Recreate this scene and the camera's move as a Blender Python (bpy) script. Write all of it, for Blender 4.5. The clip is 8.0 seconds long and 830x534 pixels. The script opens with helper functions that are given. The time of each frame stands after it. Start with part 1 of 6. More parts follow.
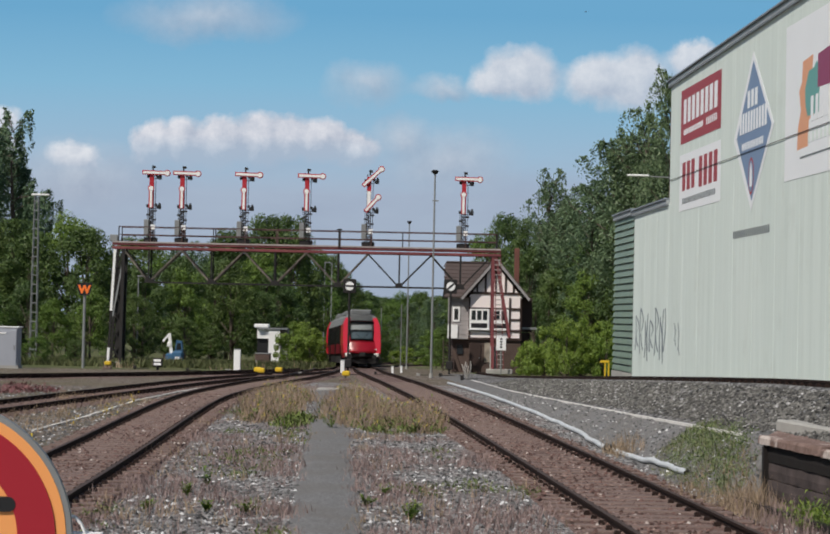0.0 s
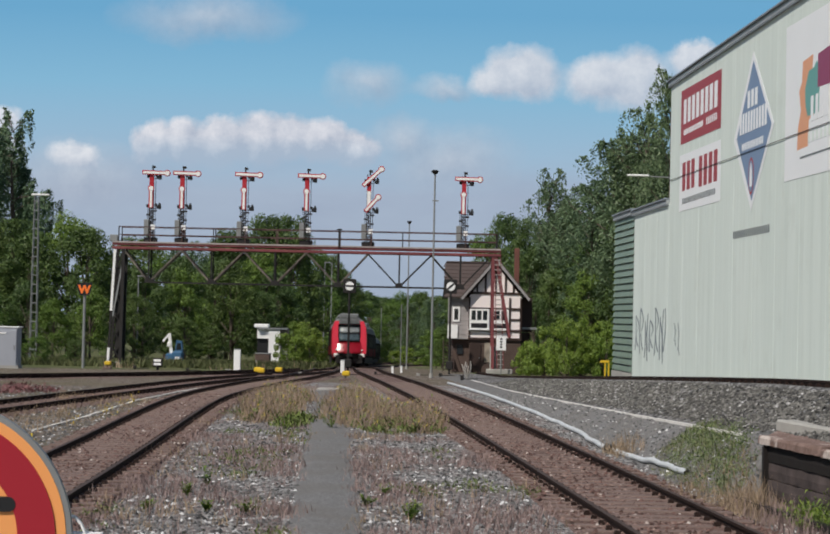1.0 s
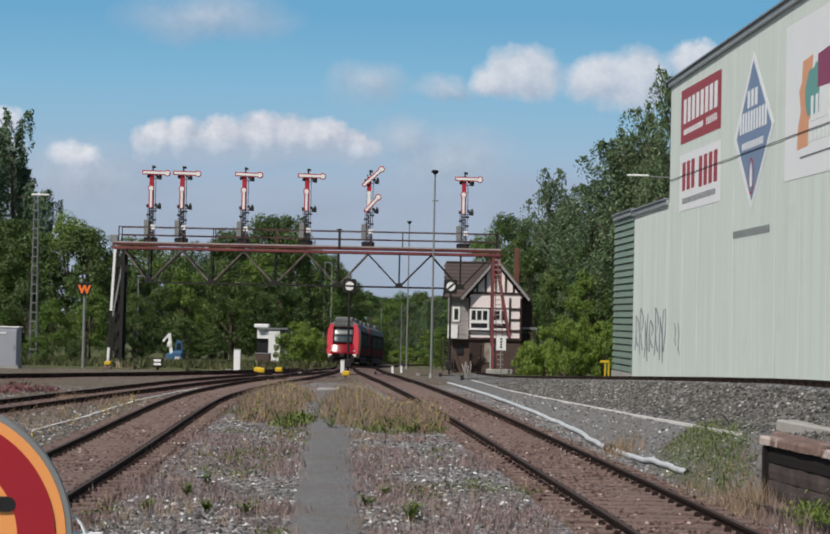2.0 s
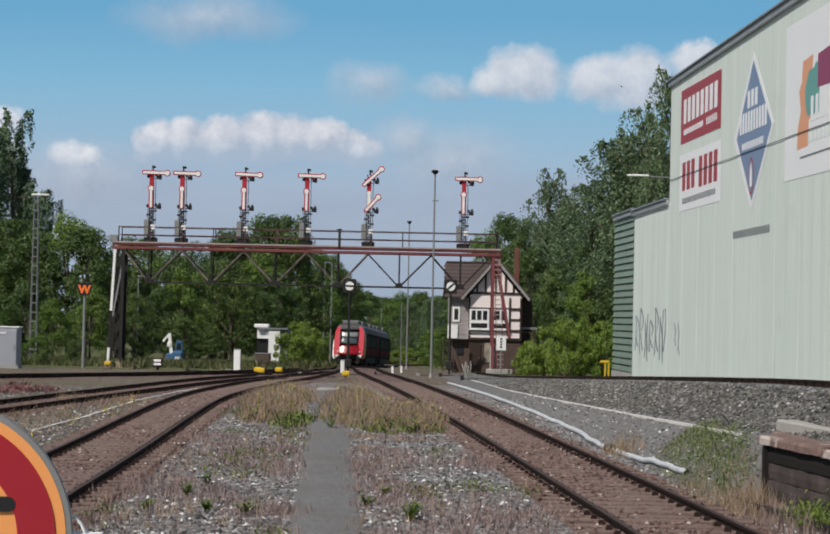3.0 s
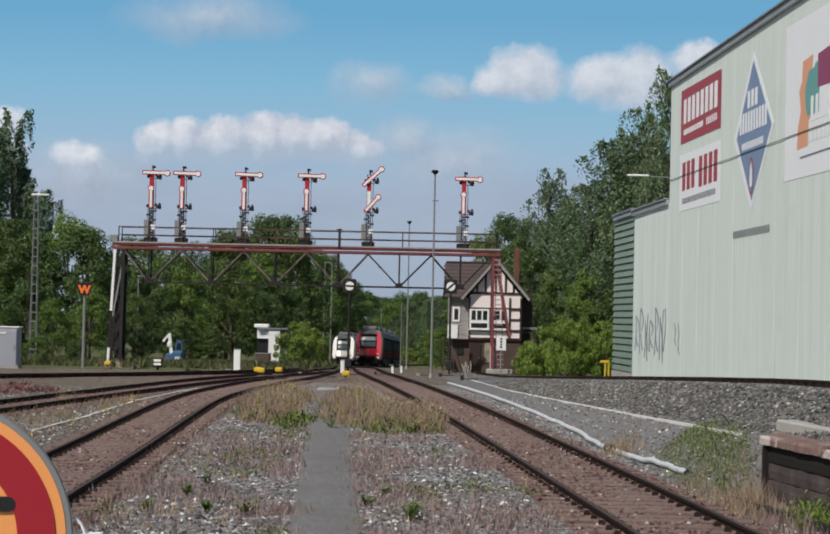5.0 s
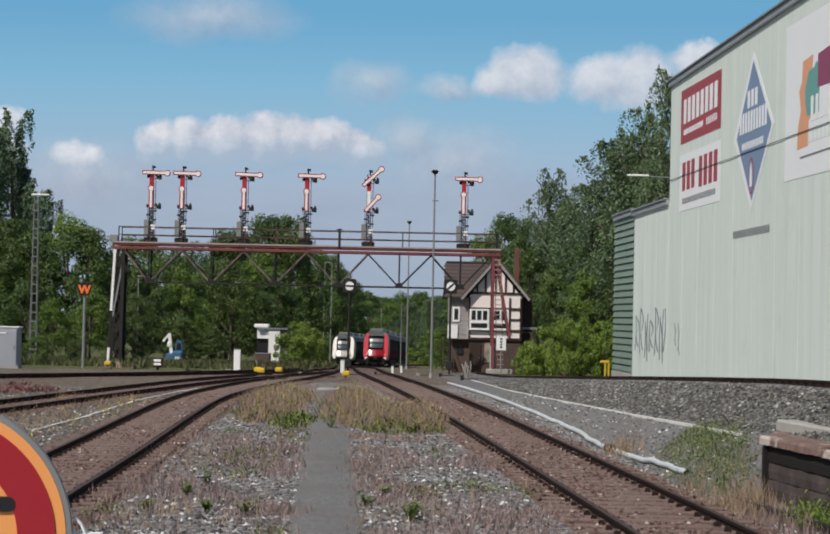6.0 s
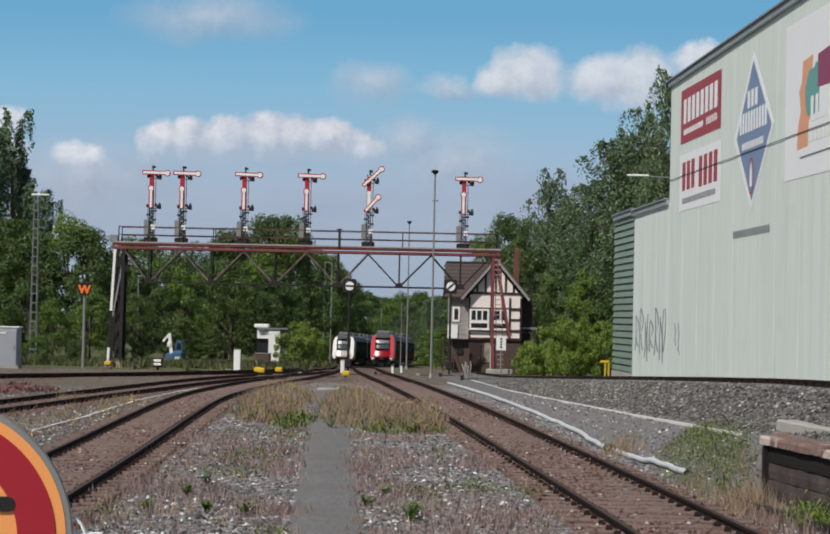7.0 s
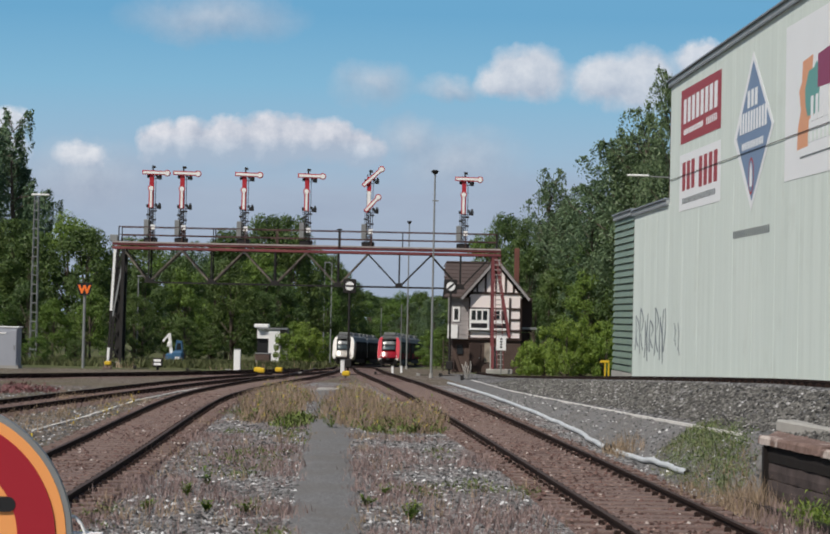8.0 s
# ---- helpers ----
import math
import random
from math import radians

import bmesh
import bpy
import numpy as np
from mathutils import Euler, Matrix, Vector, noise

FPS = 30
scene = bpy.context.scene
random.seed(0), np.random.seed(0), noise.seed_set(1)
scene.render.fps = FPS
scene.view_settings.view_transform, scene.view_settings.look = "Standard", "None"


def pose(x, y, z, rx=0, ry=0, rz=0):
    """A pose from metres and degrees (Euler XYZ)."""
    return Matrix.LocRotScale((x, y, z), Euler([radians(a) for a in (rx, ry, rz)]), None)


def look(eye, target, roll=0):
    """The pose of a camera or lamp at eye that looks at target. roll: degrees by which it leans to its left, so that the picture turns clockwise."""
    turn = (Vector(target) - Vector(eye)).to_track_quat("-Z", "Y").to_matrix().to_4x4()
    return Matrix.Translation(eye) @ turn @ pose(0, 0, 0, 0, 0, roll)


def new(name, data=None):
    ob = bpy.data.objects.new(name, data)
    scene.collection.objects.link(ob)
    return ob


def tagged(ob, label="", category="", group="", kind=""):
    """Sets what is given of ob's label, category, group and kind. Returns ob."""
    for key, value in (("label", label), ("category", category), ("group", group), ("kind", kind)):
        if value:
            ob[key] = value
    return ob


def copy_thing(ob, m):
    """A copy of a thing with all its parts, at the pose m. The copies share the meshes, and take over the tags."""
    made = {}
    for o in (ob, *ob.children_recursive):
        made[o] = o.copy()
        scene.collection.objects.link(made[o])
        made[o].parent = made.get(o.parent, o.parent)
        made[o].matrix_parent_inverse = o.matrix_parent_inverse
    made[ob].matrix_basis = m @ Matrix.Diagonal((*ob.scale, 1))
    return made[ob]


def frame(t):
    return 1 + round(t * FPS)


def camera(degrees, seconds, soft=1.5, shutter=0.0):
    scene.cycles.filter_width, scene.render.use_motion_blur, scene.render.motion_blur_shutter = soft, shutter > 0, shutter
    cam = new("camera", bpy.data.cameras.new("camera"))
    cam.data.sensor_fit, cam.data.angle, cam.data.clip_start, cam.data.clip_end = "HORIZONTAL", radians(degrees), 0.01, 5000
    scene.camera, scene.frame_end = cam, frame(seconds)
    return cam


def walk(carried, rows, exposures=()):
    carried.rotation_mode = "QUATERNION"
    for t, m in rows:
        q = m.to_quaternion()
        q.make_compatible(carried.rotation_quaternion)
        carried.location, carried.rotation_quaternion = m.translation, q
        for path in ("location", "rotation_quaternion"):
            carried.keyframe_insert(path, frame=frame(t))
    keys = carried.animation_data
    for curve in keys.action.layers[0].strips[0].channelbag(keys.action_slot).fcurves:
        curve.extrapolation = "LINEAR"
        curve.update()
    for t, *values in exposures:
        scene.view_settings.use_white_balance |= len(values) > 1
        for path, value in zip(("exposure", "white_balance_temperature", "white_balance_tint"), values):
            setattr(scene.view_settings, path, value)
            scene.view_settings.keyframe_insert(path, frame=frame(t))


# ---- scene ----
cam = camera(23.5, 8.0, soft=1.9)
EYE = (0.0, 0.0, 2.5)
VIEW = look(EYE, (0.0, 100.0, 5.046), 1.2)
walk(cam, [(0.0, VIEW), (8.0, VIEW)])

# ---- sky, sun, exposure ----
SUN_DIR = Vector((-0.52, -0.57, 0.90)).normalized()
sun_el = math.asin(SUN_DIR.z)
sun_az = math.atan2(SUN_DIR.x, SUN_DIR.y)
world = bpy.data.worlds.new("sky")
scene.world = world
world.use_nodes = True
wn, wl = world.node_tree.nodes, world.node_tree.links
sky = wn.new("ShaderNodeTexSky")
sky.sky_type = "NISHITA"
sky.sun_disc = False
sky.sun_elevation = sun_el
sky.sun_rotation = sun_az
wl.new(sky.outputs[0], wn["Background"].inputs[0])
wn["Background"].inputs[1].default_value = 0.067
sun = new("sun", bpy.data.lights.new("sun", "SUN"))
sun.data.energy = 3.7
sun.data.angle = radians(0.6)
sun.data.color = (1.0, 0.93, 0.84)
sun.matrix_world = look(SUN_DIR * 300, (0, 0, 0))
scene.view_settings.exposure = 0.0


# ---- material helpers ----
def srgb(r, g, b):
    return tuple((c / 255 / 12.92 if c / 255 <= 0.04045 else ((c / 255 + 0.055) / 1.055) ** 2.4) for c in (r, g, b)) + (1.0,)


class Nodes:
    """A small builder round one node material."""

    def __init__(self, name):
        self.m = bpy.data.materials.new(name)
        self.m.use_nodes = True
        self.t = self.m.node_tree
        self.bsdf = self.t.nodes["Principled BSDF"]
        self.co = self.n("ShaderNodeTexCoord").outputs["Object"]

    def n(self, kind, **values):
        node = self.t.nodes.new(kind)
        for k, v in values.items():
            node.inputs[k].default_value = v
        return node

    def link(self, a, b):
        self.t.links.new(a, b)

    def noise(self, scale, detail=4.0, rough=0.6, co=None, stretch=None):
        node = self.n("ShaderNodeTexNoise", Scale=scale, Detail=detail, Roughness=rough)
        co = co or self.co
        if stretch:
            mp = self.n("ShaderNodeMapping", Scale=stretch)
            self.link(co, mp.inputs[0])
            co = mp.outputs[0]
        self.link(co, node.inputs["Vector"])
        return node.outputs[0]

    def ramp(self, fac, stops):
        node = self.n("ShaderNodeValToRGB")
        el = node.color_ramp.elements
        while len(el) < len(stops):
            el.new(0.5)
        for e, (p, c) in zip(el, stops):
            e.position, e.color = p, c
        self.link(fac, node.inputs[0])
        return node.outputs[0]

    def mix(self, fac, a, b, mode="MIX"):
        node = self.t.nodes.new("ShaderNodeMix")
        node.data_type, node.blend_type = "RGBA", mode
        for sock, v in ((node.inputs[0], fac), (node.inputs[6], a), (node.inputs[7], b)):
            if isinstance(v, (int, float, tuple)):
                sock.default_value = v
            else:
                self.link(v, sock)
        return node.outputs[2]

    def math(self, op, a, b=0.0, c=0.0):
        node = self.t.nodes.new("ShaderNodeMath")
        node.operation = op
        for sock, v in zip(node.inputs, (a, b, c)):
            if isinstance(v, (int, float)):
                sock.default_value = v
            else:
                self.link(v, sock)
        return node.outputs[0]

    def bump(self, height, strength, distance=0.02):
        node = self.n("ShaderNodeBump", Strength=strength, Distance=distance)
        self.link(height, node.inputs["Height"])
        self.link(node.outputs[0], self.bsdf.inputs["Normal"])

    def finish(self, color, rough=0.7, metal=0.0, spec=0.4):
        if isinstance(color, tuple):
            self.bsdf.inputs["Base Color"].default_value = color
        else:
            self.link(color, self.bsdf.inputs["Base Color"])
        if isinstance(rough, (int, float)):
            self.bsdf.inputs["Roughness"].default_value = rough
        else:
            self.link(rough, self.bsdf.inputs["Roughness"])
        self.bsdf.inputs["Metallic"].default_value = metal
        self.bsdf.inputs["Specular IOR Level"].default_value = spec
        return self.m


def worn(name, color, dark=0.6, fine=18.0, coarse=1.3, rough=0.6, metal=0.0, bump=0.15, amount=0.5, spec=0.4):
    """Paint, stone or metal with wear at two scales."""
    k = Nodes(name)
    d = tuple(c * dark for c in color[:3]) + (1.0,)
    a = k.ramp(k.noise(coarse), [(0.35, (0, 0, 0, 1)), (0.7, (1, 1, 1, 1))])
    b = k.noise(fine, 6.0)
    c = k.mix(k.math("MULTIPLY", a, amount), color, d)
    c = k.mix(k.math("MULTIPLY", b, amount * 0.7), c, d)
    if bump:
        k.bump(b, bump, 0.01)
    return k.finish(c, rough, metal, spec)


def speckled(name, stops, scale, coarse_tint, coarse=0.5, bump=0.8, stretch=None, rough=0.9):
    """Gravel and soil: cells of different greys over large stains."""
    k = Nodes(name)
    v = k.n("ShaderNodeTexVoronoi", Scale=scale)
    k.link(k.co, v.inputs["Vector"])
    sep = k.n("ShaderNodeSeparateColor")
    k.link(v.outputs["Color"], sep.inputs[0])
    c = k.ramp(sep.outputs[0], stops)
    st = k.ramp(k.noise(coarse, 5.0, stretch=stretch), [(0.42, (0, 0, 0, 1)), (0.62, (1, 1, 1, 1))])
    c = k.mix(k.math("MULTIPLY", st, 0.7), c, coarse_tint)
    f = k.noise(scale * 0.6, 5.0)
    c = k.mix(0.5, c, k.ramp(f, [(0.3, (0.45, 0.45, 0.45, 1)), (0.7, (1.3, 1.3, 1.3, 1))]), "MULTIPLY")
    k.bump(k.math("ADD", v.outputs["Distance"], f), bump, 0.03)
    return k.finish(c, rough, 0.0, 0.2)


def leafy(name, low, high, fine=0.6):
    """Foliage: a tint for each leaf, light through the blade."""
    k = Nodes(name)
    g = k.n("ShaderNodeNewGeometry")
    c = k.ramp(g.outputs["Random Per Island"], [(0.0, low), (1.0, high)])
    big = k.noise(fine, 3.0)
    c = k.mix(0.45, c, k.ramp(big, [(0.3, (0.55, 0.6, 0.5, 1)), (0.7, (1.3, 1.25, 1.1, 1))]), "MULTIPLY")
    own = k.n("ShaderNodeObjectInfo").outputs["Random"]
    c = k.mix(0.6, c, k.ramp(own, [(0.0, (0.7, 0.82, 0.85, 1)), (1.0, (1.3, 1.18, 0.95, 1))]), "MULTIPLY")
    m = k.finish(c, 0.5, 0.0, 0.35)
    tr = k.n("ShaderNodeBsdfTranslucent")
    k.link(c, tr.inputs[0])
    ms = k.n("ShaderNodeMixShader", Fac=0.25)
    out = k.t.nodes["Material Output"]
    k.link(k.bsdf.outputs[0], ms.inputs[1])
    k.link(tr.outputs[0], ms.inputs[2])
    k.link(ms.outputs[0], out.inputs[0])
    return m


G = lambda v: (v, v, v, 1.0)
M_GRAVEL = speckled("grey_gravel", [(0.0, G(0.07)), (0.5, (0.2, 0.195, 0.19, 1)), (0.8, (0.29, 0.28, 0.275, 1)), (1.0, G(0.55))], 14.0, (0.19, 0.135, 0.12, 1), 0.35)
M_BED = speckled("rusty_track_bed", [(0.0, (0.07, 0.042, 0.036, 1)), (0.6, (0.185, 0.126, 0.11, 1)), (1.0, (0.36, 0.28, 0.25, 1))], 16.0, (0.15, 0.095, 0.08, 1), 0.8)
M_BALLAST = speckled("bank_ballast", [(0.0, G(0.05)), (0.6, G(0.14)), (1.0, G(0.36))], 7.0, (0.12, 0.11, 0.10, 1), 0.5)
M_PATH = speckled("fine_grit", [(0.0, G(0.13)), (0.6, G(0.18)), (1.0, G(0.26))], 40.0, (0.16, 0.15, 0.14, 1), 0.6, 0.25)
M_GRASSGROUND = speckled("dry_grass_soil", [(0.0, (0.07, 0.08, 0.03, 1)), (0.6, (0.13, 0.13, 0.06, 1)), (1.0, (0.2, 0.17, 0.1, 1))], 9.0, (0.07, 0.1, 0.03, 1), 0.2)
M_SOIL = speckled("brown_yard_soil", [(0.0, (0.07, 0.055, 0.045, 1)), (0.6, (0.16, 0.13, 0.105, 1)), (1.0, (0.3, 0.26, 0.22, 1))], 11.0, (0.13, 0.115, 0.065, 1), 0.3)
M_RAIL = worn("rusty_rail_steel", (0.03, 0.019, 0.016, 1), 0.5, 30, 2, 0.85, 0.0, 0.15, 0.5, 0.12)
M_RAILTOP = worn("polished_rail_head", (0.08, 0.058, 0.05, 1), 0.5, 30, 2, 0.7, 0.0, 0.1, 0.5, 0.2)
M_SLEEPER = worn("rust_stained_sleeper", (0.21, 0.15, 0.13, 1), 0.5, 25, 3, 0.9)
M_IRON = worn("dark_iron", (0.03, 0.027, 0.026, 1), 0.6, 20, 2, 0.65, 0.2)
M_REDIRON = worn("faded_red_iron", (0.27, 0.075, 0.08, 1), 0.45, 8, 0.9, 0.6, 0.0, 0.2, 0.7)
M_STEEL = worn("galvanised_steel", (0.32, 0.33, 0.33, 1), 0.6, 12, 1.5, 0.5, 0.3)
M_WHITE = worn("white_paint", (0.92, 0.92, 0.91, 1), 0.8, 15, 1.5, 0.5, 0.0, 0.15, 0.25)
M_RED = worn("signal_red_paint", (0.5, 0.03, 0.045, 1), 0.7, 15, 1.5, 0.45)
M_BLACK = worn("black_paint", (0.018, 0.018, 0.02, 1), 0.7, 15, 1.5, 0.5)
M_YELLOW = worn("yellow_paint", (0.75, 0.5, 0.03, 1), 0.75, 15, 1.5, 0.5)
M_ORANGE = worn("orange_reflective_sheet", (0.95, 0.4, 0.13, 1), 0.9, 15, 1.5, 0.4, 0, 0.03)
M_SIGNRED = worn("red_reflective_sheet", (0.4, 0.02, 0.035, 1), 0.85, 15, 1.5, 0.4, 0, 0.03)
M_CONCRETE = worn("weathered_concrete", (0.42, 0.41, 0.38, 1), 0.6, 9, 1.2, 0.9, 0, 0.4)
M_BARK = worn("grey_bark", (0.12, 0.095, 0.075, 1), 0.5, 14, 2, 0.9, 0, 0.6)


# ---- mesh helpers ----
def thing(name, x, y, z, label, category, group="", kind="", rz=0.0):
    ob = new(name)
    ob.matrix_basis = pose(x, y, z, 0, 0, rz)
    return tagged(ob, label, category, group, kind)


def part(name, bm, material, parent, label="", smooth=False):
    me = bpy.data.meshes.new(name)
    bm.to_mesh(me)
    bm.free()
    for m in material if isinstance(material, (list, tuple)) else [material]:
        me.materials.append(m)
    if smooth:
        me.shade_smooth()
    ob = new(name, me)
    if parent is not None:
        ob.parent = parent
    if label:
        ob["label"] = label
    return ob


def B():
    return bmesh.new()


def box(bm, cx, cy, cz, sx, sy, sz, rot=None, bevel=0.0, mi=0):
    m = Matrix.Translation((cx, cy, cz)) @ (rot or Matrix()) @ Matrix.Diagonal((sx, sy, sz, 1))
    r = bmesh.ops.create_cube(bm, size=1.0, matrix=m)
    fs = {f for v in r["verts"] for f in v.link_faces}
    for f in fs:
        f.material_index = mi
    if bevel:
        es = list({e for v in r["verts"] for e in v.link_edges})
        bmesh.ops.bevel(bm, geom=es, offset=bevel, segments=1, affect="EDGES")
    return bm


def beam(bm, p, q, w, h, mi=0):
    """A bar of section w x h from p to q."""
    p, q = Vector(p), Vector(q)
    d = q - p
    t = d.to_track_quat("Z", "Y").to_matrix().to_4x4()
    return box(bm, *((p + q) / 2), w, h, d.length, t, 0.0, mi)


def tube(bm, p, q, r0, r1=None, n=8, mi=0):
    p, q = Vector(p), Vector(q)
    d = q - p
    m = Matrix.Translation((p + q) / 2) @ d.to_track_quat("Z", "Y").to_matrix().to_4x4()
    r = bmesh.ops.create_cone(bm, cap_ends=True, segments=n, radius1=r0, radius2=r0 if r1 is None else r1, depth=d.length, matrix=m)
    for f in {f for v in r["verts"] for f in v.link_faces}:
        f.material_index = mi
    return bm


def disc(bm, x, y, z, r, depth, n=24, mi=0):
    """A round plate facing along y."""
    return tube(bm, (x, y - depth / 2, z), (x, y + depth / 2, z), r, None, n, mi)


def plate(bm, pts, y0, y1, mi=0):
    """A flat polygon in the x z plane, made thick from y0 to y1."""
    a = [bm.verts.new((x, y0, z)) for x, z in pts]
    b = [bm.verts.new((x, y1, z)) for x, z in pts]
    n = len(pts)
    fs = [bm.faces.new(a), bm.faces.new(b[::-1])]
    for i in range(n):
        fs.append(bm.faces.new((a[i], b[i], b[(i + 1) % n], a[(i + 1) % n])))
    for f in fs:
        f.material_index = mi
    bmesh.ops.recalc_face_normals(bm, faces=fs)
    return bm


def smooth_interp(v, xs, ys):
    """Linear interpolation rounded off at its corners."""
    return sum(float(np.interp(v + o, xs, ys)) for o in (-4.0, -2.0, 0.0, 2.0, 4.0)) / 5


# ---- the lie of the land ----
def rail_z(y):
    return smooth_interp(y, (60, 80, 100, 125, 140, 177, 239, 300, 400), (0, -0.1, -0.34, -0.76, -1.0, -1.85, -3.35, -4.5, -5.4))


def axis_x(y):
    return -0.0417 * y


def bank_rail_z(y):
    """Top of the rails on the bank beside the big hall."""
    return smooth_interp(y, (20, 35.8, 40.9, 50, 59, 79, 103, 128), (1.75, 1.54, 1.42, 1.17, 0.91, 0.31, -0.38, -0.82)) if y < 128 else rail_z(y)


def curb_u(y):
    return 7.0


def ground_z(x, y):
    base = rail_z(y) - 0.17
    u = x - axis_x(y)
    rim = min(1.0, max(0.0, (y - 8) / 14.0)) if y < 22 else 1.0
    zb = max(bank_rail_z(y) - 0.2, base)
    c = curb_u(y)
    t0 = c - float(np.interp(y, (28, 32.5), (0.3, 1.0)))
    zc = max(base, min(zb, float(np.interp(y, (20, 33.5, 38.9, 45.6, 61.7, 80.5, 110), (0.95, 0.71, 0.59, 0.43, 0.08, -0.3, -0.8)))))
    if y > 124 or u < t0:
        z = base
    elif u < c:
        z = base + (zc - base) * (u - t0) / (c - t0)
    elif u < c + 1.1:
        z = zc + (zb - zc) * (u - c) / 1.1
    else:
        z = zb
    return base + (z - base) * rim


def surf(x, y):
    return ground_z(x, y) + (0.02 * noise.noise((x * 1.3, y * 1.3, 0)) + 0.03 * noise.noise((x * 0.2, y * 0.2, 3)) if abs(x) < 40 and y < 130 else 0)


def build_ground():
    ys = [-400, -120, -40, 0] + [8 + i * 1.0 for i in range(0, 130)] + [140 + i * 6 for i in range(30)] + [340, 400, 600, 1200, 2500, 4500]
    us = [-2500, -900, -300, -120, -60] + [-40 + i * 1.0 for i in range(36)] + [-4 + i * 0.2 for i in range(90)] + [14 + i * 2 for i in range(10)] + [40, 80, 200, 700, 2500]
    verts, faces = [], []
    for y in ys:
        for u in us:
            x = u + (axis_x(y) if abs(u) < 100 else 0)
            z = surf(x, y)
            verts.append((x, y, z))
    w = len(us)
    mats = []
    for j in range(len(ys) - 1):
        for i in range(w - 1):
            a = j * w + i
            faces.append((a, a + 1, a + 1 + w, a + w))
            u, y = us[i], ys[j]
            c = curb_u(y)
            if 20 < y < 110 and c - 1.3 <= u < c - 0.1:
                mats.append(2)
            elif 20 < y < 122 and c - 0.1 <= u < 11.2:
                mats.append(1)
            elif -4.6 < u < 11.2 and y < 84:
                mats.append(0)
            elif y < 110 and -26 < u < 11.2:
                mats.append(4)
            elif 105 < y < 240 and -7 < u < 9:
                mats.append(4)
            else:
                mats.append(3)
    me = bpy.data.meshes.new("ground")
    me.from_pydata(verts, [], faces)
    for m in (M_GRAVEL, M_BALLAST, M_PATH, M_GRASSGROUND, M_SOIL):
        me.materials.append(m)
    me.polygons.foreach_set("material_index", mats)
    me.shade_smooth()
    return tagged(new("ground", me), "grey gravel yard ground with dry grass and a ballast bank", "ground", kind="structure")


build_ground()


# ---- tracks ----
def line_points(ctrl, step=1.0):
    ys = [c[0] for c in ctrl]
    xs = [c[1] for c in ctrl]
    return lambda y: sum(float(np.interp(y + o, ys, xs)) for o in (-9, -6, -3, 0, 3, 6, 9)) / 7


MAIN = line_points([(0, 4.9), (24, 3.46), (45, 2.17), (70, 0.42), (82, -0.5), (110, -2.25), (134, -3.1), (142, -3.72), (152, -4.7), (160, -5.6), (168, -6.0), (177, -5.8), (190, -5.15), (198, -4.77), (214, -4.05), (239, -3.0), (262, -1.7), (290, 0.6), (330, 5.0)])
LEFT = line_points([(0, -4.6), (27, -5.42), (38, -5.72), (44, -5.95), (52, -6.36), (62, -6.56), (70, -6.5), (76, -6.0), (82, -5.5), (95, -5.0), (110, -5.0), (125, -5.3), (140, -5.95), (150, -6.6)])
OUTER = line_points([(20, -15.0), (50, -11.15), (61.6, -9.9), (65, -9.6), (73, -8.9), (82, -7.95), (94, -6.45), (104, -5.4), (116, -5.05)])
CROSS = line_points([(70, -22.0), (78, -17.0), (90, -11.5), (104, -7.8), (118, -6.1), (140, -5.95), (160, -7.2), (190, -8.5), (215, -9.0), (248, -8.75), (290, -6.0), (330, -2.0)])
BANK = lambda y: axis_x(y) + 9.72


def rail_section():
    return [(-0.036, 0), (0.036, 0), (0.036, -0.04), (0.012, -0.055), (0.012, -0.13), (0.07, -0.145), (0.07, -0.165), (-0.07, -0.165), (-0.07, -0.145), (-0.012, -0.13), (-0.012, -0.055), (-0.036, -0.04)]


def sleeper_data():
    bm = B()
    box(bm, 0, 0, -0.05, 2.5, 0.24, 0.13, None, 0.015)
    me = bpy.data.meshes.new("sleeper")
    bm.to_mesh(me)
    bm.free()
    me.materials.append(M_SLEEPER)
    return me


SLEEPER = sleeper_data()


def build_track(label, centre, y0, y1, height, step=2.0, bed=None, near_sleepers=False, cant=0.0):
    track = thing("railway_track", 0, 0, 0, label, "track", "railway tracks", "structure")
    sec = rail_section()
    n = int((y1 - y0) / step) + 1
    for side in (-0.7535, 0.7535):
        bm = B()
        prev = None
        for i in range(n + 1):
            y = min(y0 + i * step, y1)
            d = (centre(y + 0.5) - centre(y - 0.5))
            nx = Vector((1, -d, 0)).normalized()
            c = Vector((centre(y), y, height(y) - cant * (side + 0.7535))) + nx * side
            ring = [bm.verts.new(c + nx * a + Vector((0, 0, b))) for a, b in sec]
            if prev:
                for k in range(len(sec)):
                    f = bm.faces.new((prev[k], prev[(k + 1) % len(sec)], ring[(k + 1) % len(sec)], ring[k]))
                    f.material_index = 1 if k == 0 else 0
            prev = ring
        bmesh.ops.recalc_face_normals(bm, faces=bm.faces)
        part("rail", bm, [M_RAIL, M_RAILTOP], track, "rusty steel rail")
    if not bed:
        return track
    bm = B()
    prev = None
    for i in range(n + 1):
        y = min(y0 + i * step, y1)
        d = (centre(y + 0.5) - centre(y - 0.5))
        nx = Vector((1, -d, 0)).normalized()
        row = []
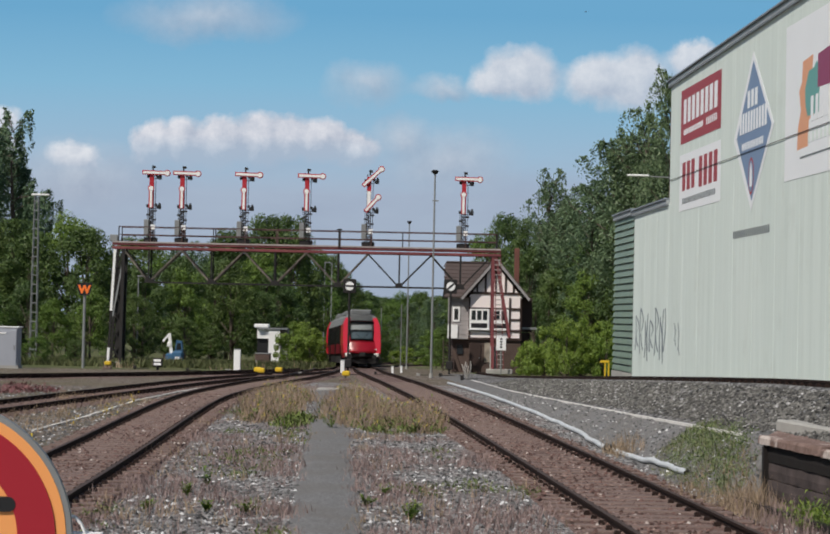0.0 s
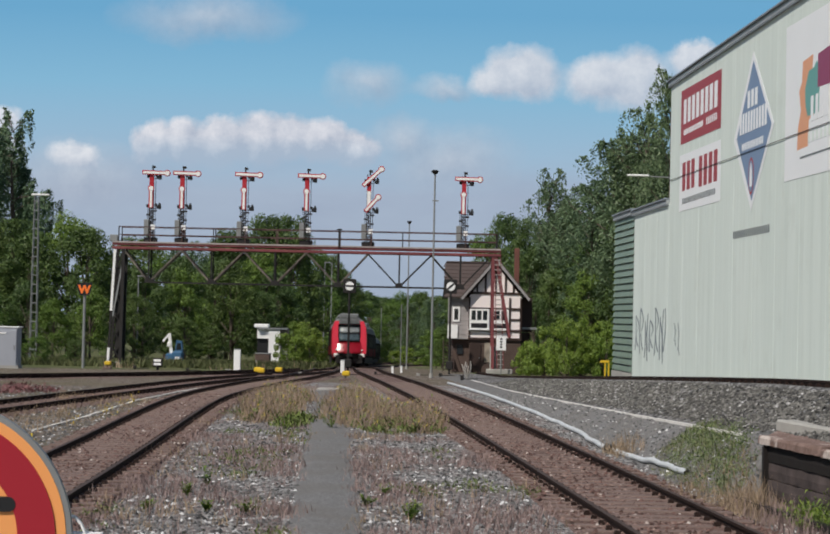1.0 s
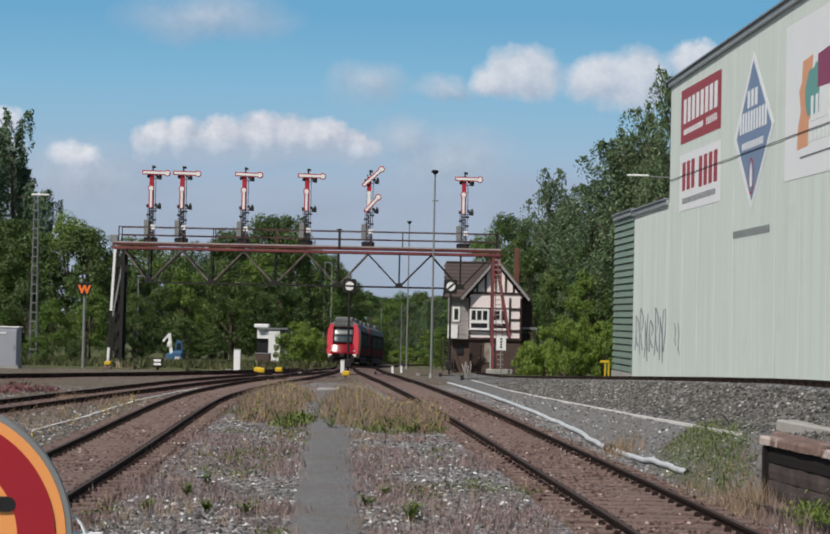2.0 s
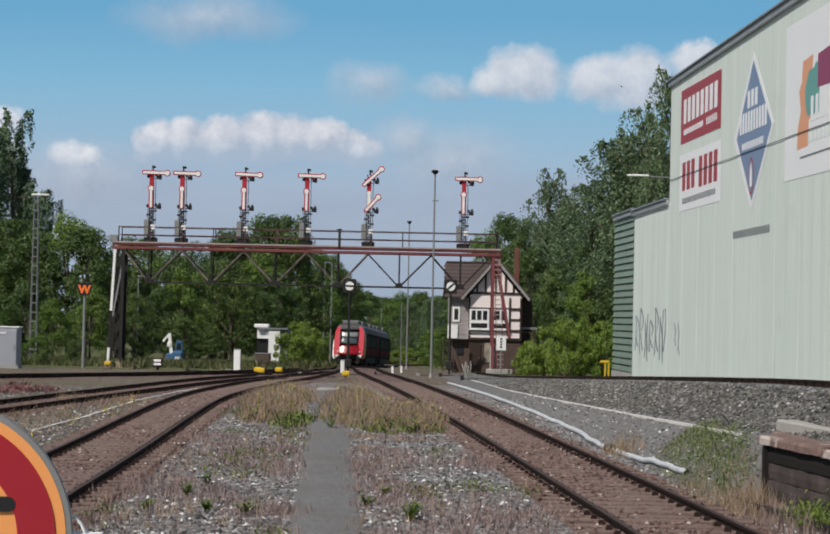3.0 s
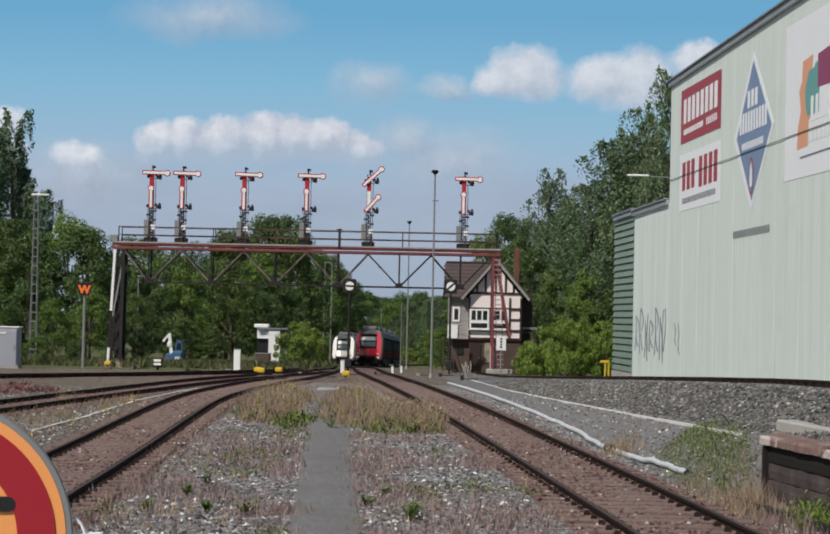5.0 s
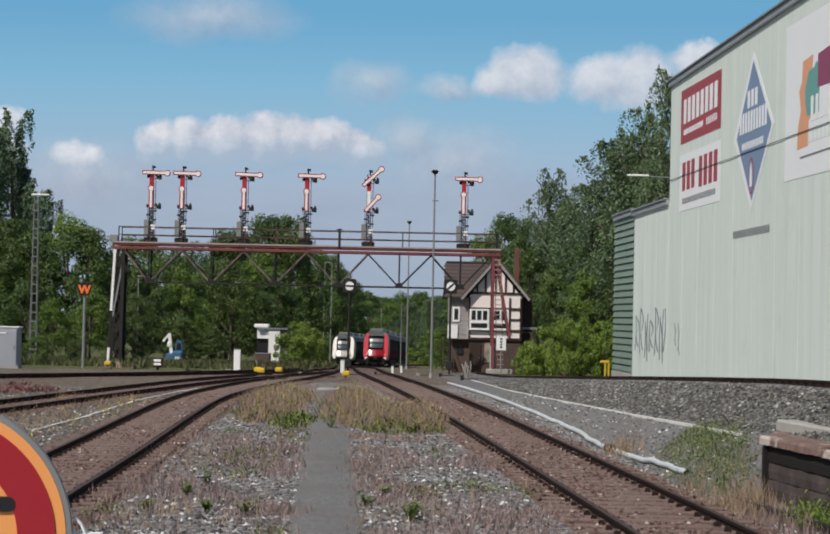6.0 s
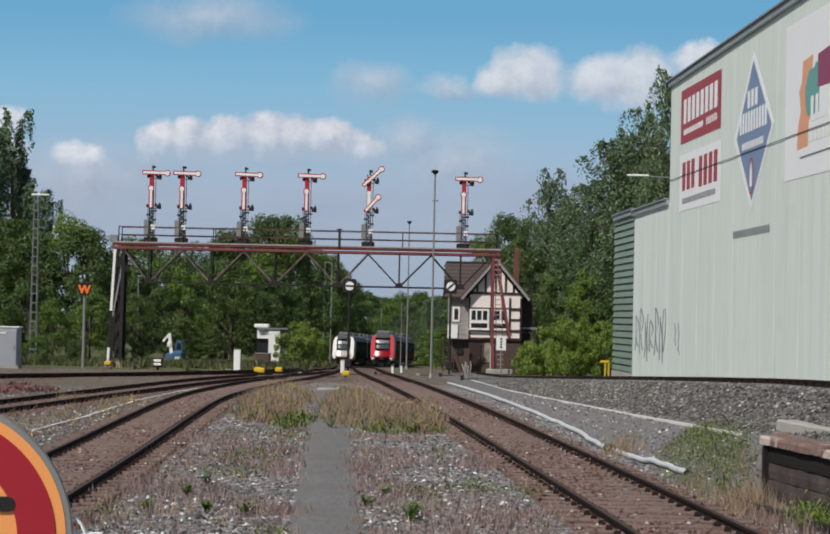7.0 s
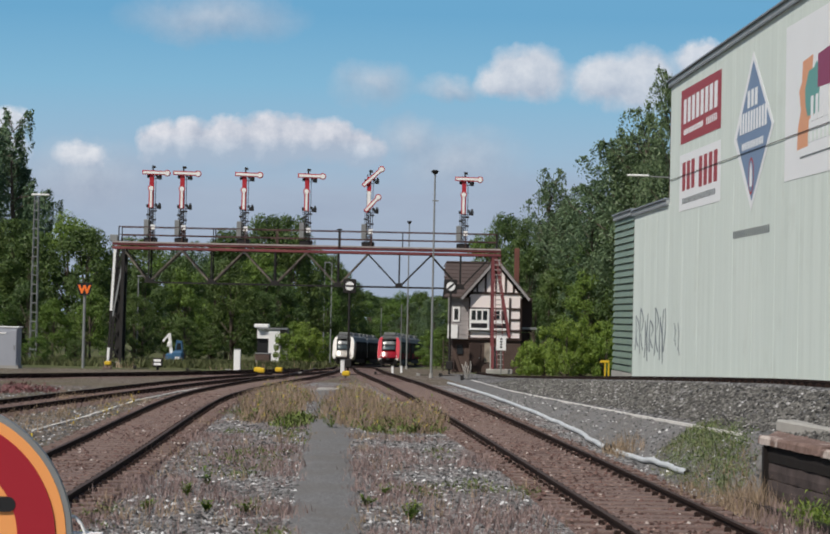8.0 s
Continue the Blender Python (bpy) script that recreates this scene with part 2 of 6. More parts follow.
        for a, h in ((-1.5, -0.3), (-1.28, -0.16), (-0.9, -0.125), (-0.3, -0.12), (0.3, -0.12), (0.9, -0.125), (1.28, -0.15), (1.5, -0.26)):
            w = 0.03 * noise.noise((a * 3, y * 0.9, 7))
            row.append(bm.verts.new(Vector((centre(y), y, height(y) + h + w * 0.6 - cant * (a + 0.7535))) + nx * (a + w * 4)))
        if prev:
            for k in range(7):
                bm.faces.new((prev[k], prev[k + 1], row[k + 1], row[k]))
        prev = row
    part("track_bed", bm, bed, track, "rust-brown ballast between the rails", True)
    fast = []
    y = y0 + 0.3
    count = 0
    while y < min(y1, 130):
        d = (centre(y + 0.5) - centre(y - 0.5))
        m = Matrix.Translation((centre(y), y, height(y) - 0.118)) @ pose(0, 0, 0, 0, 0, -math.degrees(math.atan(d)))
        if y > 16 and count < 110 and near_sleepers:
            ob = new("sleeper", SLEEPER)
            ob.parent = track
            ob.matrix_basis = m @ pose(0.03 * random.uniform(-1, 1), 0, random.uniform(-0.012, 0.004), 0, 0, random.uniform(-0.6, 0.6))
            count += 1
        for side in (-0.7535, 0.7535):
            for o in (-0.125, 0.125):
                fast.append(m @ Vector((side + o, 0, 0.03 - cant * (side + 0.7535))))
        y += 0.63
    verts, faces = [], []
    for c in fast:
        b = len(verts)
        for dz, r in ((-0.05, 1.0), (0.035, 0.6)):
            for dx, dy in ((-1, -1), (1, -1), (1, 1), (-1, 1)):
                verts.append((c.x + dx * 0.05 * r, c.y + dy * 0.06 * r, c.z + dz))
        faces += [(b + 4, b + 5, b + 6, b + 7)] + [(b + k, b + (k + 1) % 4, b + 4 + (k + 1) % 4, b + 4 + k) for k in range(4)]
    me = bpy.data.meshes.new("rail_fastenings")
    me.from_pydata(verts, [], faces)
    me.materials.append(M_RAIL)
    ob = tagged(new("rail_fastenings", me), "", "", "", "stuff")
    ob.parent = track
    return track


T_MAIN = build_track("rust-brown railway track curving away over grey gravel", MAIN, 6, 328, rail_z, 2.0, M_BED, True)
T_LEFT = build_track("rusty siding track curving towards the main track", LEFT, 6, 136, rail_z, 2.0, M_BED, True)
T_OUTER = build_track("rusty side track merging at a set of points", OUTER, 30, 114, rail_z, 2.0, M_BED)
T_CROSS = build_track("far side track with dark weathered rails", CROSS, 72, 328, rail_z, 2.0, M_BED)
T_BANK = build_track("dark railway track on a raised ballast bank", BANK, 22, 120, bank_rail_z, 2.0, M_BALLAST, False, 0.1)


# ---- sky backdrop with clouds ----
def build_backdrop():
    k = Nodes("sky_with_clouds")
    sep = k.n("ShaderNodeSeparateXYZ")
    k.link(k.co, sep.inputs[0])
    grad = k.math("DIVIDE", sep.outputs[2], 460.0)
    c = k.ramp(grad, [(0.0, srgb(157, 171, 190)), (0.2, srgb(163, 177, 196)), (0.40, srgb(165, 180, 200)), (0.54, srgb(155, 185, 209)), (0.76, srgb(132, 182, 212)), (1.0, srgb(108, 167, 205))])
    # faint streaks low in the sky
    streak = k.ramp(k.noise(0.006, 5.0, 0.55, stretch=(0.7, 1.0, 2.2)), [(0.42, (0, 0, 0, 1)), (0.68, (1, 1, 1, 1))])
    low = k.ramp(grad, [(0.45, (1, 1, 1, 1)), (0.6, (0, 0, 0, 1))])
    c = k.mix(k.math("MULTIPLY", k.math("MULTIPLY", streak, low), 0.55), c, srgb(154, 167, 189))

    def warped(shift):
        """The place on the sheet, pushed about by noise at two scales."""
        p = k.n("ShaderNodeVectorMath")
        k.link(k.co, p.inputs[0])
        p.inputs[1].default_value = shift
        out = p.outputs[0]
        for scale, amount in ((0.011, 50.0), (0.045, 18.0)):
            nz = k.n("ShaderNodeTexNoise", Scale=scale, Detail=5.0, Roughness=0.6)
            k.link(p.outputs[0], nz.inputs["Vector"])
            mad = k.t.nodes.new("ShaderNodeVectorMath")
            mad.operation = "MULTIPLY_ADD"
            k.link(nz.outputs["Color"], mad.inputs[0])
            mad.inputs[1].default_value = (amount, 0.0, amount)
            k.link(out, mad.inputs[2])
            sub = k.n("ShaderNodeVectorMath")
            k.link(mad.outputs[0], sub.inputs[0])
            sub.inputs[1].default_value = (-amount / 2, 0.0, -amount / 2)
            out = sub.outputs[0]
        return out

    def field(co, blobs):
        total = None
        for cx, cz, rx, rz in blobs:
            mp = k.n("ShaderNodeMapping", Location=(-cx / rx, 0.0, -cz / rz), Scale=(1 / rx, 0.0, 1 / rz))
            k.link(co, mp.inputs[0])
            ln = k.t.nodes.new("ShaderNodeVectorMath")
            ln.operation = "LENGTH"
            k.link(mp.outputs[0], ln.inputs[0])
            d = k.math("SUBTRACT", 1.0, ln.outputs["Value"])
            total = d if total is None else k.math("SMOOTH_MAX", total, d, 0.4)
        return total

    # centre x, z, half width, half height of each puff
    heap = [(-401, 253, 38, 41), (-353, 258, 53, 41), (-294, 258, 53, 40), (-238, 263, 46, 43), (-194, 271, 45, 40), (-146, 269, 51, 40), (-96, 252, 41, 35)]
    small = [(154, 374, 73, 48), (114, 363, 45, 30), (270, 366, 60, 46), (329, 364, 65, 59), (412, 403, 49, 29), (-515, 237, 49, 24), (-625, 286, 35, 29), (-628, 236, 40, 35)]
    veil = [(-322, 450, 159, 45), (-77, 353, 72, 43), (39, 350, 64, 22), (49, 242, 119, 60), (-23, 271, 64, 40), (-508, 207, 119, 64)]
    here, sunward = warped((0, 0, 0)), warped((-10, 0, 17))
    puff = k.math("MULTIPLY", k.math("SUBTRACT", k.noise(0.028, 7.0, 0.68), 0.5), 1.3)
    foot = k.n("ShaderNodeMapRange", **{"From Min": 205.0, "From Max": 272.0})
    k.link(sep.outputs[2], foot.inputs[0])
    kinds = ((veil, 0.9, 0.7, (158, 169, 188), (199, 207, 218), 0.7, 0.42),
             (small, 0.42, 0.93, (172, 184, 202), (224, 227, 233), 0.7, 0.42),
             (heap, 0.34, 0.96, (174, 183, 200), (243, 241, 244), 0.75, 0.12))
    for blobs, edge, alpha, dark, pale, gain, base in kinds:
        f = field(here, blobs)
        a = k.ramp(f, [(0.0, (0, 0, 0, 1)), (edge * 0.5, G(0.55)), (edge, (1, 1, 1, 1))])
        if blobs is heap:
            a = k.math("MULTIPLY", a, foot.outputs[0])
        lit = k.math("ADD", k.math("MULTIPLY", k.math("SUBTRACT", f, field(sunward, blobs)), gain), k.math("ADD", puff, base))
        shade = k.ramp(lit, [(0.0, srgb(*dark)), (1.0, srgb(*pale))])
        c = k.mix(k.math("MULTIPLY", a, alpha), c, shade)
    em = k.n("ShaderNodeEmission", Strength=1.0)
    k.link(c, em.inputs[0])
    k.link(em.outputs[0], k.t.nodes["Material Output"].inputs[0])
    me = bpy.data.meshes.new("backdrop")
    me.from_pydata([(-1300, 0, -60), (1300, 0, -60), (1300, 0, 700), (-1300, 0, 700)], [], [(0, 1, 2, 3)])
    me.materials.append(k.m)
    ob = tagged(new("backdrop", me), "blue summer sky with white cumulus clouds", "sky", kind="structure")
    ob.location = (0, 3000, 0)
    return ob


SKY_SHEET = build_backdrop()

# ---- footpath, curb, hose ----
def strip(name, pts, half, lift, material, label, category, wob=0.0):
    bm = B()
    prev = None
    for i, (x, y) in enumerate(pts):
        row = []
        for s in (-1, -0.33, 0.33, 1):
            xx = x + s * half + (wob * noise.noise((s * 5, y * 0.8, 2)) if abs(s) == 1 else 0)
            row.append(bm.verts.new((xx, y, surf(xx, y) + (lift if abs(s) < 1 else lift * 0.2))))
        if prev:
            for q in range(3):
                bm.faces.new((prev[q], prev[q + 1], row[q + 1], row[q]))
        prev = row
    return tagged(part(name, bm, material, None, "", True), label, category, kind="structure")


strip("footpath", [(axis_x(y) - 0.02, y) for y in np.arange(6, 73.5, 0.5)], 0.47, 0.03, M_PATH, "narrow trodden footpath of fine grey grit", "path", 0.1)


def slab_thing():
    ob = thing("concrete_slab", axis_x(73.6), 73.6, surf(axis_x(73.6), 73.6), "pale flat concrete slab at the footpath's end", "slab")
    bm = B()
    box(bm, 0, 0, 0.03, 0.85, 1.6, 0.08, None, 0.02)
    part("slab", bm, M_CONCRETE, ob)


slab_thing()


M_KERB = worn("pale_kerb_concrete", (0.74, 0.72, 0.69, 1), 0.75, 9, 1.2, 0.9, 0, 0.3)


def kerb(label, centre, y_from, y_to, lift):
    k = thing("edging_kerb", 0, 0, 0, label, "kerb", "", "structure")
    for y in np.arange(y_from, y_to, 1.0):
        y0, y1 = y + 0.012, y + 0.988
        bm = B()
        p = Vector((centre(y0), y0, ground_z(centre(y0), y0) + lift))
        q = Vector((centre(y1), y1, ground_z(centre(y1), y1) + lift))
        beam(bm, p, q, 0.075, 0.08)
        part("kerb_stone", bm, M_KERB, k)


kerb("pale concrete edging strip below the ballast bank", lambda y: axis_x(y) + curb_u(y) - 0.06, 33.5, 97, -0.02)
kerb("pale concrete edging strip between the side tracks", lambda y: float(np.interp(y, (43.5, 50, 60, 68, 78, 84), (-8.35, -8.2, -8.3, -8.0, -7.4, -7.05))), 44, 82, -0.01)

M_HOSE = worn("pale_blue_hose", (0.62, 0.65, 0.67, 1), 0.6, 12, 2, 0.5)


def hose():
    k = thing("drain_hose", 0, 0, 0, "pale blue-grey flexible hose lying along the track", "hose")
    pts = [(1.5, 86), (1.85, 81.6), (2.87, 67.2), (3.4, 57.8), (3.8, 50.8), (3.95, 46.2), (4.06, 41.1), (4.49, 37.4), (4.7, 33.9)]
    runs = [pts[:7], [(4.08, 40.7)] + pts[7:]]
    for run in runs:
        ys = [p[1] for p in run][::-1]
        xs = [p[0] for p in run][::-1]
        bm = B()
        prev = None
        for y in np.arange(ys[0], ys[-1], 0.25):
            x = float(np.interp(y, ys, xs)) + 0.09 * noise.noise((y * 0.22, 1, 1)) + 0.05 * noise.noise((y * 0.75, 4, 1))
            z = ground_z(x, y) + 0.06
            ring = [bm.verts.new((x + 0.056 * math.cos(a), y, z + 0.056 * math.sin(a))) for a in np.linspace(0, 2 * math.pi, 9)[:-1]]
            if prev:
                for q in range(8):
                    bm.faces.new((prev[q], ring[q], ring[(q + 1) % 8], prev[(q + 1) % 8]))
            prev = ring
        part("hose_length", bm, M_HOSE, k, "", True)
    bm = B()
    tube(bm, (4.05, 41.3, surf(4.1, 41) + 0.07), (4.09, 40.6, surf(4.1, 40.4) + 0.07), 0.085)
    part("coupling", bm, M_IRON, k, "dark hose coupling")


hose()

# ---- big hall ----
def hall_paint():
    k = Nodes("pale_green_sheet_metal")
    a = k.noise(0.9, 4.0, 0.6, stretch=(1.6, 1.6, 0.12))
    b = k.noise(3.0, 6.0, 0.7, stretch=(1.6, 1.6, 0.1))
    d = k.ramp(k.noise(0.45, 5.0, 0.7), [(0.56, (0, 0, 0, 1)), (0.72, (1, 1, 1, 1))])
    r = k.n("ShaderNodeObjectInfo").outputs["Random"]
    c = k.ramp(a, [(0.3, (0.62, 0.7, 0.66, 1)), (0.7, (0.71, 0.785, 0.745, 1))])
    c = k.mix(k.math("MULTIPLY", k.ramp(b, [(0.5, (0, 0, 0, 1)), (0.75, (1, 1, 1, 1))]), 0.22), c, (0.36, 0.38, 0.32, 1))
    c = k.mix(k.math("MULTIPLY", d, 0.3), c, (0.46, 0.5, 0.45, 1))
    c = k.mix(k.math("MULTIPLY", r, 0.08), c, (0.65, 0.7, 0.65, 1))
    k.bump(a, 0.1, 0.02)
    return k.finish(c, 0.6, 0.0, 0.3)


M_HALL = hall_paint()
M_SEAM = worn("pale_seam_strip", (0.74, 0.82, 0.78, 1), 0.85, 6, 1, 0.5)
M_TRIM = worn("grey_roof_trim", (0.3, 0.335, 0.37, 1), 0.6, 6, 1, 0.5, 0.2)
M_FASCIA = worn("grey_fascia_sheet", (0.4, 0.43, 0.44, 1), 0.7, 6, 1, 0.5, 0.1)
M_GREENRIB = worn("dark_green_ribbed_sheet", (0.2, 0.27, 0.21, 1), 0.6, 5, 0.8, 0.5)
M_BANNERRED = worn("crimson_banner", (0.36, 0.04, 0.05, 1), 0.85, 5, 0.7, 0.5, 0, 0.03, 0.35)
M_BANNERWHITE = worn("white_banner", (0.84, 0.86, 0.88, 1), 0.9, 5, 0.7, 0.5, 0, 0.03, 0.3)
M_BANNERBLUE = worn("faded_blue_panel", (0.19, 0.27, 0.42, 1), 0.85, 5, 0.7, 0.5, 0, 0.03, 0.35)
M_GREY_INK = worn("grey_lettering", (0.16, 0.18, 0.19, 1), 0.7, 9, 1, 0.6)
M_SPRAY = worn("grey_spray_paint", (0.21, 0.25, 0.28, 1), 0.8, 9, 1, 0.7)
M_PEACH = worn("peach_print", (0.75, 0.36, 0.2, 1), 0.9, 5, 0.7, 0.5, 0, 0.03, 0.3)
M_TEAL = worn("teal_print", (0.14, 0.36, 0.33, 1), 0.9, 5, 0.7, 0.5, 0, 0.03, 0.3)
M_PLUM = worn("plum_print", (0.28, 0.05, 0.12, 1), 0.9, 5, 0.7, 0.5, 0, 0.03, 0.3)


def bars(parent, name, s0, s1, z0, z1, n, y, material, fill=0.72, slant=0.0, label=""):
    """A row of letter-sized bars in the wall plane."""
    w = (s1 - s0) / n
    bm = B()
    for i in range(n):
        a = s0 + i * w
        plate(bm, [(a, z0), (a + w * fill, z0), (a + w * fill + slant, z1), (a + slant, z1)], y, y - 0.006)
        if name == "lettering":
            part("letter_bar", bm, material, parent, label)
            bm = B()
    if name == "lettering":
        bm.free()
        return None
    return tagged(part(name, bm, material, parent, label), kind="stuff")


def hall():
    h = thing("hall", axis_x(81.3) + 11.5, 81.3, 0, "pale green sheet-metal warehouse hall with advertising boards", "warehouse", rz=-87.61)
    z0 = -0.4
    # wall panels of the tall part, then the low wing
    edges = list(np.arange(13.15, 43.0, 2.72))
    for a, b in zip(edges[:-1], edges[1:]):
        bm = B()
        box(bm, (a + b) / 2, 0.1, (z0 + 10.62) / 2, b - a - 0.012, 0.2, 10.62 - z0)
        part("wall_panel", bm, M_HALL, h)
        bm = B()
        box(bm, b, 0.002, (z0 + 10.5) / 2, 0.05, 0.012, 10.5 - z0)
        part("seam_strip", bm, M_SEAM, h)
    for a, b in ((5.33, 8.0), (8.0, 10.6), (10.6, 13.14)):
        bm = B()
        box(bm, (a + b) / 2, 0.1, (z0 + 6.6) / 2, b - a - 0.012, 0.2, 6.6 - z0)
        part("wall_panel", bm, M_HALL, h)
        bm = B()
        box(bm, b, 0.002, (z0 + 6.5) / 2, 0.05, 0.012, 6.5 - z0)
        part("seam_strip", bm, M_SEAM, h)
    # ribbed green end
    bm = B()
    box(bm, 2.66, 0.16, (z0 + 6.7) / 2, 5.3, 0.16, 6.7 - z0)
    part("end_wall", bm, M_GREENRIB, h)
    for i in range(23):
        zz = 0.6 + i * 0.264
        bm = B()
        plate(bm, [(0.0, zz), (5.3, zz), (5.3, zz + 0.2), (0.0, zz + 0.2)], 0.08, -0.02)
        for v in bm.verts:
            if v.co.y < 0 and v.co.z > zz + 0.15:
                v.co.y = 0.03
        part("rib", bm, M_GREENRIB, h)
    # foot plinth of the end, roofs and trim
    bm = B()
    box(bm, 2.66, 0.1, 0.25, 5.3, 0.26, 0.6)
    part("plinth", bm, M_CONCRETE, h)
    for a, b, z in ((12.95, 43, 10.75), (5.1, 13.0, 6.72), (0.0, 5.2, 6.78)):
        bm = B()
        box(bm, (a + b) / 2, 0.05, z - 0.07, b - a, 0.26, 0.16, None, 0.02)
        part("roof_trim", bm, M_FASCIA, h, "pale grey fascia")
        bm = B()
        box(bm, (a + b) / 2, 0.03, z + 0.04, b - a, 0.34, 0.06, None, 0.01)
        part("roof_cap", bm, M_TRIM, h, "dark roof edge cap")
        bm = B()
        box(bm, (a + b) / 2, 0.05, z - 0.165, b - a, 0.26, 0.03)
        part("drip_edge", bm, M_TRIM, h, "dark drip edge")
    bm = B()
    box(bm, 28, 13, 10.6, 30, 25.6, 0.2)
    box(bm, 6.5, 13, 6.55, 13.0, 25.6, 0.2)
    part("roof", bm, M_TRIM, h)
    bm = B()
    box(bm, 13.25, 13, 5.2, 0.2, 25.6, 10.9)
    box(bm, 42.9, 13, 5.2, 0.2, 25.6, 10.9)
    box(bm, 0.1, 13, 3.2, 0.2, 25.6, 6.7)
    box(bm, 21, 25.8, 5.0, 43, 0.2, 10.9)
    part("back_wall", bm, M_HALL, h)
    # boards
    def board(name, pts, y, material, label):
        bm = B()
        plate(bm, pts, -0.004, y)
        return part(name, bm, material, h, label)
    b = board("board", [(15.2, 8.42), (22.0, 8.36), (22.0, 10.12), (15.2, 10.2)], -0.01, M_BANNERRED, "crimson advertising board with white lettering")
    bars(b, "lettering", 15.7, 21.7, 9.05, 9.85, 8, -0.0095, M_BANNERWHITE, 0.66)
    bars(b, "small_lettering", 15.75, 19.2, 8.68, 8.86, 15, -0.0095, M_BANNERWHITE, 0.7)
    bars(b, "small_lettering", 19.7, 21.5, 8.66, 8.88, 6, -0.0095, M_BANNERWHITE, 0.6)
    b = board("board", [(15.1, 6.2), (22.1, 6.16), (22.05, 8.0), (15.1, 8.06)], -0.01, M_BANNERWHITE, "white advertising board with crimson lettering")
    bars(b, "lettering", 15.65, 18.1, 6.85, 7.78, 3, -0.0095, M_BANNERRED, 0.68)
    bars(b, "lettering", 18.6, 21.85, 6.8, 7.76, 4, -0.0095, M_BANNERRED, 0.68)
    bars(b, "small_lettering", 15.7, 21.4, 6.42, 6.6, 22, -0.0095, M_GREY_INK, 0.62)
    b = board("diamond_board", [(26.5, 5.64), (29.2, 7.8), (26.5, 10.05), (24.0, 7.78)], -0.01, M_BANNERWHITE, "blue diamond-shaped board with a white rim")
    bm = B()
    plate(bm, [(26.54, 5.9), (28.92, 7.8), (26.54, 9.78), (24.42, 7.78)], -0.008, -0.013)
    part("blue_field", bm, M_BANNERBLUE, b)
    bars(b, "lettering", 25.85, 27.3, 8.52, 9.0, 3, -0.0125, M_BANNERWHITE, 0.66)
    bars(b, "lettering", 24.85, 28.45, 7.85, 8.42, 10, -0.0125, M_BANNERWHITE, 0.66)
    bars(b, "small_lettering", 25.2, 28.0, 7.38, 7.58, 14, -0.0125, M_BANNERWHITE, 0.6)
    bm = B()
    n = 16
    plate(bm, [(26.45 + 0.36 * math.cos(a), 6.6 + 0.52 * math.sin(a)) for a in np.linspace(0, 2 * math.pi, n + 1)[:-1]], -0.01, -0.016)
    part("emblem_ring", bm, M_BANNERRED, b)
    bm = B()
    plate(bm, [(26.45 + 0.29 * math.cos(a), 6.6 + 0.44 * math.sin(a)) for a in np.linspace(0, 2 * math.pi, n + 1)[:-1]], -0.01, -0.019)
    part("emblem_field", bm, M_BANNERBLUE, b)
    bm = B()
    plate(bm, [(26.3, 6.3), (26.6, 6.3), (26.6, 6.65), (26.5, 6.95), (26.4, 6.95), (26.3, 6.65)], -0.01, -0.022)
    part("emblem_shape", bm, M_BANNERWHITE, b)
    b = board("board", [(30.5, 6.16), (38.0, 6.1), (38.0, 10.05), (30.5, 10.1)], -0.01, M_BANNERWHITE, "large white board with peach, teal and plum blocks")
    blocks = (([(31.85, 6.85), (32.97, 6.87), (33.04, 7.5), (33.60, 7.6), (33.60, 7.9), (32.90, 8.1), (33.32, 8.6), (33.39, 9.06), (32.34, 9.0), (32.27, 8.5), (31.99, 8.3), (32.20, 7.8), (31.92, 7.4)], M_PEACH),
              ([(32.69, 7.85), (32.90, 7.6), (34.02, 7.6), (34.09, 8.7), (33.74, 8.85), (33.46, 8.72), (32.97, 8.7), (32.62, 8.3)], M_TEAL),
              ([(33.88, 8.2), (35.56, 8.15), (38.92, 8.2), (38.92, 9.2), (35.28, 9.25), (35.00, 9.05), (33.88, 9.0)], M_PLUM))
    for i, (pts, m) in enumerate(blocks):
        bm = B()
        plate(bm, pts, -0.008, -0.011 - 0.0015 * i)
        part("colour_block", bm, m, b)
    bars(b, "lettering", 33.25, 37.0, 7.45, 8.05, 8, -0.0155, M_BANNERWHITE, 0.55)
    bars(b, "small_lettering", 32.2, 37.2, 6.62, 6.66, 1, -0.0125, M_GREY_INK, 1.0)
    bars(b, "small_lettering", 33.0, 37.0, 6.95, 7.2, 10, -0.0125, M_SEAM, 0.5)
    bars(h, "web_lettering", 24.1, 28.9, 4.95, 5.16, 19, -0.002, M_GREY_INK, 0.66, 0.0, "grey painted lettering")
    # sprayed scrawl: tall letters that cannot be read, and fainter marks beside them
    rnd = random.Random(4)

    def stroke(pts, w):
        bm = B()
        prev = None
        for i, (x, z) in enumerate(pts):
            ww = w * rnd.uniform(0.7, 1.2)
            row = [bm.verts.new((x - ww, -0.004, z - 0.02)), bm.verts.new((x + ww, -0.004, z + 0.02))]
            if prev:
                bm.faces.new((prev[0], prev[1], row[1], row[0]))
            prev = row
        part("sprayed_stroke", bm, M_SPRAY, h, "grey sprayed scrawl")

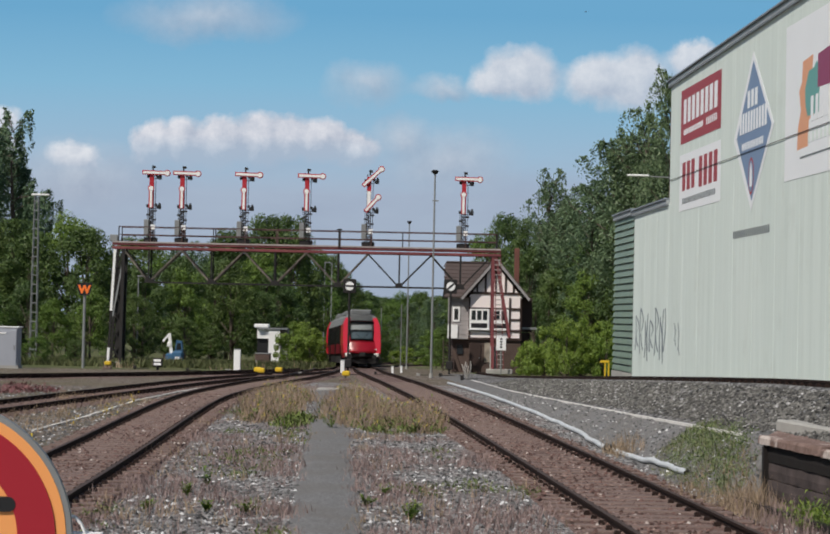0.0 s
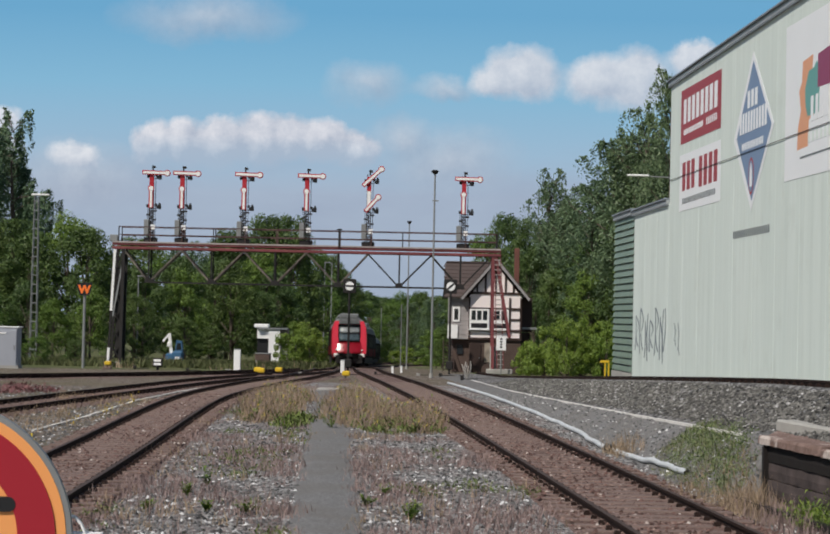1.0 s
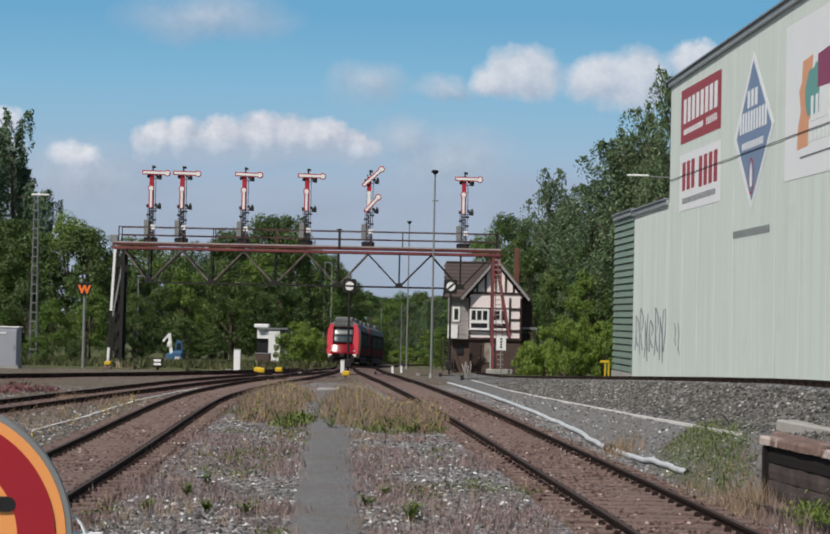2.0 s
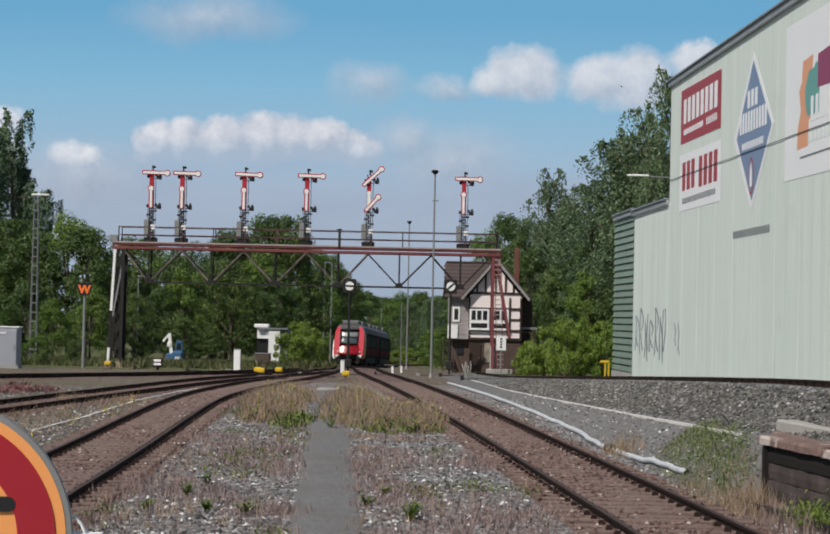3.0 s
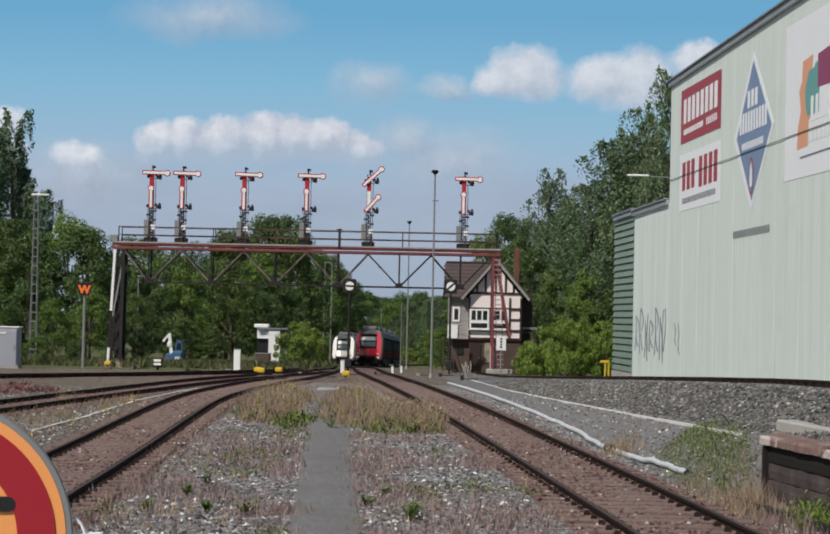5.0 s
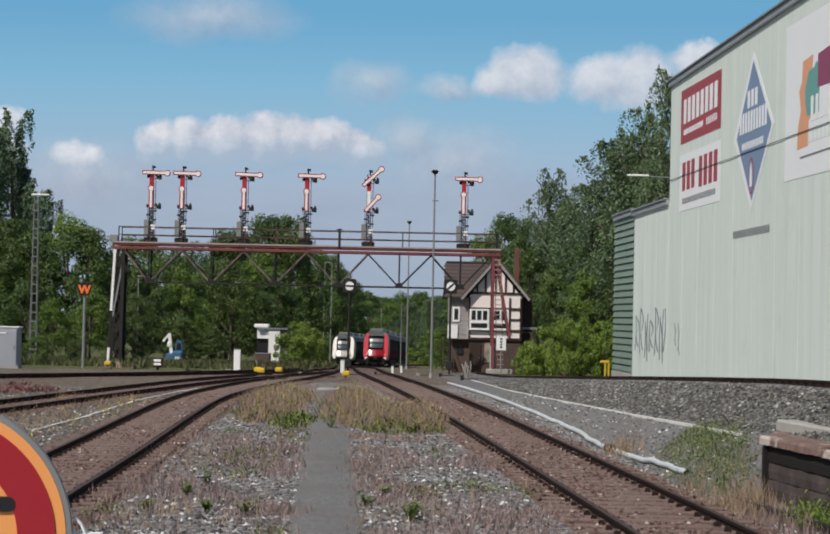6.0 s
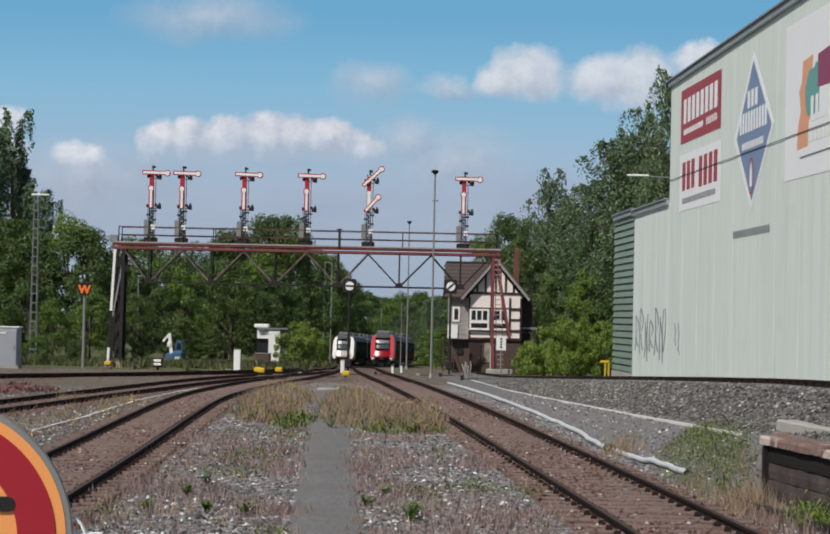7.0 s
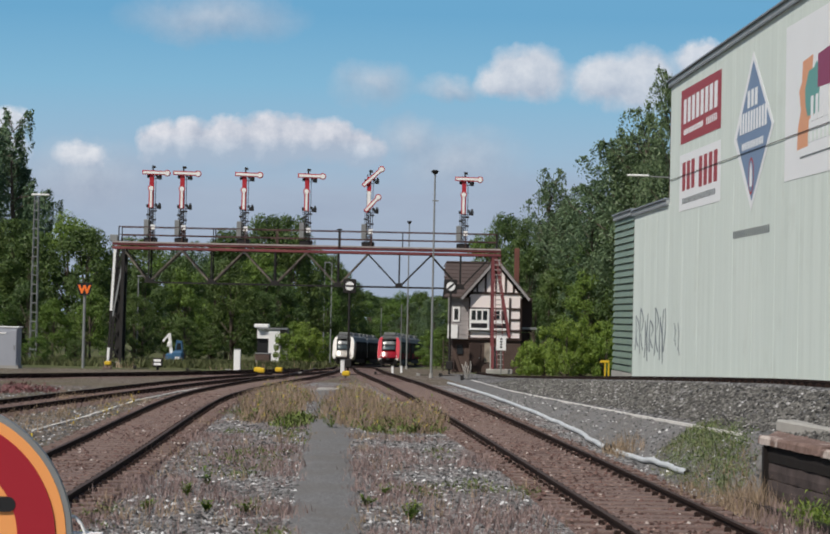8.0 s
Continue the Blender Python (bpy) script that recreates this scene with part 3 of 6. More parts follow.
    def bow(x0, z0, x1, z1, sag, n=8):
        return [(x0 + (x1 - x0) * q + sag * math.sin(q * math.pi), z0 + (z1 - z0) * q) for q in np.linspace(0, 1, n)]

    for i in range(6):
        x0, top, foot = 6.15 + i * 1.12, 2.75 + 0.3 * math.sin(i * 1.9), 1.45 - 0.12 * (i % 3)
        stroke(bow(x0, top, x0 - 0.12, foot, 0.12 * (-1) ** i), 0.1)
        if i % 3 != 2:
            stroke(bow(x0, top, x0 + 0.2, (top + foot) / 2, 0.55), 0.1)
            stroke(bow(x0 + 0.1, (top + foot) / 2 - 0.1, x0 + 0.62, foot + 0.15, -0.12), 0.09)
        else:
            stroke(bow(x0 + 0.6, top + 0.25, x0 + 0.5, foot - 0.1, -0.14), 0.1)
            stroke(bow(x0, top - 0.2, x0 + 0.55, foot + 0.3, 0.1), 0.09)
    stroke(bow(12.7, 3.0, 12.4, 1.5, 0.2), 0.08)
    for i in range(4):
        stroke(bow(14.6 + 0.32 * i, 2.5 - 0.2 * (i % 2), 14.5 + 0.36 * i, 1.9 - 0.15 * i, 0.2 * (-1) ** i), 0.045)
    bm = B()
    tube(bm, (13.2, -0.027, 7.37), (43, -0.027, 7.2), 0.01, None, 6)
    part("cable", bm, M_IRON, h, "thin dark cable along the wall")


hall()

# ---- signal gantry ----
SIGNAL_X = (-16.57, -14.65, -10.77, -6.85, -2.97, 2.97)


# Weathered deck colour, lifted pale for the sunlit plank edge
M_DECK = worn("sunlit_weathered_deck", (0.5, 0.42, 0.4, 1), 0.5, 8, 1.0, 0.8, 0, 0.2, 0.6)
M_HANDRAIL = worn("brown_weathered_rail", (0.11, 0.06, 0.055, 1), 0.5, 9, 0.9, 0.6, 0, 0.2, 0.6)
M_FLAKY = worn("flaking_rusty_iron", (0.3, 0.25, 0.21, 1), 0.12, 5, 1.1, 0.7, 0, 0.3, 1.0)


def gantry():
    g = thing("signal_gantry", 0, 125, 0, "rusty red lattice signal bridge spanning the tracks", "signal bridge")
    zt, zb = 6.62, 4.38
    x0, x1 = -18.9, 5.35
    for y in (-0.6, 0.6):
        for z, hgt, m, nm in ((6.74, 0.13, M_REDIRON, "deck_beam"), (6.5, 0.16, M_REDIRON, "top_chord")):
            bm = B()
            box(bm, (x0 + x1) / 2, y, z, x1 - x0, 0.16, hgt, None, 0.01)
            part(nm, bm, m, g)
        bm = B()
        box(bm, -7.0, y, zb, 19.4, 0.12, 0.09)
        part("bottom_chord", bm, M_IRON, g)
        tops = [-18.2, -14.6, -10.7, -6.8, -2.95, 1.0, 4.75]
        bots = [-16.6, -12.7, -8.75, -4.8, -0.98, 2.85]
        for i, b in enumerate(bots):
            for a in (tops[i], tops[i + 1]):
                bm = B()
                beam(bm, (a, y, 6.42), (b, y, zb), 0.13, 0.09)
                part("diagonal", bm, M_FLAKY if b < -4 else M_IRON, g)
            bm = B()
            beam(bm, (b, y, 6.42), (b, y, zb), 0.09, 0.09)
            part("upright", bm, M_IRON, g)
            bm = B()
            plate(bm, [(b - 0.3, zb - 0.04), (b + 0.3, zb - 0.04), (b + 0.16, zb + 0.26), (b - 0.16, zb + 0.26)], y - 0.07, y - 0.055)
            part("gusset", bm, M_IRON, g)
    for i in range(30):
        bm = B()
        box(bm, x0 + 0.42 + i * 0.807, 0, 6.85, 0.795, 1.44, 0.09)
        part("deck_plank", bm, M_DECK, g)
    for i in range(13):
        bm = B()
        beam(bm, (x0 + 0.5 + i * 1.95, -0.6, 6.5), (x0 + 0.5 + i * 1.95, 0.6, 6.5), 0.08, 0.1)
        part("cross_tie", bm, M_IRON, g)
    # railings
    for y in (-0.68, 0.68):
        for z in (7.82, 7.32):
            bm = B()
            beam(bm, (-18.5, y, z), (5.1, y, z), 0.05, 0.05)
            part("handrail", bm, M_HANDRAIL, g)
        for i in range(13):
            x = -18.5 + i * 1.966
            bm = B()
            beam(bm, (x, y, 6.8), (x, y, 7.84), 0.06, 0.06)
            part("rail_post", bm, M_HANDRAIL if i % 3 else M_IRON, g)
    bm = B()
    box(bm, -4.75, -0.7, 7.35, 0.13, 0.1, 1.1)
    box(bm, -4.75, -0.7, 7.9, 0.32, 0.16, 0.08)
    part("lamp_post", bm, M_IRON, g)
    bm = B()
    box(bm, -18.85, -0.2, 7.1, 0.5, 0.5, 0.42, None, 0.03)
    part("equipment_box", bm, M_STEEL, g)
    # left tower
    zl = -0.85
    for y in (-0.6, 0.6):
        bm = B()
        beam(bm, (-18.72, y, 6.4), (-19.02, y, zl), 0.14, 0.14)
        leg = part("tower_leg", bm, M_IRON, g)
        if y < 0:
            # thin white casing paints the sunlit upper half and foot; shaded length stays dark
            for za, zc in ((6.38, 2.55), (0.25, zl)):
                bm = B()
                beam(bm, (-18.72 - 0.3 * (6.4 - za) / (6.4 - zl), y, za), (-18.72 - 0.3 * (6.4 - zc) / (6.4 - zl), y, zc), 0.155, 0.155)
                part("painted_sleeve", bm, M_WHITE, leg, "flaking white paint, kept to the sunlit lengths")
        bm = B()
        beam(bm, (-18.2, y, 6.4), (-18.25, y, zl), 0.2, 0.2)
        part("tower_leg", bm, M_IRON, g)
        bm = B()
        beam(bm, (-18.1, y, 6.4), (-18.78, y, 2.2), 0.1, 0.1)
        part("tower_brace", bm, M_STEEL, g)
        for i in range(6):
            bm = B()
            za, zc = zl + 0.3 + i * 1.12, zl + 1.42 + i * 1.12
            beam(bm, (-18.95 + 0.2 * i / 6, y, za), (-18.24, y, zc), 0.07, 0.07)
            beam(bm, (-18.24, y, za), (-18.95 + 0.2 * i / 6, y, zc), 0.07, 0.07)
            part("tower_lattice", bm, M_IRON, g)
    bm = B()
    box(bm, -18.45, 0.0, 2.4, 0.36, 1.0, 5.6, None, 0.05)
    part("cable_duct", bm, M_IRON, g, "dark sheet-metal duct between the legs")
    bm = B()
    box(bm, -18.6, 0, zl + 0.02, 1.2, 1.7, 0.34, None, 0.04)
    part("footing", bm, M_CONCRETE, g)
    # right tower with its ladder
    for y in (-0.55, 0.55):
        bm = B()
        beam(bm, (4.85, y, 6.4), (4.95, y, -0.7), 0.18, 0.18)
        part("tower_leg", bm, M_REDIRON, g)
        bm = B()
        beam(bm, (5.05, y, 6.4), (5.98, y, 1.4), 0.16, 0.16)
        part("tower_leg", bm, M_REDIRON, g)
    for dx in (-0.2, 0.2):
        bm = B()
        beam(bm, (5.12 + dx, -0.6, 6.7), (5.44 + dx, -0.6, -0.6), 0.05, 0.05)
        part("ladder_rail", bm, M_REDIRON, g)
    for i in range(22):
        bm = B()
        q = i / 22
        z = -0.3 + i * 0.31
        xx = 5.41 - 0.31 * q
        box(bm, xx + 0.02, -0.63, z, 0.4, 0.05, 0.055)
        part("ladder_rung", bm, M_DECK, g)
    bm = B()
    box(bm, 5.05, 0, 0.0, 0.5, 0.6, 1.6, None, 0.05)
    part("pier", bm, M_CONCRETE, g, "stained stone pier")
    bm = B()
    box(bm, 5.4, 0, -0.75, 1.6, 1.6, 0.3, None, 0.04)
    part("footing", bm, M_CONCRETE, g)


gantry()


def arm_mesh(length, back):
    """White arm face with its round end, and the wider red edge behind it; the pivot is at the origin."""
    out = []
    for grow, y in ((0.062, 0.0), (0.0, -0.02)):
        bm = B()
        w = 0.072 + grow
        plate(bm, [(-back - grow, -w), (length - 0.12, -w), (length - 0.12, w), (-back - grow, w)], y, y - 0.018)
        disc(bm, length, y - 0.009 - (0.004 if grow == 0 else -0.004), 0, 0.145 + grow, 0.02)
        out.append(bm)
    return out


def semaphore(x, raised):
    s = thing("semaphore_signal", x, 124.72, 6.85, "red and white semaphore with raised arms on a lattice mast" if raised else "red and white semaphore with a level arm on a lattice mast", "railway signal", "semaphores on the signal bridge")
    for dx in (-0.13, 0.13):
        for dy in (-0.1, 0.1):
            bm = B()
            beam(bm, (dx, dy, 0), (dx * 0.75, dy, 4.55), 0.05, 0.05)
            part("mast_corner", bm, M_IRON, s)
    for i in range(13):
        bm = B()
        z = 0.05 + i * 0.34
        for dy in (-0.1, 0.1):
            beam(bm, (-0.13, dy, z), (0.13, dy, z + 0.34), 0.04, 0.04)
            beam(bm, (0.13, dy, z), (-0.13, dy, z + 0.34), 0.04, 0.04)
        part("mast_lattice", bm, M_IRON, s)
    bm = B()
    box(bm, 0.0, 0.0, 2.2, 0.05, 0.05, 4.4)
    part("mast_core", bm, M_BLACK, s)
    for i, (zz, dx) in enumerate(((1.45, 0.2), (1.75, -0.17), (2.0, 0.22))):
        bm = B()
        box(bm, dx, -0.05, zz, 0.26, 0.14, 0.1, None, 0.02)
        part("pulley_bracket", bm, M_IRON, s)
    bm = B()
    box(bm, 0.0, -0.15, 3.95, 0.27, 0.03, 0.9)
    part("mast_shield", bm, M_RED, s)
    top = 4.38
    if not raised:
        bm = B()
        box(bm, -0.02, -0.15, 2.86, 0.29, 0.03, 1.36)
        disc(bm, -0.02, -0.16, 3.4, 0.21, 0.04)
        part("lower_arm_edge", bm, M_RED, s)
        bm = B()
        box(bm, -0.02, -0.185, 2.84, 0.14, 0.02, 1.26)
        disc(bm, -0.02, -0.195, 3.4, 0.145, 0.02)
        part("lower_arm_face", bm, M_WHITE, s)
    else:
        bm = B()
        box(bm, 0, -0.15, 2.9, 0.22, 0.03, 1.2)
        part("mast_plate", bm, M_WHITE, s)
    arms = [(top, 1.1, 0.4, -43 if raised else 1.2)] + ([(2.42, 0.95, 0.2, -48)] if raised else [])
    for z, length, back, ang in arms:
        edge, face = arm_mesh(length, back)
        a = part("arm", edge, M_RED, s, "red-edged white signal arm")
        a.matrix_basis = pose(-0.12 if not raised else -0.05, -0.24, z - (0.25 if raised and z > 3 else 0), 0, ang, 0)
        part("arm_face", face, M_WHITE, a)
    for z in (top - 0.28, 2.25):
        bm = B()
        box(bm, 0.52, -0.1, z, 0.2, 0.2, 0.28, None, 0.03)
        tube(bm, (0.52, -0.1, z + 0.14), (0.52, -0.1, z + 0.26), 0.09, 0.05)
        beam(bm, (0.0, -0.1, z - 0.1), (0.52, -0.1, z - 0.1), 0.04, 0.04)
        part("lamp", bm, M_BLACK, s, "black signal lamp on a bracket")
        bm = B()
        disc(bm, 0.3, -0.2, z + 0.12, 0.1, 0.03, 12)
        disc(bm, 0.42, -0.2, z - 0.02, 0.1, 0.03, 12)
        part("spectacle", bm, M_BLACK, s)
        bm = B()
        box(bm, -0.2, -0.05, z + 0.05, 0.2, 0.16, 0.2, None, 0.02)
        part("crank_box", bm, M_IRON, s)
    bm = B()
    tube(bm, (0.05, 0, 4.5), (0.05, 0, 4.85), 0.05, 0.03)
    box(bm, 0.1, 0, 4.75, 0.22, 0.16, 0.14)
    part("mast_top", bm, M_IRON, s)
    bm = B()
    box(bm, 0.14, -0.2, 0.98, 0.26, 0.02, 0.3)
    part("number_plate", bm, M_WHITE, s)
    bm = B()
    box(bm, -0.26, 0.1, 0.95, 0.36, 0.34, 1.0, None, 0.03)
    part("control_box", bm, M_STEEL, s, "grey-green metal control box")
    bm = B()
    box(bm, 0.0, 0, 0.16, 0.8, 0.6, 0.34, None, 0.03)
    part("mast_base", bm, M_IRON, s)
    bm = B()
    tube(bm, (0.25, -0.02, 0.2), (0.25, -0.02, 4.3), 0.018)
    tube(bm, (-0.22, -0.02, 0.2), (-0.22, -0.02, 2.4), 0.018)
    part("pull_rods", bm, M_IRON, s)


for i, sx in enumerate(SIGNAL_X):
    semaphore(sx, i == 4)

# ---- signal box house ----
M_CREAM = worn("cream_plaster", (0.95, 0.86, 0.84, 1), 0.8, 8, 1.0, 0.85, 0, 0.2, 0.2)
M_TIMBER = worn("dark_brown_timber", (0.05, 0.03, 0.025, 1), 0.6, 10, 1.5, 0.8)
M_TILE = worn("brown_roof_tile", (0.1, 0.075, 0.07, 1), 0.5, 6, 0.8, 0.8, 0, 0.3, 0.6)
M_BRICK = worn("brown_brick", (0.13, 0.09, 0.075, 1), 0.5, 9, 1.0, 0.9, 0, 0.3, 0.6)
M_CHIMNEY = worn("red_brown_brick", (0.2, 0.085, 0.065, 1), 0.5, 9, 1.0, 0.9, 0, 0.3, 0.6)
# Cladding grey, which also carries shade on the wing and the shed's side
M_CLAD = worn("grey_cladding_and_shade", (0.36, 0.34, 0.34, 1), 0.7, 9, 1.0, 0.8, 0, 0.2)


M_STAINED = worn("stained_plaster", (0.5, 0.43, 0.35, 1), 0.35, 7, 1.6, 0.9, 0, 0.3, 0.9)


def glass():
    k = Nodes("window_glass")
    return k.finish((0.02, 0.025, 0.03, 1), 0.06, 0.0, 0.6)


M_GLASS = glass()


def house():
    X, Y, Z = 5.3, 132.0, -1.05
    h = thing("signal_box_house", X, Y, Z, "half-timbered signal box with cream panels and tiled roof", "house")

    def b(name, cx, cy, cz, sx, sy, sz, m, parent=None, bev=0.0, label=""):
        bm = B()
        box(bm, cx, cy, cz, sx, sy, sz, None, bev)
        return part(name, bm, m, parent or h, label)

    z1, ze, za = 2.2, 5.0, 7.5          # upper floor, eaves, apex above the base
    b("ground_floor", 0.1, 2.75, z1 / 2, 3.4, 5.3, z1, M_BRICK)
    b("ground_floor", -2.15, 3.1, z1 / 2, 1.1, 4.6, z1, M_BRICK)
    # rows of brick courses
    for i in range(14):
        b("brick_course", 0.1, 0.09, 0.12 + i * 0.15, 3.42, 0.03, 0.125, M_BRICK, None, 0.006)
    bm = B()
    plate(bm, [(-1.7, z1), (1.82, z1), (1.82, ze), (0.06, za - 0.25), (-1.7, ze)], 0.0, 5.4)
    part("gable_wall", bm, M_CREAM, h)
    b("wing_wall", -2.33, 2.9, (z1 + ze) / 2, 1.26, 4.9, ze - z1, M_CLAD)
    for i in range(9):
        b("cladding_board", -2.33, 0.43, z1 + 0.15 + i * 0.31, 1.28, 0.03, 0.28, M_CLAD)
    # timber frame
    for z, xa, xb in ((z1 + 0.06, -1.72, 1.84), (z1 + 0.62, -1.7, 1.82), (z1 + 2.05, -1.7, 1.82), (z1 + 3.08, -1.7, 1.82)):
        b("timber", (xa + xb) / 2, -0.03, z, xb - xa, 0.06, 0.15, M_TIMBER)
    for x, za_, zb_ in ((-1.64, z1, ze), (1.76, z1, ze), (1.03, z1, ze), (-0.2, z1, ze), (-1.15, 5.28, 5.9), (-0.6, 5.28, 6.5), (0.06, 5.28, 7.1), (0.72, 5.28, 6.5), (1.25, 5.28, 5.8)):
        b("timber", x, -0.03, (za_ + zb_) / 2, 0.12, 0.056, zb_ - za_, M_TIMBER)
    b("timber", 1.4, -0.03, z1 + 1.35, 0.66, 0.054, 0.12, M_TIMBER)
    for s in (-1, 1):
        bm = B()
        beam(bm, (0.06 + s * 2.25, -0.42, ze - 0.12), (0.06, -0.42, za), 0.05, 0.2)
        part("barge_board", bm, M_CLAD, h, "pale weathered barge board")
    # gable roof: two slopes with courses of tiles
    for s in (-1, 1):
        n = 11
        for i in range(n):
            q0, q1 = i / n, (i + 1.12) / n
            xa, xb = 0.06 + s * 2.34 * (1 - q0), 0.06 + s * 2.34 * (1 - min(q1, 1))
            zA, zB = ze - 0.16 + (za - ze + 0.26) * q0, ze - 0.16 + (za - ze + 0.26) * min(q1, 1)
            bm = B()
            plate(bm, [(xa, zA + 0.05), (xb, zB), (xb, zB + 0.06), (xa, zA + 0.12)], -0.45, 5.8)
            part("tile_course", bm, M_TILE, h)
    # wing roof: slope that faces the tracks
    n = 9
    for i in range(n):
        q0, q1 = i / n, min((i + 1.15) / n, 1)
        ya, yb = 0.05 + 2.9 * q0, 0.05 + 2.9 * q1
        zA, zB = ze - 0.1 + 2.35 * q0, ze - 0.1 + 2.35 * q1
        bm = B()
        vs = [bm.verts.new(p) for p in ((-3.35, ya, zA + 0.05), (0.0, ya, zA + 0.05), (0.0, yb, zB), (-3.2, yb, zB), (-3.35, ya, zA + 0.13), (0.0, ya, zA + 0.13), (0.0, yb, zB + 0.08), (-3.2, yb, zB + 0.08))]
        for f in ((0, 1, 2, 3), (4, 7, 6, 5), (0, 4, 5, 1), (1, 5, 6, 2), (2, 6, 7, 3), (3, 7, 4, 0)):
            bm.faces.new([vs[j] for j in f])
        part("tile_course", bm, M_TILE, h)
    bm = B()
    vs = [bm.verts.new(p) for p in ((-3.2, 2.95, ze + 2.33), (0, 2.95, ze + 2.33), (0, 5.9, ze - 0.1), (-3.35, 5.9, ze - 0.1))]
    bm.faces.new(vs)
    bmesh.ops.solidify(bm, geom=bm.faces[:], thickness=0.1)
    part("rear_slope", bm, M_TILE, h)
    b("ridge", -1.6, 2.95, ze + 2.38, 3.2, 0.2, 0.12, M_TILE, None, 0.03)
    # chimney, reddish
    b("chimney", 1.6, 3.2, 6.55, 0.34, 0.42, 3.7, M_CHIMNEY, None, 0.02)
    # windows
    def window(cx, cz, w, hh, lights, y, low=0.0):
        f = b("window", cx, y, cz, w, 0.08, hh, M_WHITE, None, 0.01, "white-framed window")
        lw = (w - 0.16) / lights
        for i in range(lights):
            b("pane", cx - w / 2 + 0.08 + lw * (i + 0.5), y - 0.045, cz + low * 0.5, lw - 0.1, 0.012, hh - 0.2 - low, M_GLASS, f)
        if low:
            b("lower_panel", cx, y - 0.045, cz - hh / 2 + low * 0.45, w - 0.22, 0.014, low * 0.62, M_BLACK, f)
        b("sill", cx, y - 0.08, cz - hh / 2 - 0.04, w + 0.12, 0.16, 0.06, M_WHITE, f)
    window(-0.98, z1 + 1.36, 1.3, 1.32, 3, -0.06, 0.5)
    window(0.42, z1 + 1.36, 1.1, 1.32, 2, -0.06, 0.5)
    f = b("window", -2.5, 0.40, z1 + 1.65, 0.5, 0.08, 1.0, M_WHITE, None, 0.01, "small white-framed window")
    b("pane", -2.5, 0.355, z1 + 1.65, 0.26, 0.012, 0.72, M_GLASS, f)
    b("white_panel", -2.72, 0.36, z1 + 0.5, 0.66, 0.08, 0.9, M_WHITE)
    d = b("door", -1.2, 0.06, 1.0, 0.75, 0.08, 1.95, M_TIMBER, None, 0.01, "dark brown plank door")
    b("door_handle", -0.92, 0.005, 1.0, 0.1, 0.05, 0.03, M_STEEL, d)
    b("plaster_patch", -0.35, 0.06, 1.35, 0.5, 0.05, 1.3, M_STAINED)
    b("small_window", -2.2, 0.76, 1.5, 0.4, 0.06, 0.6, M_GLASS)
    # outside stair beside the wing
    for i in range(9):
        b("stair_tread", -2.95, 0.2 + i * 0.22, 0.2 + i * 0.22, 0.7, 0.26, 0.05, M_TIMBER)
    for x in (-3.3, -2.6):
        bm = B()
        beam(bm, (x, 0.1, 0.1), (x, 2.1, 2.1), 0.05, 0.2)
        part("stringer", bm, M_TIMBER, h)
    bm = B()
    beam(bm, (-2.55, 0.0, 1.6), (-2.05, 0.0, 0.1), 0.08, 0.08)
    part("brace", bm, M_TIMBER, h)
    # added dark block for the shadowed recess right of the gable
    b("side_annex", 2.2, 3.1, 3.9, 0.72, 4.4, 2.3, M_TIMBER, None, 0.0, "dark block standing for shadow under the eaves")
    b("porch_roof", 2.4, 1.6, 3.0, 0.95, 2.0, 0.14, M_STEEL)
    b("porch_wall", 2.2, 1.9, 1.4, 0.5, 1.6, 2.6, M_TIMBER)


house()

# ---- trains ----
def gloss(name, color, rough=0.25, spec=0.5, coat=0.4):
    k = Nodes(name)
    n = k.noise(1.6, 5.0)
    c = k.mix(k.math("MULTIPLY", n, 0.4), color, tuple(v * 0.65 for v in color[:3]) + (1.0,))
    k.bsdf.inputs["Coat Weight"].default_value = coat
    k.bsdf.inputs["Coat Roughness"].default_value = 0.2
    return k.finish(c, rough, 0.0, spec)


M_TRAINRED = gloss("traffic_red_paint", (0.56, 0.014, 0.035, 1), 0.3, 0.5, 0.6)
M_TRAINWHITE = gloss("off_white_paint", (0.85, 0.82, 0.76, 1))
# Body red darkened by hand for the shaded lower side
M_SHADERED = gloss("shaded_red_side_paint", (0.13, 0.012, 0.016, 1), 0.8, 0.06, 0.0)
# Dark of the window band, also spread over body sides as shade
M_TRAINSIDE = gloss("window_band_and_side_shade", (0.018, 0.015, 0.014, 1), 0.8, 0.04, 0.0)
M_TINT = gloss("tinted_side_glass", (0.012, 0.012, 0.012, 1), 0.6, 0.05, 0.0)
M_TRAINROOF = worn("dusty_grey_roof", (0.19, 0.2, 0.2, 1), 0.55, 4, 0.8, 0.75)
# Windscreen base colour is lifted blue-grey to hold the sky's reflection
M_SCREEN = gloss("sky_tinted_windscreen", (0.15, 0.21, 0.24, 1), 0.15, 0.5, 0.3)
M_DISPLAY = gloss("pale_display_band", (0.48, 0.52, 0.52, 1), 0.3)
M_MASK = gloss("black_glazed_panel", (0.015, 0.016, 0.018, 1), 0.25, 0.4, 0.1)
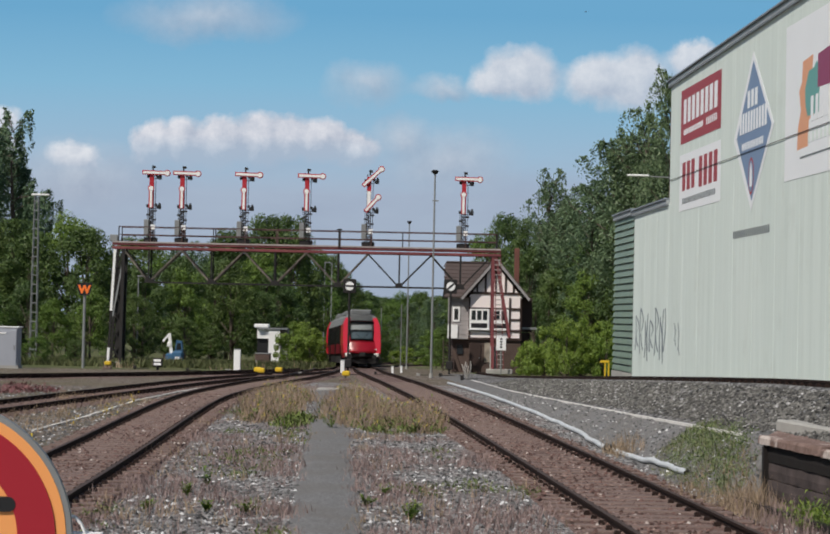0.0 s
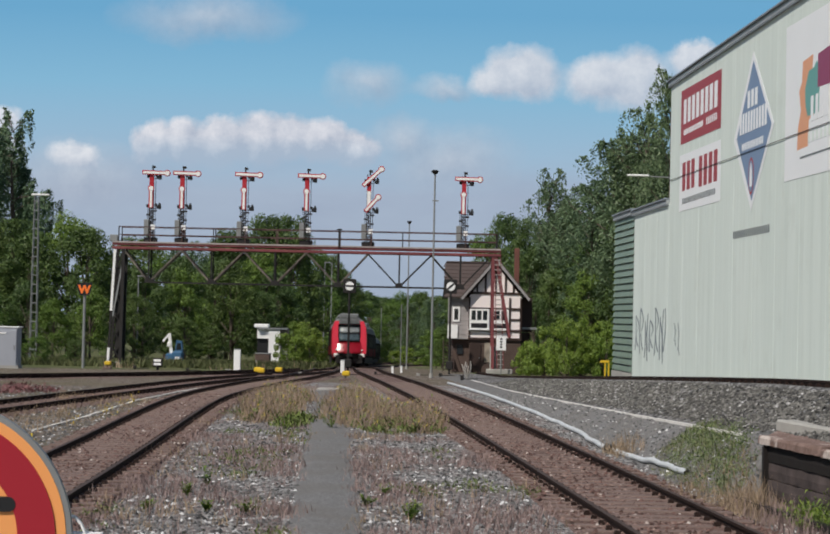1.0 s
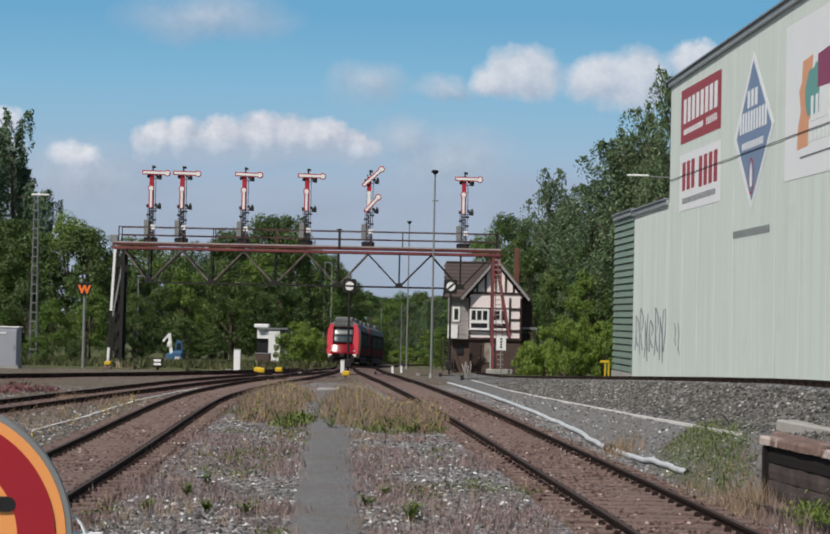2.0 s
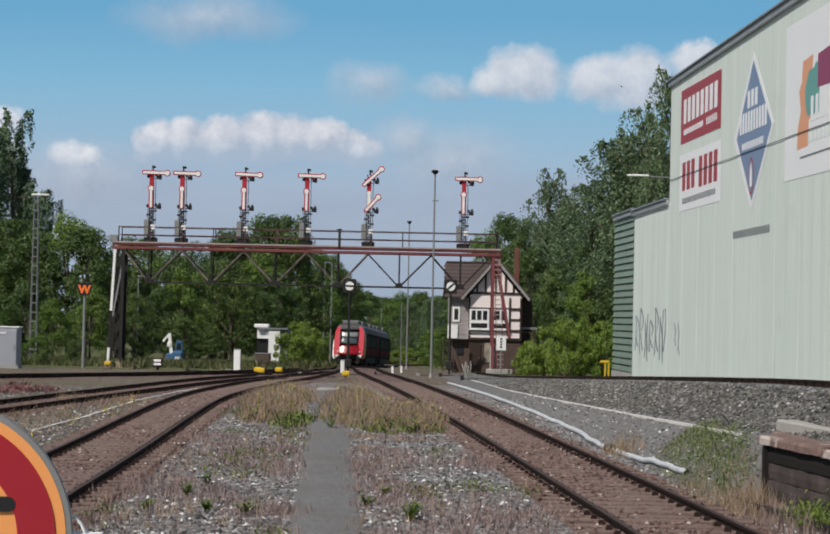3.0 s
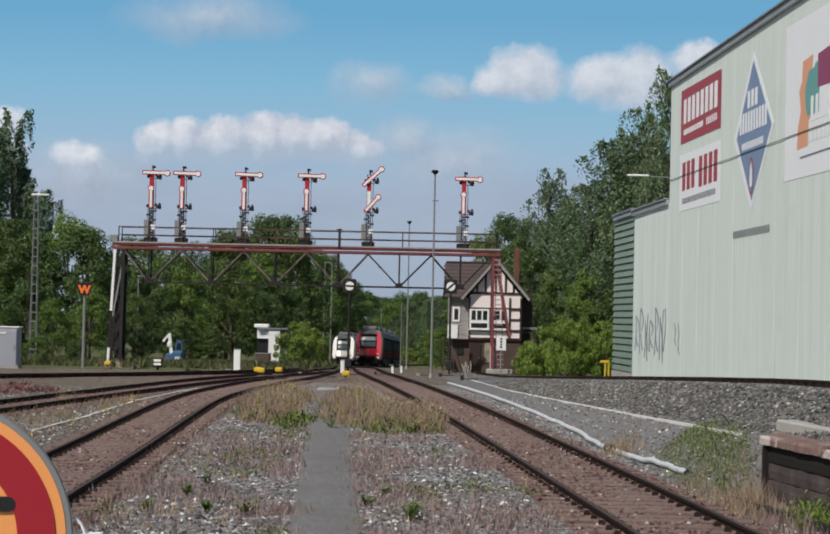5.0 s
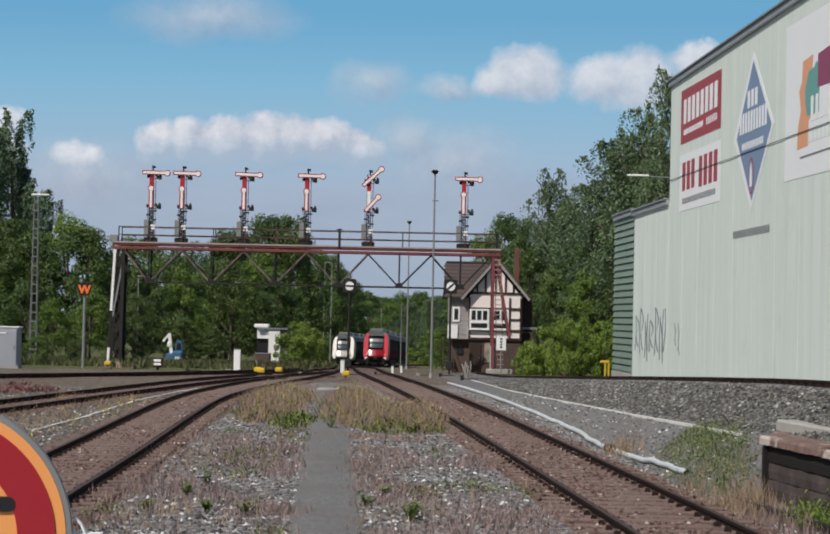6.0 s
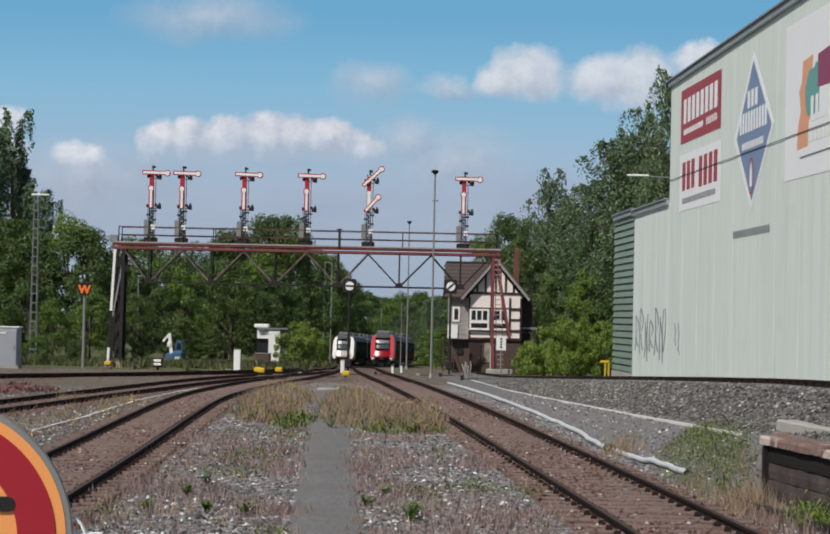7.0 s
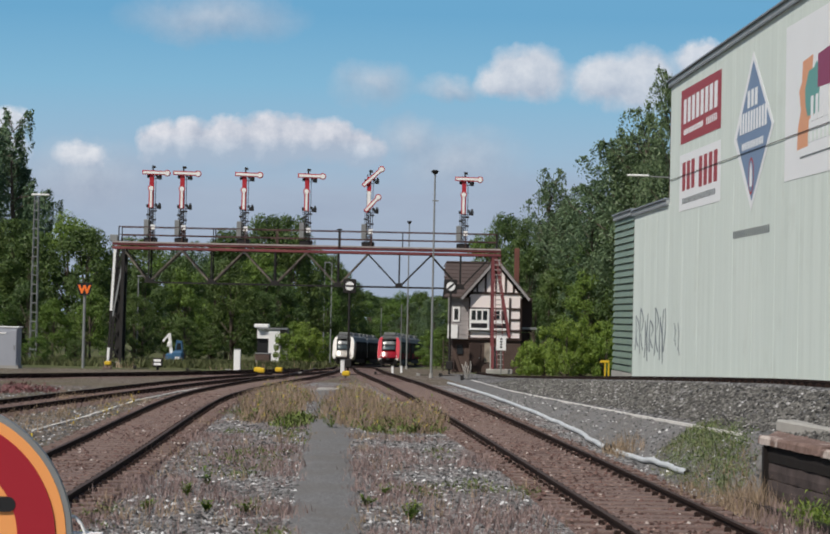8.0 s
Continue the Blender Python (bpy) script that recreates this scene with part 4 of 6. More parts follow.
M_UNDER = worn("sooty_underframe", (0.022, 0.02, 0.02, 1), 0.6, 8, 1, 0.8)
M_LENS = gloss("headlamp_lens", (0.85, 0.85, 0.82, 1), 0.12)

HALF = ((1.24, 0.62), (1.34, 0.95), (1.375, 1.5), (1.375, 2.3), (1.33, 2.95), (1.14, 3.45), (0.76, 3.74))


def rake(z):
    return float(np.interp(z, (0.6, 1.0, 1.86, 2.3, 2.95, 3.45, 3.74), (0.12, 0.0, 0.42, 0.6, 0.9, 1.2, 1.65)))


def railcar(name, label, paint, group, nose_at_start=True):
    L = 20.4
    car = thing(name, 0, 0, 0, label, "railcar", group)
    bm = B()
    rings = []
    stations = ((0.95, 0.0), (0.985, 0.16), (1.0, 0.7), (1.0, 2.4), (1.0, L)) if nose_at_start else ((1.0, 0.0), (1.0, L))
    for sx, dy in stations:
        ring = []
        for s in (-1, 1):
            for x, z in (HALF if s < 0 else HALF[::-1]):
                y = dy + (rake(z) if nose_at_start and dy < 3 else 0)
                top = 0.94 if (z > 3.3 and sx < 0.9) else 1.0
                ring.append(bm.verts.new((s * x * sx, y, z * top)))
        rings.append(ring)
    n = len(rings[0])
    for a, b in zip(rings[:-1], rings[1:]):
        for i in range(n - 1):
            f = bm.faces.new((a[i], a[i + 1], b[i + 1], b[i]))
            lo = min(v.co.z for v in f.verts)
            f.material_index = 1 if lo > (3.1 if nose_at_start and max(v.co.y for v in f.verts) < 3.2 else 2.7) else 3 if max(v.co.y for v in f.verts) > 4 or not nose_at_start else 0
        bm.faces.new((a[n - 1], a[0], b[0], b[n - 1])).material_index = 2
    for ring in (rings[0], rings[-1]):
        h = n // 2
        for i in range(h - 1):
            f = bm.faces.new((ring[i], ring[i + 1], ring[n - 2 - i], ring[n - 1 - i]))
            lo = min(v.co.z for v in f.verts)
            f.material_index = 2 if lo < 0.8 else 1 if lo > 3.1 else 0
    bmesh.ops.recalc_face_normals(bm, faces=bm.faces)
    part("body", bm, [paint, M_TRAINROOF, M_UNDER, M_TRAINSIDE], car)

    def b(nm, cx, cy, cz, sx, sy, sz, m, parent=None, bev=0.0, lab=""):
        q = B()
        box(q, cx, cy, cz, sx, sy, sz, None, bev)
        return part(nm, q, m, parent or car, lab)

    def facing(nm, z0, z1, x0, x1, out, m, lab="", steps=4):
        """A panel that follows the raked nose."""
        q = B()
        prev = None
        for i in range(steps + 1):
            z = z0 + (z1 - z0) * i / steps
            row = [q.verts.new((x, rake(z) - out - 0.1 + 0.28 * (abs(x) / 1.2) ** 2, z)) for x in np.linspace(x0, x1, 11)]
            if prev:
                for j in range(10):
                    q.faces.new((prev[j], prev[j + 1], row[j + 1], row[j]))
            prev = row
        bmesh.ops.solidify(q, geom=q.faces[:], thickness=0.03)
        return part(nm, q, m, car, lab, True)

    if nose_at_start:
        facing("nose_mask", 1.84, 3.2, -0.93, 0.93, 0.045, M_MASK, "black glazed nose panel", 6)
        facing("windscreen", 1.92, 2.5, -0.8, 0.8, 0.085, M_SCREEN, "raked windscreen coloured with sky reflection")
        facing("display_band", 2.56, 2.98, -0.8, 0.8, 0.085, M_DISPLAY, "pale destination band")
        facing("roof_cowl", 3.22, 3.76, -0.92, 0.92, 0.03, M_TRAINROOF, "grey domed roof front", 6)
        facing("bonnet", 0.96, 1.83, -1.12, 1.12, 0.07, paint, "rounded glossy nose bonnet", 6)
        facing("bumper", 0.62, 0.93, -0.72, 0.72, 0.1, M_UNDER)
        for s in (-1, 1):
            b("headlight", s * 0.98, 0.1, 1.22, 0.16, 0.12, 0.1, M_LENS, None, 0.03, "clear headlight")
            b("corner_skirt", s * 1.0, 0.1, 0.82, 0.36, 0.25, 0.26, M_TRAINWHITE, None, 0.04, "white corner skirt")
            q = B()
            beam(q, (s * 0.05, rake(1.95) - 0.2, 1.95), (s * 0.5, rake(2.4) - 0.18, 2.4), 0.02, 0.02)
            part("wiper", q, M_BLACK, car)
        q = B()
        tube(q, (0, -0.4, 0.85), (0, 0.3, 0.85), 0.12)
        box(q, 0, -0.42, 0.85, 0.42, 0.24, 0.3, None, 0.04)
        part("coupler", q, M_UNDER, car, "dark centre coupler")
        for s in (-1, 1):
            q = B()
            tube(q, (s * 0.86, -0.2, 0.7), (s * 0.86, 0.3, 0.7), 0.07)
            disc(q, s * 0.86, -0.2, 0.7, 0.17, 0.05, 14)
            part("buffer", q, M_UNDER, car)
        q = B()
        box(q, 0, 0.15, 0.38, 2.1, 0.06, 0.3)
        part("rail_guard", q, M_UNDER, car)
    # sides: dark glazing band in panes, doors, skirts; panels coloured as in shade
    for s in (-1, 1):
        x = s * 1.377
        for i in range(9):
            y = 3.9 + i * 1.8
            if i in (3, 7):
                dd = b("door", x, y, 1.85, 0.02, 1.3, 2.1, M_TRAINSIDE, None, 0.0, "dark glazed double door")
                b("door_leaf_glass", x + s * 0.012, y - 0.32, 2.05, 0.012, 0.5, 1.5, M_TINT, dd)
                b("door_leaf_glass", x + s * 0.012, y + 0.32, 2.05, 0.012, 0.5, 1.5, M_TINT, dd)
            else:
                b("side_window", x, y, 2.2, 0.02, 1.68, 0.95, M_TINT, None, 0.0, "dark tinted side window")
        b("side_stripe", x, 11.5, 1.25, 0.012, 16.6, 0.7, M_TRAINSIDE if paint is M_TRAINWHITE else M_SHADERED, None, 0.0, "lower side panel")
        b("skirt", s * 1.28, 10.2, 0.5, 0.05, 13.0, 0.5, M_UNDER)
    for i, y in enumerate((2.6, 7.0, 11.5, 16.5)):
        b("roof_unit", 0, y + 0.6, 3.85, 1.5 + 0.2 * (i % 2), 2.6, 0.42, M_TRAINROOF, None, 0.1, "grey rooftop equipment")
    for y in (2.9, 17.4):
        bg = b("bogie", 0, y, 0.55, 2.0, 2.6, 0.3, M_UNDER, None, 0.04)
        for dy in (-0.9, 0.9):
            for s in (-1, 1):
                q = B()
                tube(q, (s * 0.68, y + dy, 0.4), (s * 0.82, y + dy, 0.4), 0.4, None, 18)
                part("wheel", q, M_UNDER, bg)
    q = B()
    box(q, 0, 10.2, 0.62, 2.2, 19.0, 0.3)
    part("underframe", q, M_UNDER, car)
    return car


def on_track(line, y):
    """Pose of a car whose near end stands at y on the track."""
    a, b = y + 2.9, y + 17.4
    p = Vector((line(a), a, rail_z(a)))
    q = Vector((line(b), b, rail_z(b)))
    d = (q - p).normalized()
    return Matrix.Translation(p - d * 2.9) @ d.to_track_quat("Y", "Z").to_matrix().to_4x4()


RED_A = railcar("red_railcar", "red diesel railcar with grey roof and dark windscreen", M_TRAINRED, "red train")
RED_B = railcar("red_railcar", "red diesel railcar coupled to the leading car", M_TRAINRED, "red train", False)
WHITE_A = railcar("white_railcar", "off-white railcar standing on the side track", M_TRAINWHITE, "standing train")
WHITE_A.matrix_basis = on_track(CROSS, 247.0)
WHITE_B = railcar("white_railcar", "railcar with sides darkened for shade, coupled to a standing white one", M_TRAINWHITE, "standing train", False)
WHITE_B.matrix_basis = on_track(CROSS, 267.6)


def train_y(t):
    return 140.0 + 12.4 * t


# ---- trees ----
M_LEAF_A = leafy("broad_leaves", (0.05, 0.088, 0.03, 1), (0.135, 0.205, 0.062, 1))
M_LEAF_D = leafy("fresh_broad_leaves", (0.075, 0.14, 0.03, 1), (0.18, 0.28, 0.065, 1))
M_LEAF_B = leafy("birch_leaves", (0.09, 0.145, 0.085, 1), (0.2, 0.28, 0.16, 1))
M_LEAF_C = leafy("light_shrub_leaves", (0.075, 0.14, 0.022, 1), (0.27, 0.37, 0.07, 1))
RNG = np.random.default_rng(7)


def leaf_cloud(centres, radii, per, size, droop=0.0):
    """Leaf quads scattered through soft clumps: vertices and faces."""
    n = len(centres) * per
    c = np.repeat(np.array(centres), per, axis=0)
    r = np.repeat(np.array(radii), per)
    d = RNG.normal(size=(n, 3))
    d /= np.linalg.norm(d, axis=1)[:, None]
    p = c + d * (r * RNG.uniform(0.35, 1.0, n) ** 0.6)[:, None] * np.array([1, 1, 0.68 + droop])
    p[:, 2] -= droop * np.abs(RNG.normal(size=n)) * r * 0.8
    # blades face outwards and up, with some scatter
    w = d * 0.75 + np.array([0, -0.1, 0.45]) + RNG.normal(size=(n, 3)) * 0.45
    a = np.cross(w, RNG.normal(size=(n, 3)))
    a /= np.linalg.norm(a, axis=1)[:, None]
    b = np.cross(w, a)
    b /= np.linalg.norm(b, axis=1)[:, None]
    s = size * RNG.uniform(0.55, 1.3, n)[:, None]
    v = np.stack([p - a * s, p + b * s * 0.55, p + a * s, p - b * s * 0.55], axis=1).reshape(-1, 3)
    f = np.arange(n * 4).reshape(-1, 4)
    return v, f


def hanging_twigs(centres, radii, twigs, leaves, size):
    """Leaves strung along thin twigs that arch out and hang down."""
    pts = []
    for (cx, cy, cz), r in zip(centres, radii):
        for _ in range(twigs):
            a = RNG.uniform(0, 2 * math.pi)
            out = r * RNG.uniform(0.3, 1.3)
            drop = r * RNG.uniform(1.0, 3.2)
            for q in np.linspace(0, 1, leaves):
                o = out * (1 - (1 - q) ** 2)
                pts.append((cx + math.cos(a) * o, cy + math.sin(a) * o, cz + 0.25 * r - drop * q ** 1.6))
    pts = np.array(pts) + RNG.normal(size=(len(pts), 3)) * 0.05
    return leaf_cloud(pts.tolist(), [0.05] * len(pts), 1, size)


def pydata_mesh(name, v, f, material):
    me = bpy.data.meshes.new(name)
    me.from_pydata(v.tolist() if hasattr(v, "tolist") else v, [], f.tolist() if hasattr(f, "tolist") else f)
    me.materials.append(material)
    return me


def make_tree(kind, seed, label):
    """Unit trees about 10 m high, scaled where they stand."""
    rnd = random.Random(seed)
    t = thing("tree", 0, 0, 0, label, "tree", "trees round the yard")
    bm = B()
    H = 10.0
    lean = rnd.uniform(-0.4, 0.4)
    tube(bm, (0, 0, -0.3), (lean * 0.4, 0, H * 0.4), 0.2, 0.14)
    tube(bm, (lean * 0.4, 0, H * 0.4), (lean, 0, H * (0.88 if kind == "birch" else 0.75)), 0.14, 0.03)
    centres, radii = [], []
    if kind == "broad":
        for i in range(64):
            th, q = rnd.uniform(0, 2 * math.pi), rnd.uniform(0.06, 1)
            prof = math.sin(math.pi * min(0.97, q * 0.8 + 0.2)) ** 0.6
            rr = 3.3 * prof * rnd.uniform(0.45, 1.05)
            c = (lean + rr * math.cos(th), rr * math.sin(th), 0.9 + q * 8.2)
            centres.append(c)
            radii.append(rnd.uniform(0.55, 1.1))
            if i % 5 == 0:
                tube(bm, (lean * 0.3, 0, max(1.0, c[2] * 0.55)), c, 0.07, 0.02, 5)
        v, f = leaf_cloud(centres, radii, 215, 0.1)
        mat = M_LEAF_D if seed == 3 else M_LEAF_A
    elif kind == "weeping":
        # arching limbs with long loose strands of leaves and gaps between them
        strands = []
        for i in range(34):
            th, q = rnd.uniform(0, 2 * math.pi), 0.1 + 0.9 * (i + rnd.random()) / 34
            reach = (0.9 + 1.3 * q) * rnd.uniform(0.35, 1.1)
            start = Vector((lean * q, 0, 1.6 + 7.2 * q))
            tip = start + Vector((reach * math.cos(th), reach * math.sin(th), rnd.uniform(0.1, 1.0)))
            tube(bm, start, tip, 0.025, 0.008, 5)
            for j in range(14):
                c = start.lerp(tip, rnd.uniform(0.35, 1.05))
                strands.append((c, rnd.uniform(0.6, 2.4) * (0.6 + 0.5 * rnd.random())))
        pts = []
        for c, drop in strands:
            sx, sy = rnd.gauss(0, 0.16), rnd.gauss(0, 0.16)
            for q in np.linspace(0, 1, max(8, int(26 * drop))):
                pts.append((c.x + sx * q + rnd.gauss(0, 0.05), c.y + sy * q + rnd.gauss(0, 0.05), c.z + 0.1 - drop * q ** 1.2))
        v, f = leaf_cloud(pts, [0.06] * len(pts), 1, 0.075)
        mat = M_LEAF_B
    elif kind == "birch":
        for i in range(84):
            th, q = rnd.uniform(0, 2 * math.pi), rnd.uniform(0, 1)
            rr = (0.35 + 1.75 * math.sin(math.pi * (0.12 + 0.8 * q)) ** 0.9) * rnd.uniform(0.3, 1.1)
            c = (lean + rr * math.cos(th), rr * math.sin(th), 1.8 + q * 7.9)
            centres.append(c)
            radii.append(rnd.uniform(0.3, 0.62))
            if i % 3 == 0:
                tube(bm, (lean * 0.6, 0, c[2] * 0.85), (c[0], c[1], c[2] + 0.3), 0.04, 0.012, 5)
        v, f = hanging_twigs(centres, radii, 12, 14, 0.07)
        mat = M_LEAF_B
    else:
        for i in range(40):
            th, q = rnd.uniform(0, 2 * math.pi), rnd.uniform(0, 1)
            rr = 4.6 * math.sqrt(rnd.random())
            c = (rr * math.cos(th), rr * math.sin(th), 1.0 + q * 7.0 * (1 - (rr / 5.2) ** 2))
            centres.append(c)
            radii.append(rnd.uniform(0.8, 1.5))
            if i % 4 == 0:
                tube(bm, (0, 0, 0.2), c, 0.12, 0.03, 5)
        v, f = leaf_cloud(centres, radii, 230, 0.17)
        mat = M_LEAF_C
    part("trunk", bm, M_BARK, t)
    crown = new("crown", pydata_mesh("crown", v, f, mat))
    crown.parent = t
    return t


KINDS = {"broad": [make_tree("broad", i, "dark green leafy tree in full summer leaf") for i in (1, 2, 3)],
         "birch": [make_tree("birch", i + 10, "tall birch with drooping grey-green twigs") for i in (1, 2, 3)],
         "weeping": [make_tree("weeping", i + 30, "tall weeping birch with loose hanging strands of leaves") for i in (1, 2)],
         "shrub": [make_tree("shrub", i + 20, "light green bushy shrub") for i in (1, 2)]}
for t in KINDS["shrub"]:
    tagged(t, "light green bushy shrub", "shrub", "shrubs")


def put_tree(kind, px_x, y, top, width=1.0, seed=0):
    """A tree at x, y whose crown ends at the height top."""
    base = KINDS[kind][seed % len(KINDS[kind])]
    z = ground_z(px_x, y) - 0.1
    s = (top - z) / 10.0
    m = Matrix.Translation((px_x, y, z)) @ pose(0, 0, 0, 0, 0, (seed * 77) % 360) @ Matrix.Diagonal((s * width, s * width, s, 1))
    return copy_thing(base, m)


# x, y, top, width
TREES = [("weeping", -32.9, 165, 20.4, 0.84), ("weeping", -36.6, 168, 19.6, 0.8), ("weeping", -33.6, 172, 15.0, 0.8),
         ("broad", -33.5, 154, 9.6, 1.0), ("broad", -29.6, 153, 9.3, 1.0), ("broad", -27.0, 156, 10.8, 0.85), ("broad", -24.7, 150, 9.4, 0.9), ("broad", -31.5, 158, 10.5, 1.1),
         ("broad", -37.5, 160, 11.5, 1.1), ("broad", -23.6, 160, 7.6, 0.8), ("broad", -21.2, 156, 6.6, 0.9), ("broad", -18.2, 158, 6.4, 0.9),
         ("broad", -20.5, 172, 8.0, 0.9), ("broad", -17.0, 170, 7.8, 0.9), ("birch", -19.6, 176, 9.0, 1.2), ("broad", -16.4, 180, 11.0, 0.8), ("broad", -15.0, 165, 7.6, 0.9),
         ("broad", -13.6, 176, 8.6, 0.85), ("broad", -14.0, 190, 13.0, 0.75), ("broad", -12.8, 197, 13.5, 0.75), ("broad", -13.2, 200, 12.0, 0.9), ("broad", -12.0, 190, 10.8, 0.75),
         ("broad", -11.8, 172, 6.9, 0.9), ("broad", -10.9, 176, 5.6, 0.7), ("broad", -12.5, 165, 4.8, 0.9), ("broad", -17.8, 190, 10.2, 0.9), ("broad", -23.0, 185, 8.6, 1.0),
         ("broad", -26.5, 190, 10.5, 1.0), ("broad", -20.4, 200, 9.5, 1.0),
         ("broad", -31.0, 141, 5.4, 0.9), ("broad", -27.6, 143, 5.0, 0.9), ("broad", -34.5, 139, 6.0, 0.9), ("broad", -23.0, 142, 4.6, 0.9), ("broad", -36.5, 145, 7.0, 0.9), ("broad", -20.4, 146, 4.2, 0.9), ("broad", -25.3, 140, 3.6, 0.9),
         ("broad", -13.0, 300, 13.0, 0.6), ("broad", -11.3, 305, 10.8, 0.6), ("broad", -14.9, 296, 14.0, 0.6), ("broad", -9.7, 315, 8.8, 0.7), ("broad", -12.2, 312, 11.0, 0.7),
         # far wood under the bridge
         ("broad", -9.8, 330, 7.4, 1.0), ("broad", -7.5, 350, 7.8, 1.0), ("broad", -4.5, 345, 6.8, 0.9), ("broad", -2.2, 335, 7.4, 1.0), ("broad", 0.6, 350, 8.0, 0.9), ("broad", 3.6, 340, 7.2, 1.0),
         ("broad", 6.8, 345, 6.8, 1.1), ("broad", -12.5, 320, 7.0, 1.0), ("birch", -0.8, 310, 5.2, 1.3), ("birch", 3.0, 300, 5.4, 1.4), ("broad", 9.0, 310, 7.5, 1.1), ("broad", -6.0, 365, 7.0, 1.3), ("broad", 2.0, 370, 7.2, 1.3),
         ("shrub", -11.0, 300, -0.6, 1.2), ("shrub", -1.5, 305, -0.8, 1.2), ("shrub", 2.5, 290, -0.9, 1.1), ("shrub", 5.5, 285, 0.0, 1.2), ("shrub", -6.0, 320, -0.8, 1.3),
         # right-hand wood
         ("broad", 6.6, 190, 11.8, 0.65), ("broad", 8.6, 186, 13.4, 0.6), ("broad", 10.2, 182, 12.9, 0.65), ("birch", 11.2, 168, 15.6, 0.75), ("broad", 9.3, 165, 9.3, 0.7), ("broad", 7.6, 160, 6.8, 0.8),
         ("birch", 13.0, 165, 12.8, 1.1), ("birch", 14.1, 160, 14.0, 1.05), ("birch", 15.1, 152, 17.4, 0.95), ("birch", 16.4, 153, 17.0, 0.95), ("birch", 17.2, 148, 18.8, 0.85), ("birch", 18.1, 142, 21.2, 0.55), ("birch", 15.8, 160, 15.2, 1.1), ("birch", 17.6, 156, 16.6, 1.0), ("birch", 16.2, 146, 13.0, 1.0), ("birch", 13.6, 152, 11.0, 1.1),
         ("birch", 18.4, 150, 17.0, 0.9), ("broad", 12.0, 158, 9.0, 0.8), ("broad", 14.6, 156, 10.5, 0.85), ("broad", 16.8, 150, 11.5, 0.8), ("broad", 10.4, 156, 6.5, 0.85), ("broad", 13.2, 150, 6.8, 0.9),
         ("broad", 15.6, 142, 7.5, 0.85), ("broad", 18.2, 140, 9.0, 0.9), ("broad", 11.0, 200, 11.0, 0.9), ("broad", 14.5, 195, 13.0, 0.9), ("broad", 18.5, 185, 14.5, 0.9), ("birch", 12.3, 175, 13.0, 0.9), ("broad", 9.0, 150, 4.6, 0.9),
         # shrubs by the house and along the yard
         ("shrub", 6.9, 121, 2.1, 0.6), ("shrub", 7.9, 120, 3.3, 0.6), ("shrub", 9.0, 117, 3.8, 0.55), ("shrub", 10.1, 119, 4.2, 0.55), ("shrub", 11.3, 117, 3.9, 0.55), ("shrub", 12.4, 120, 4.1, 0.55), ("shrub", 9.5, 126, 4.0, 0.6), ("shrub", 11.8, 127, 3.9, 0.6), ("shrub", 13.6, 122, 3.6, 0.6),
         ("shrub", -8.9, 147.5, 3.3, 0.62), ("shrub", -7.8, 150, 2.9, 0.6), ("shrub", -8.3, 154, 3.4, 0.6), ("broad", -25.6, 122, 1.3, 1.5), ("broad", -23.4, 124, 1.0, 1.5), ("broad", -21.3, 126, 0.8, 1.5), ("broad", -28.2, 126, 1.7, 1.5),
         ("broad", 1.6, 180, 1.6, 1.2), ("broad", 3.2, 176, 2.2, 1.2), ("broad", 3.4, 235, 2.0, 1.0), ("broad", 2.6, 222, 1.6, 0.9), ("broad", -17.2, 151, 2.4, 1.2), ("broad", -15.4, 152, 1.8, 1.2)]
for i, (kind, x, y, top, w) in enumerate(TREES):
    put_tree(kind, x, y, top, w, i)
# the pattern trees themselves stand far off in the wood
for i, (kind, obs) in enumerate(KINDS.items()):
    for j, ob in enumerate(obs):
        x, y = (-40 - 9 * j - 4 * i, 200 + 14 * i)
        ob.matrix_basis = pose(x, y, ground_z(x, y) - 0.1)

# ---- far woodland behind everything ----
def far_wood():
    centres, radii = [], []
    rnd = random.Random(3)
    for i in range(520):
        x = rnd.uniform(-130, 130)
        y = rnd.uniform(385, 420)
        hgt = 11.5 + 2.5 * noise.noise((x * 0.05, 0, 0)) + (2.5 if abs(x) > 30 else 0)
        centres.append((x, y, -5.4 + rnd.uniform(0.2, 1.0) ** 0.7 * hgt))
        radii.append(rnd.uniform(1.2, 2.2))
    v, f = leaf_cloud(centres, radii, 60, 0.5)
    tagged(new("far_wood", pydata_mesh("far_wood", v, f, M_LEAF_A)), "dense dark green wood closing the distance", "wood", kind="stuff")


far_wood()

# ---- masts, posts and boxes in the yard ----
def post(name, x, y, top, r, label, category, head=None, material=None, group="posts in the yard"):
    z = ground_z(x, y)
    p = thing(name, x, y, z, label, category, group)
    bm = B()
    tube(bm, (0, 0, -0.1), (0, 0, top - z), r, r * 0.7, 10)
    part("pole", bm, material or M_STEEL, p)
    bm = B()
    tube(bm, (0, 0, 0), (0, 0, 0.25), r * 1.7, r * 1.5, 10)
    part("base_collar", bm, M_CONCRETE, p)
    if head == "mushroom":
        bm = B()
        tube(bm, (0, 0, top - z - 0.05), (0, 0, top - z + 0.1), 0.1, 0.2, 12)
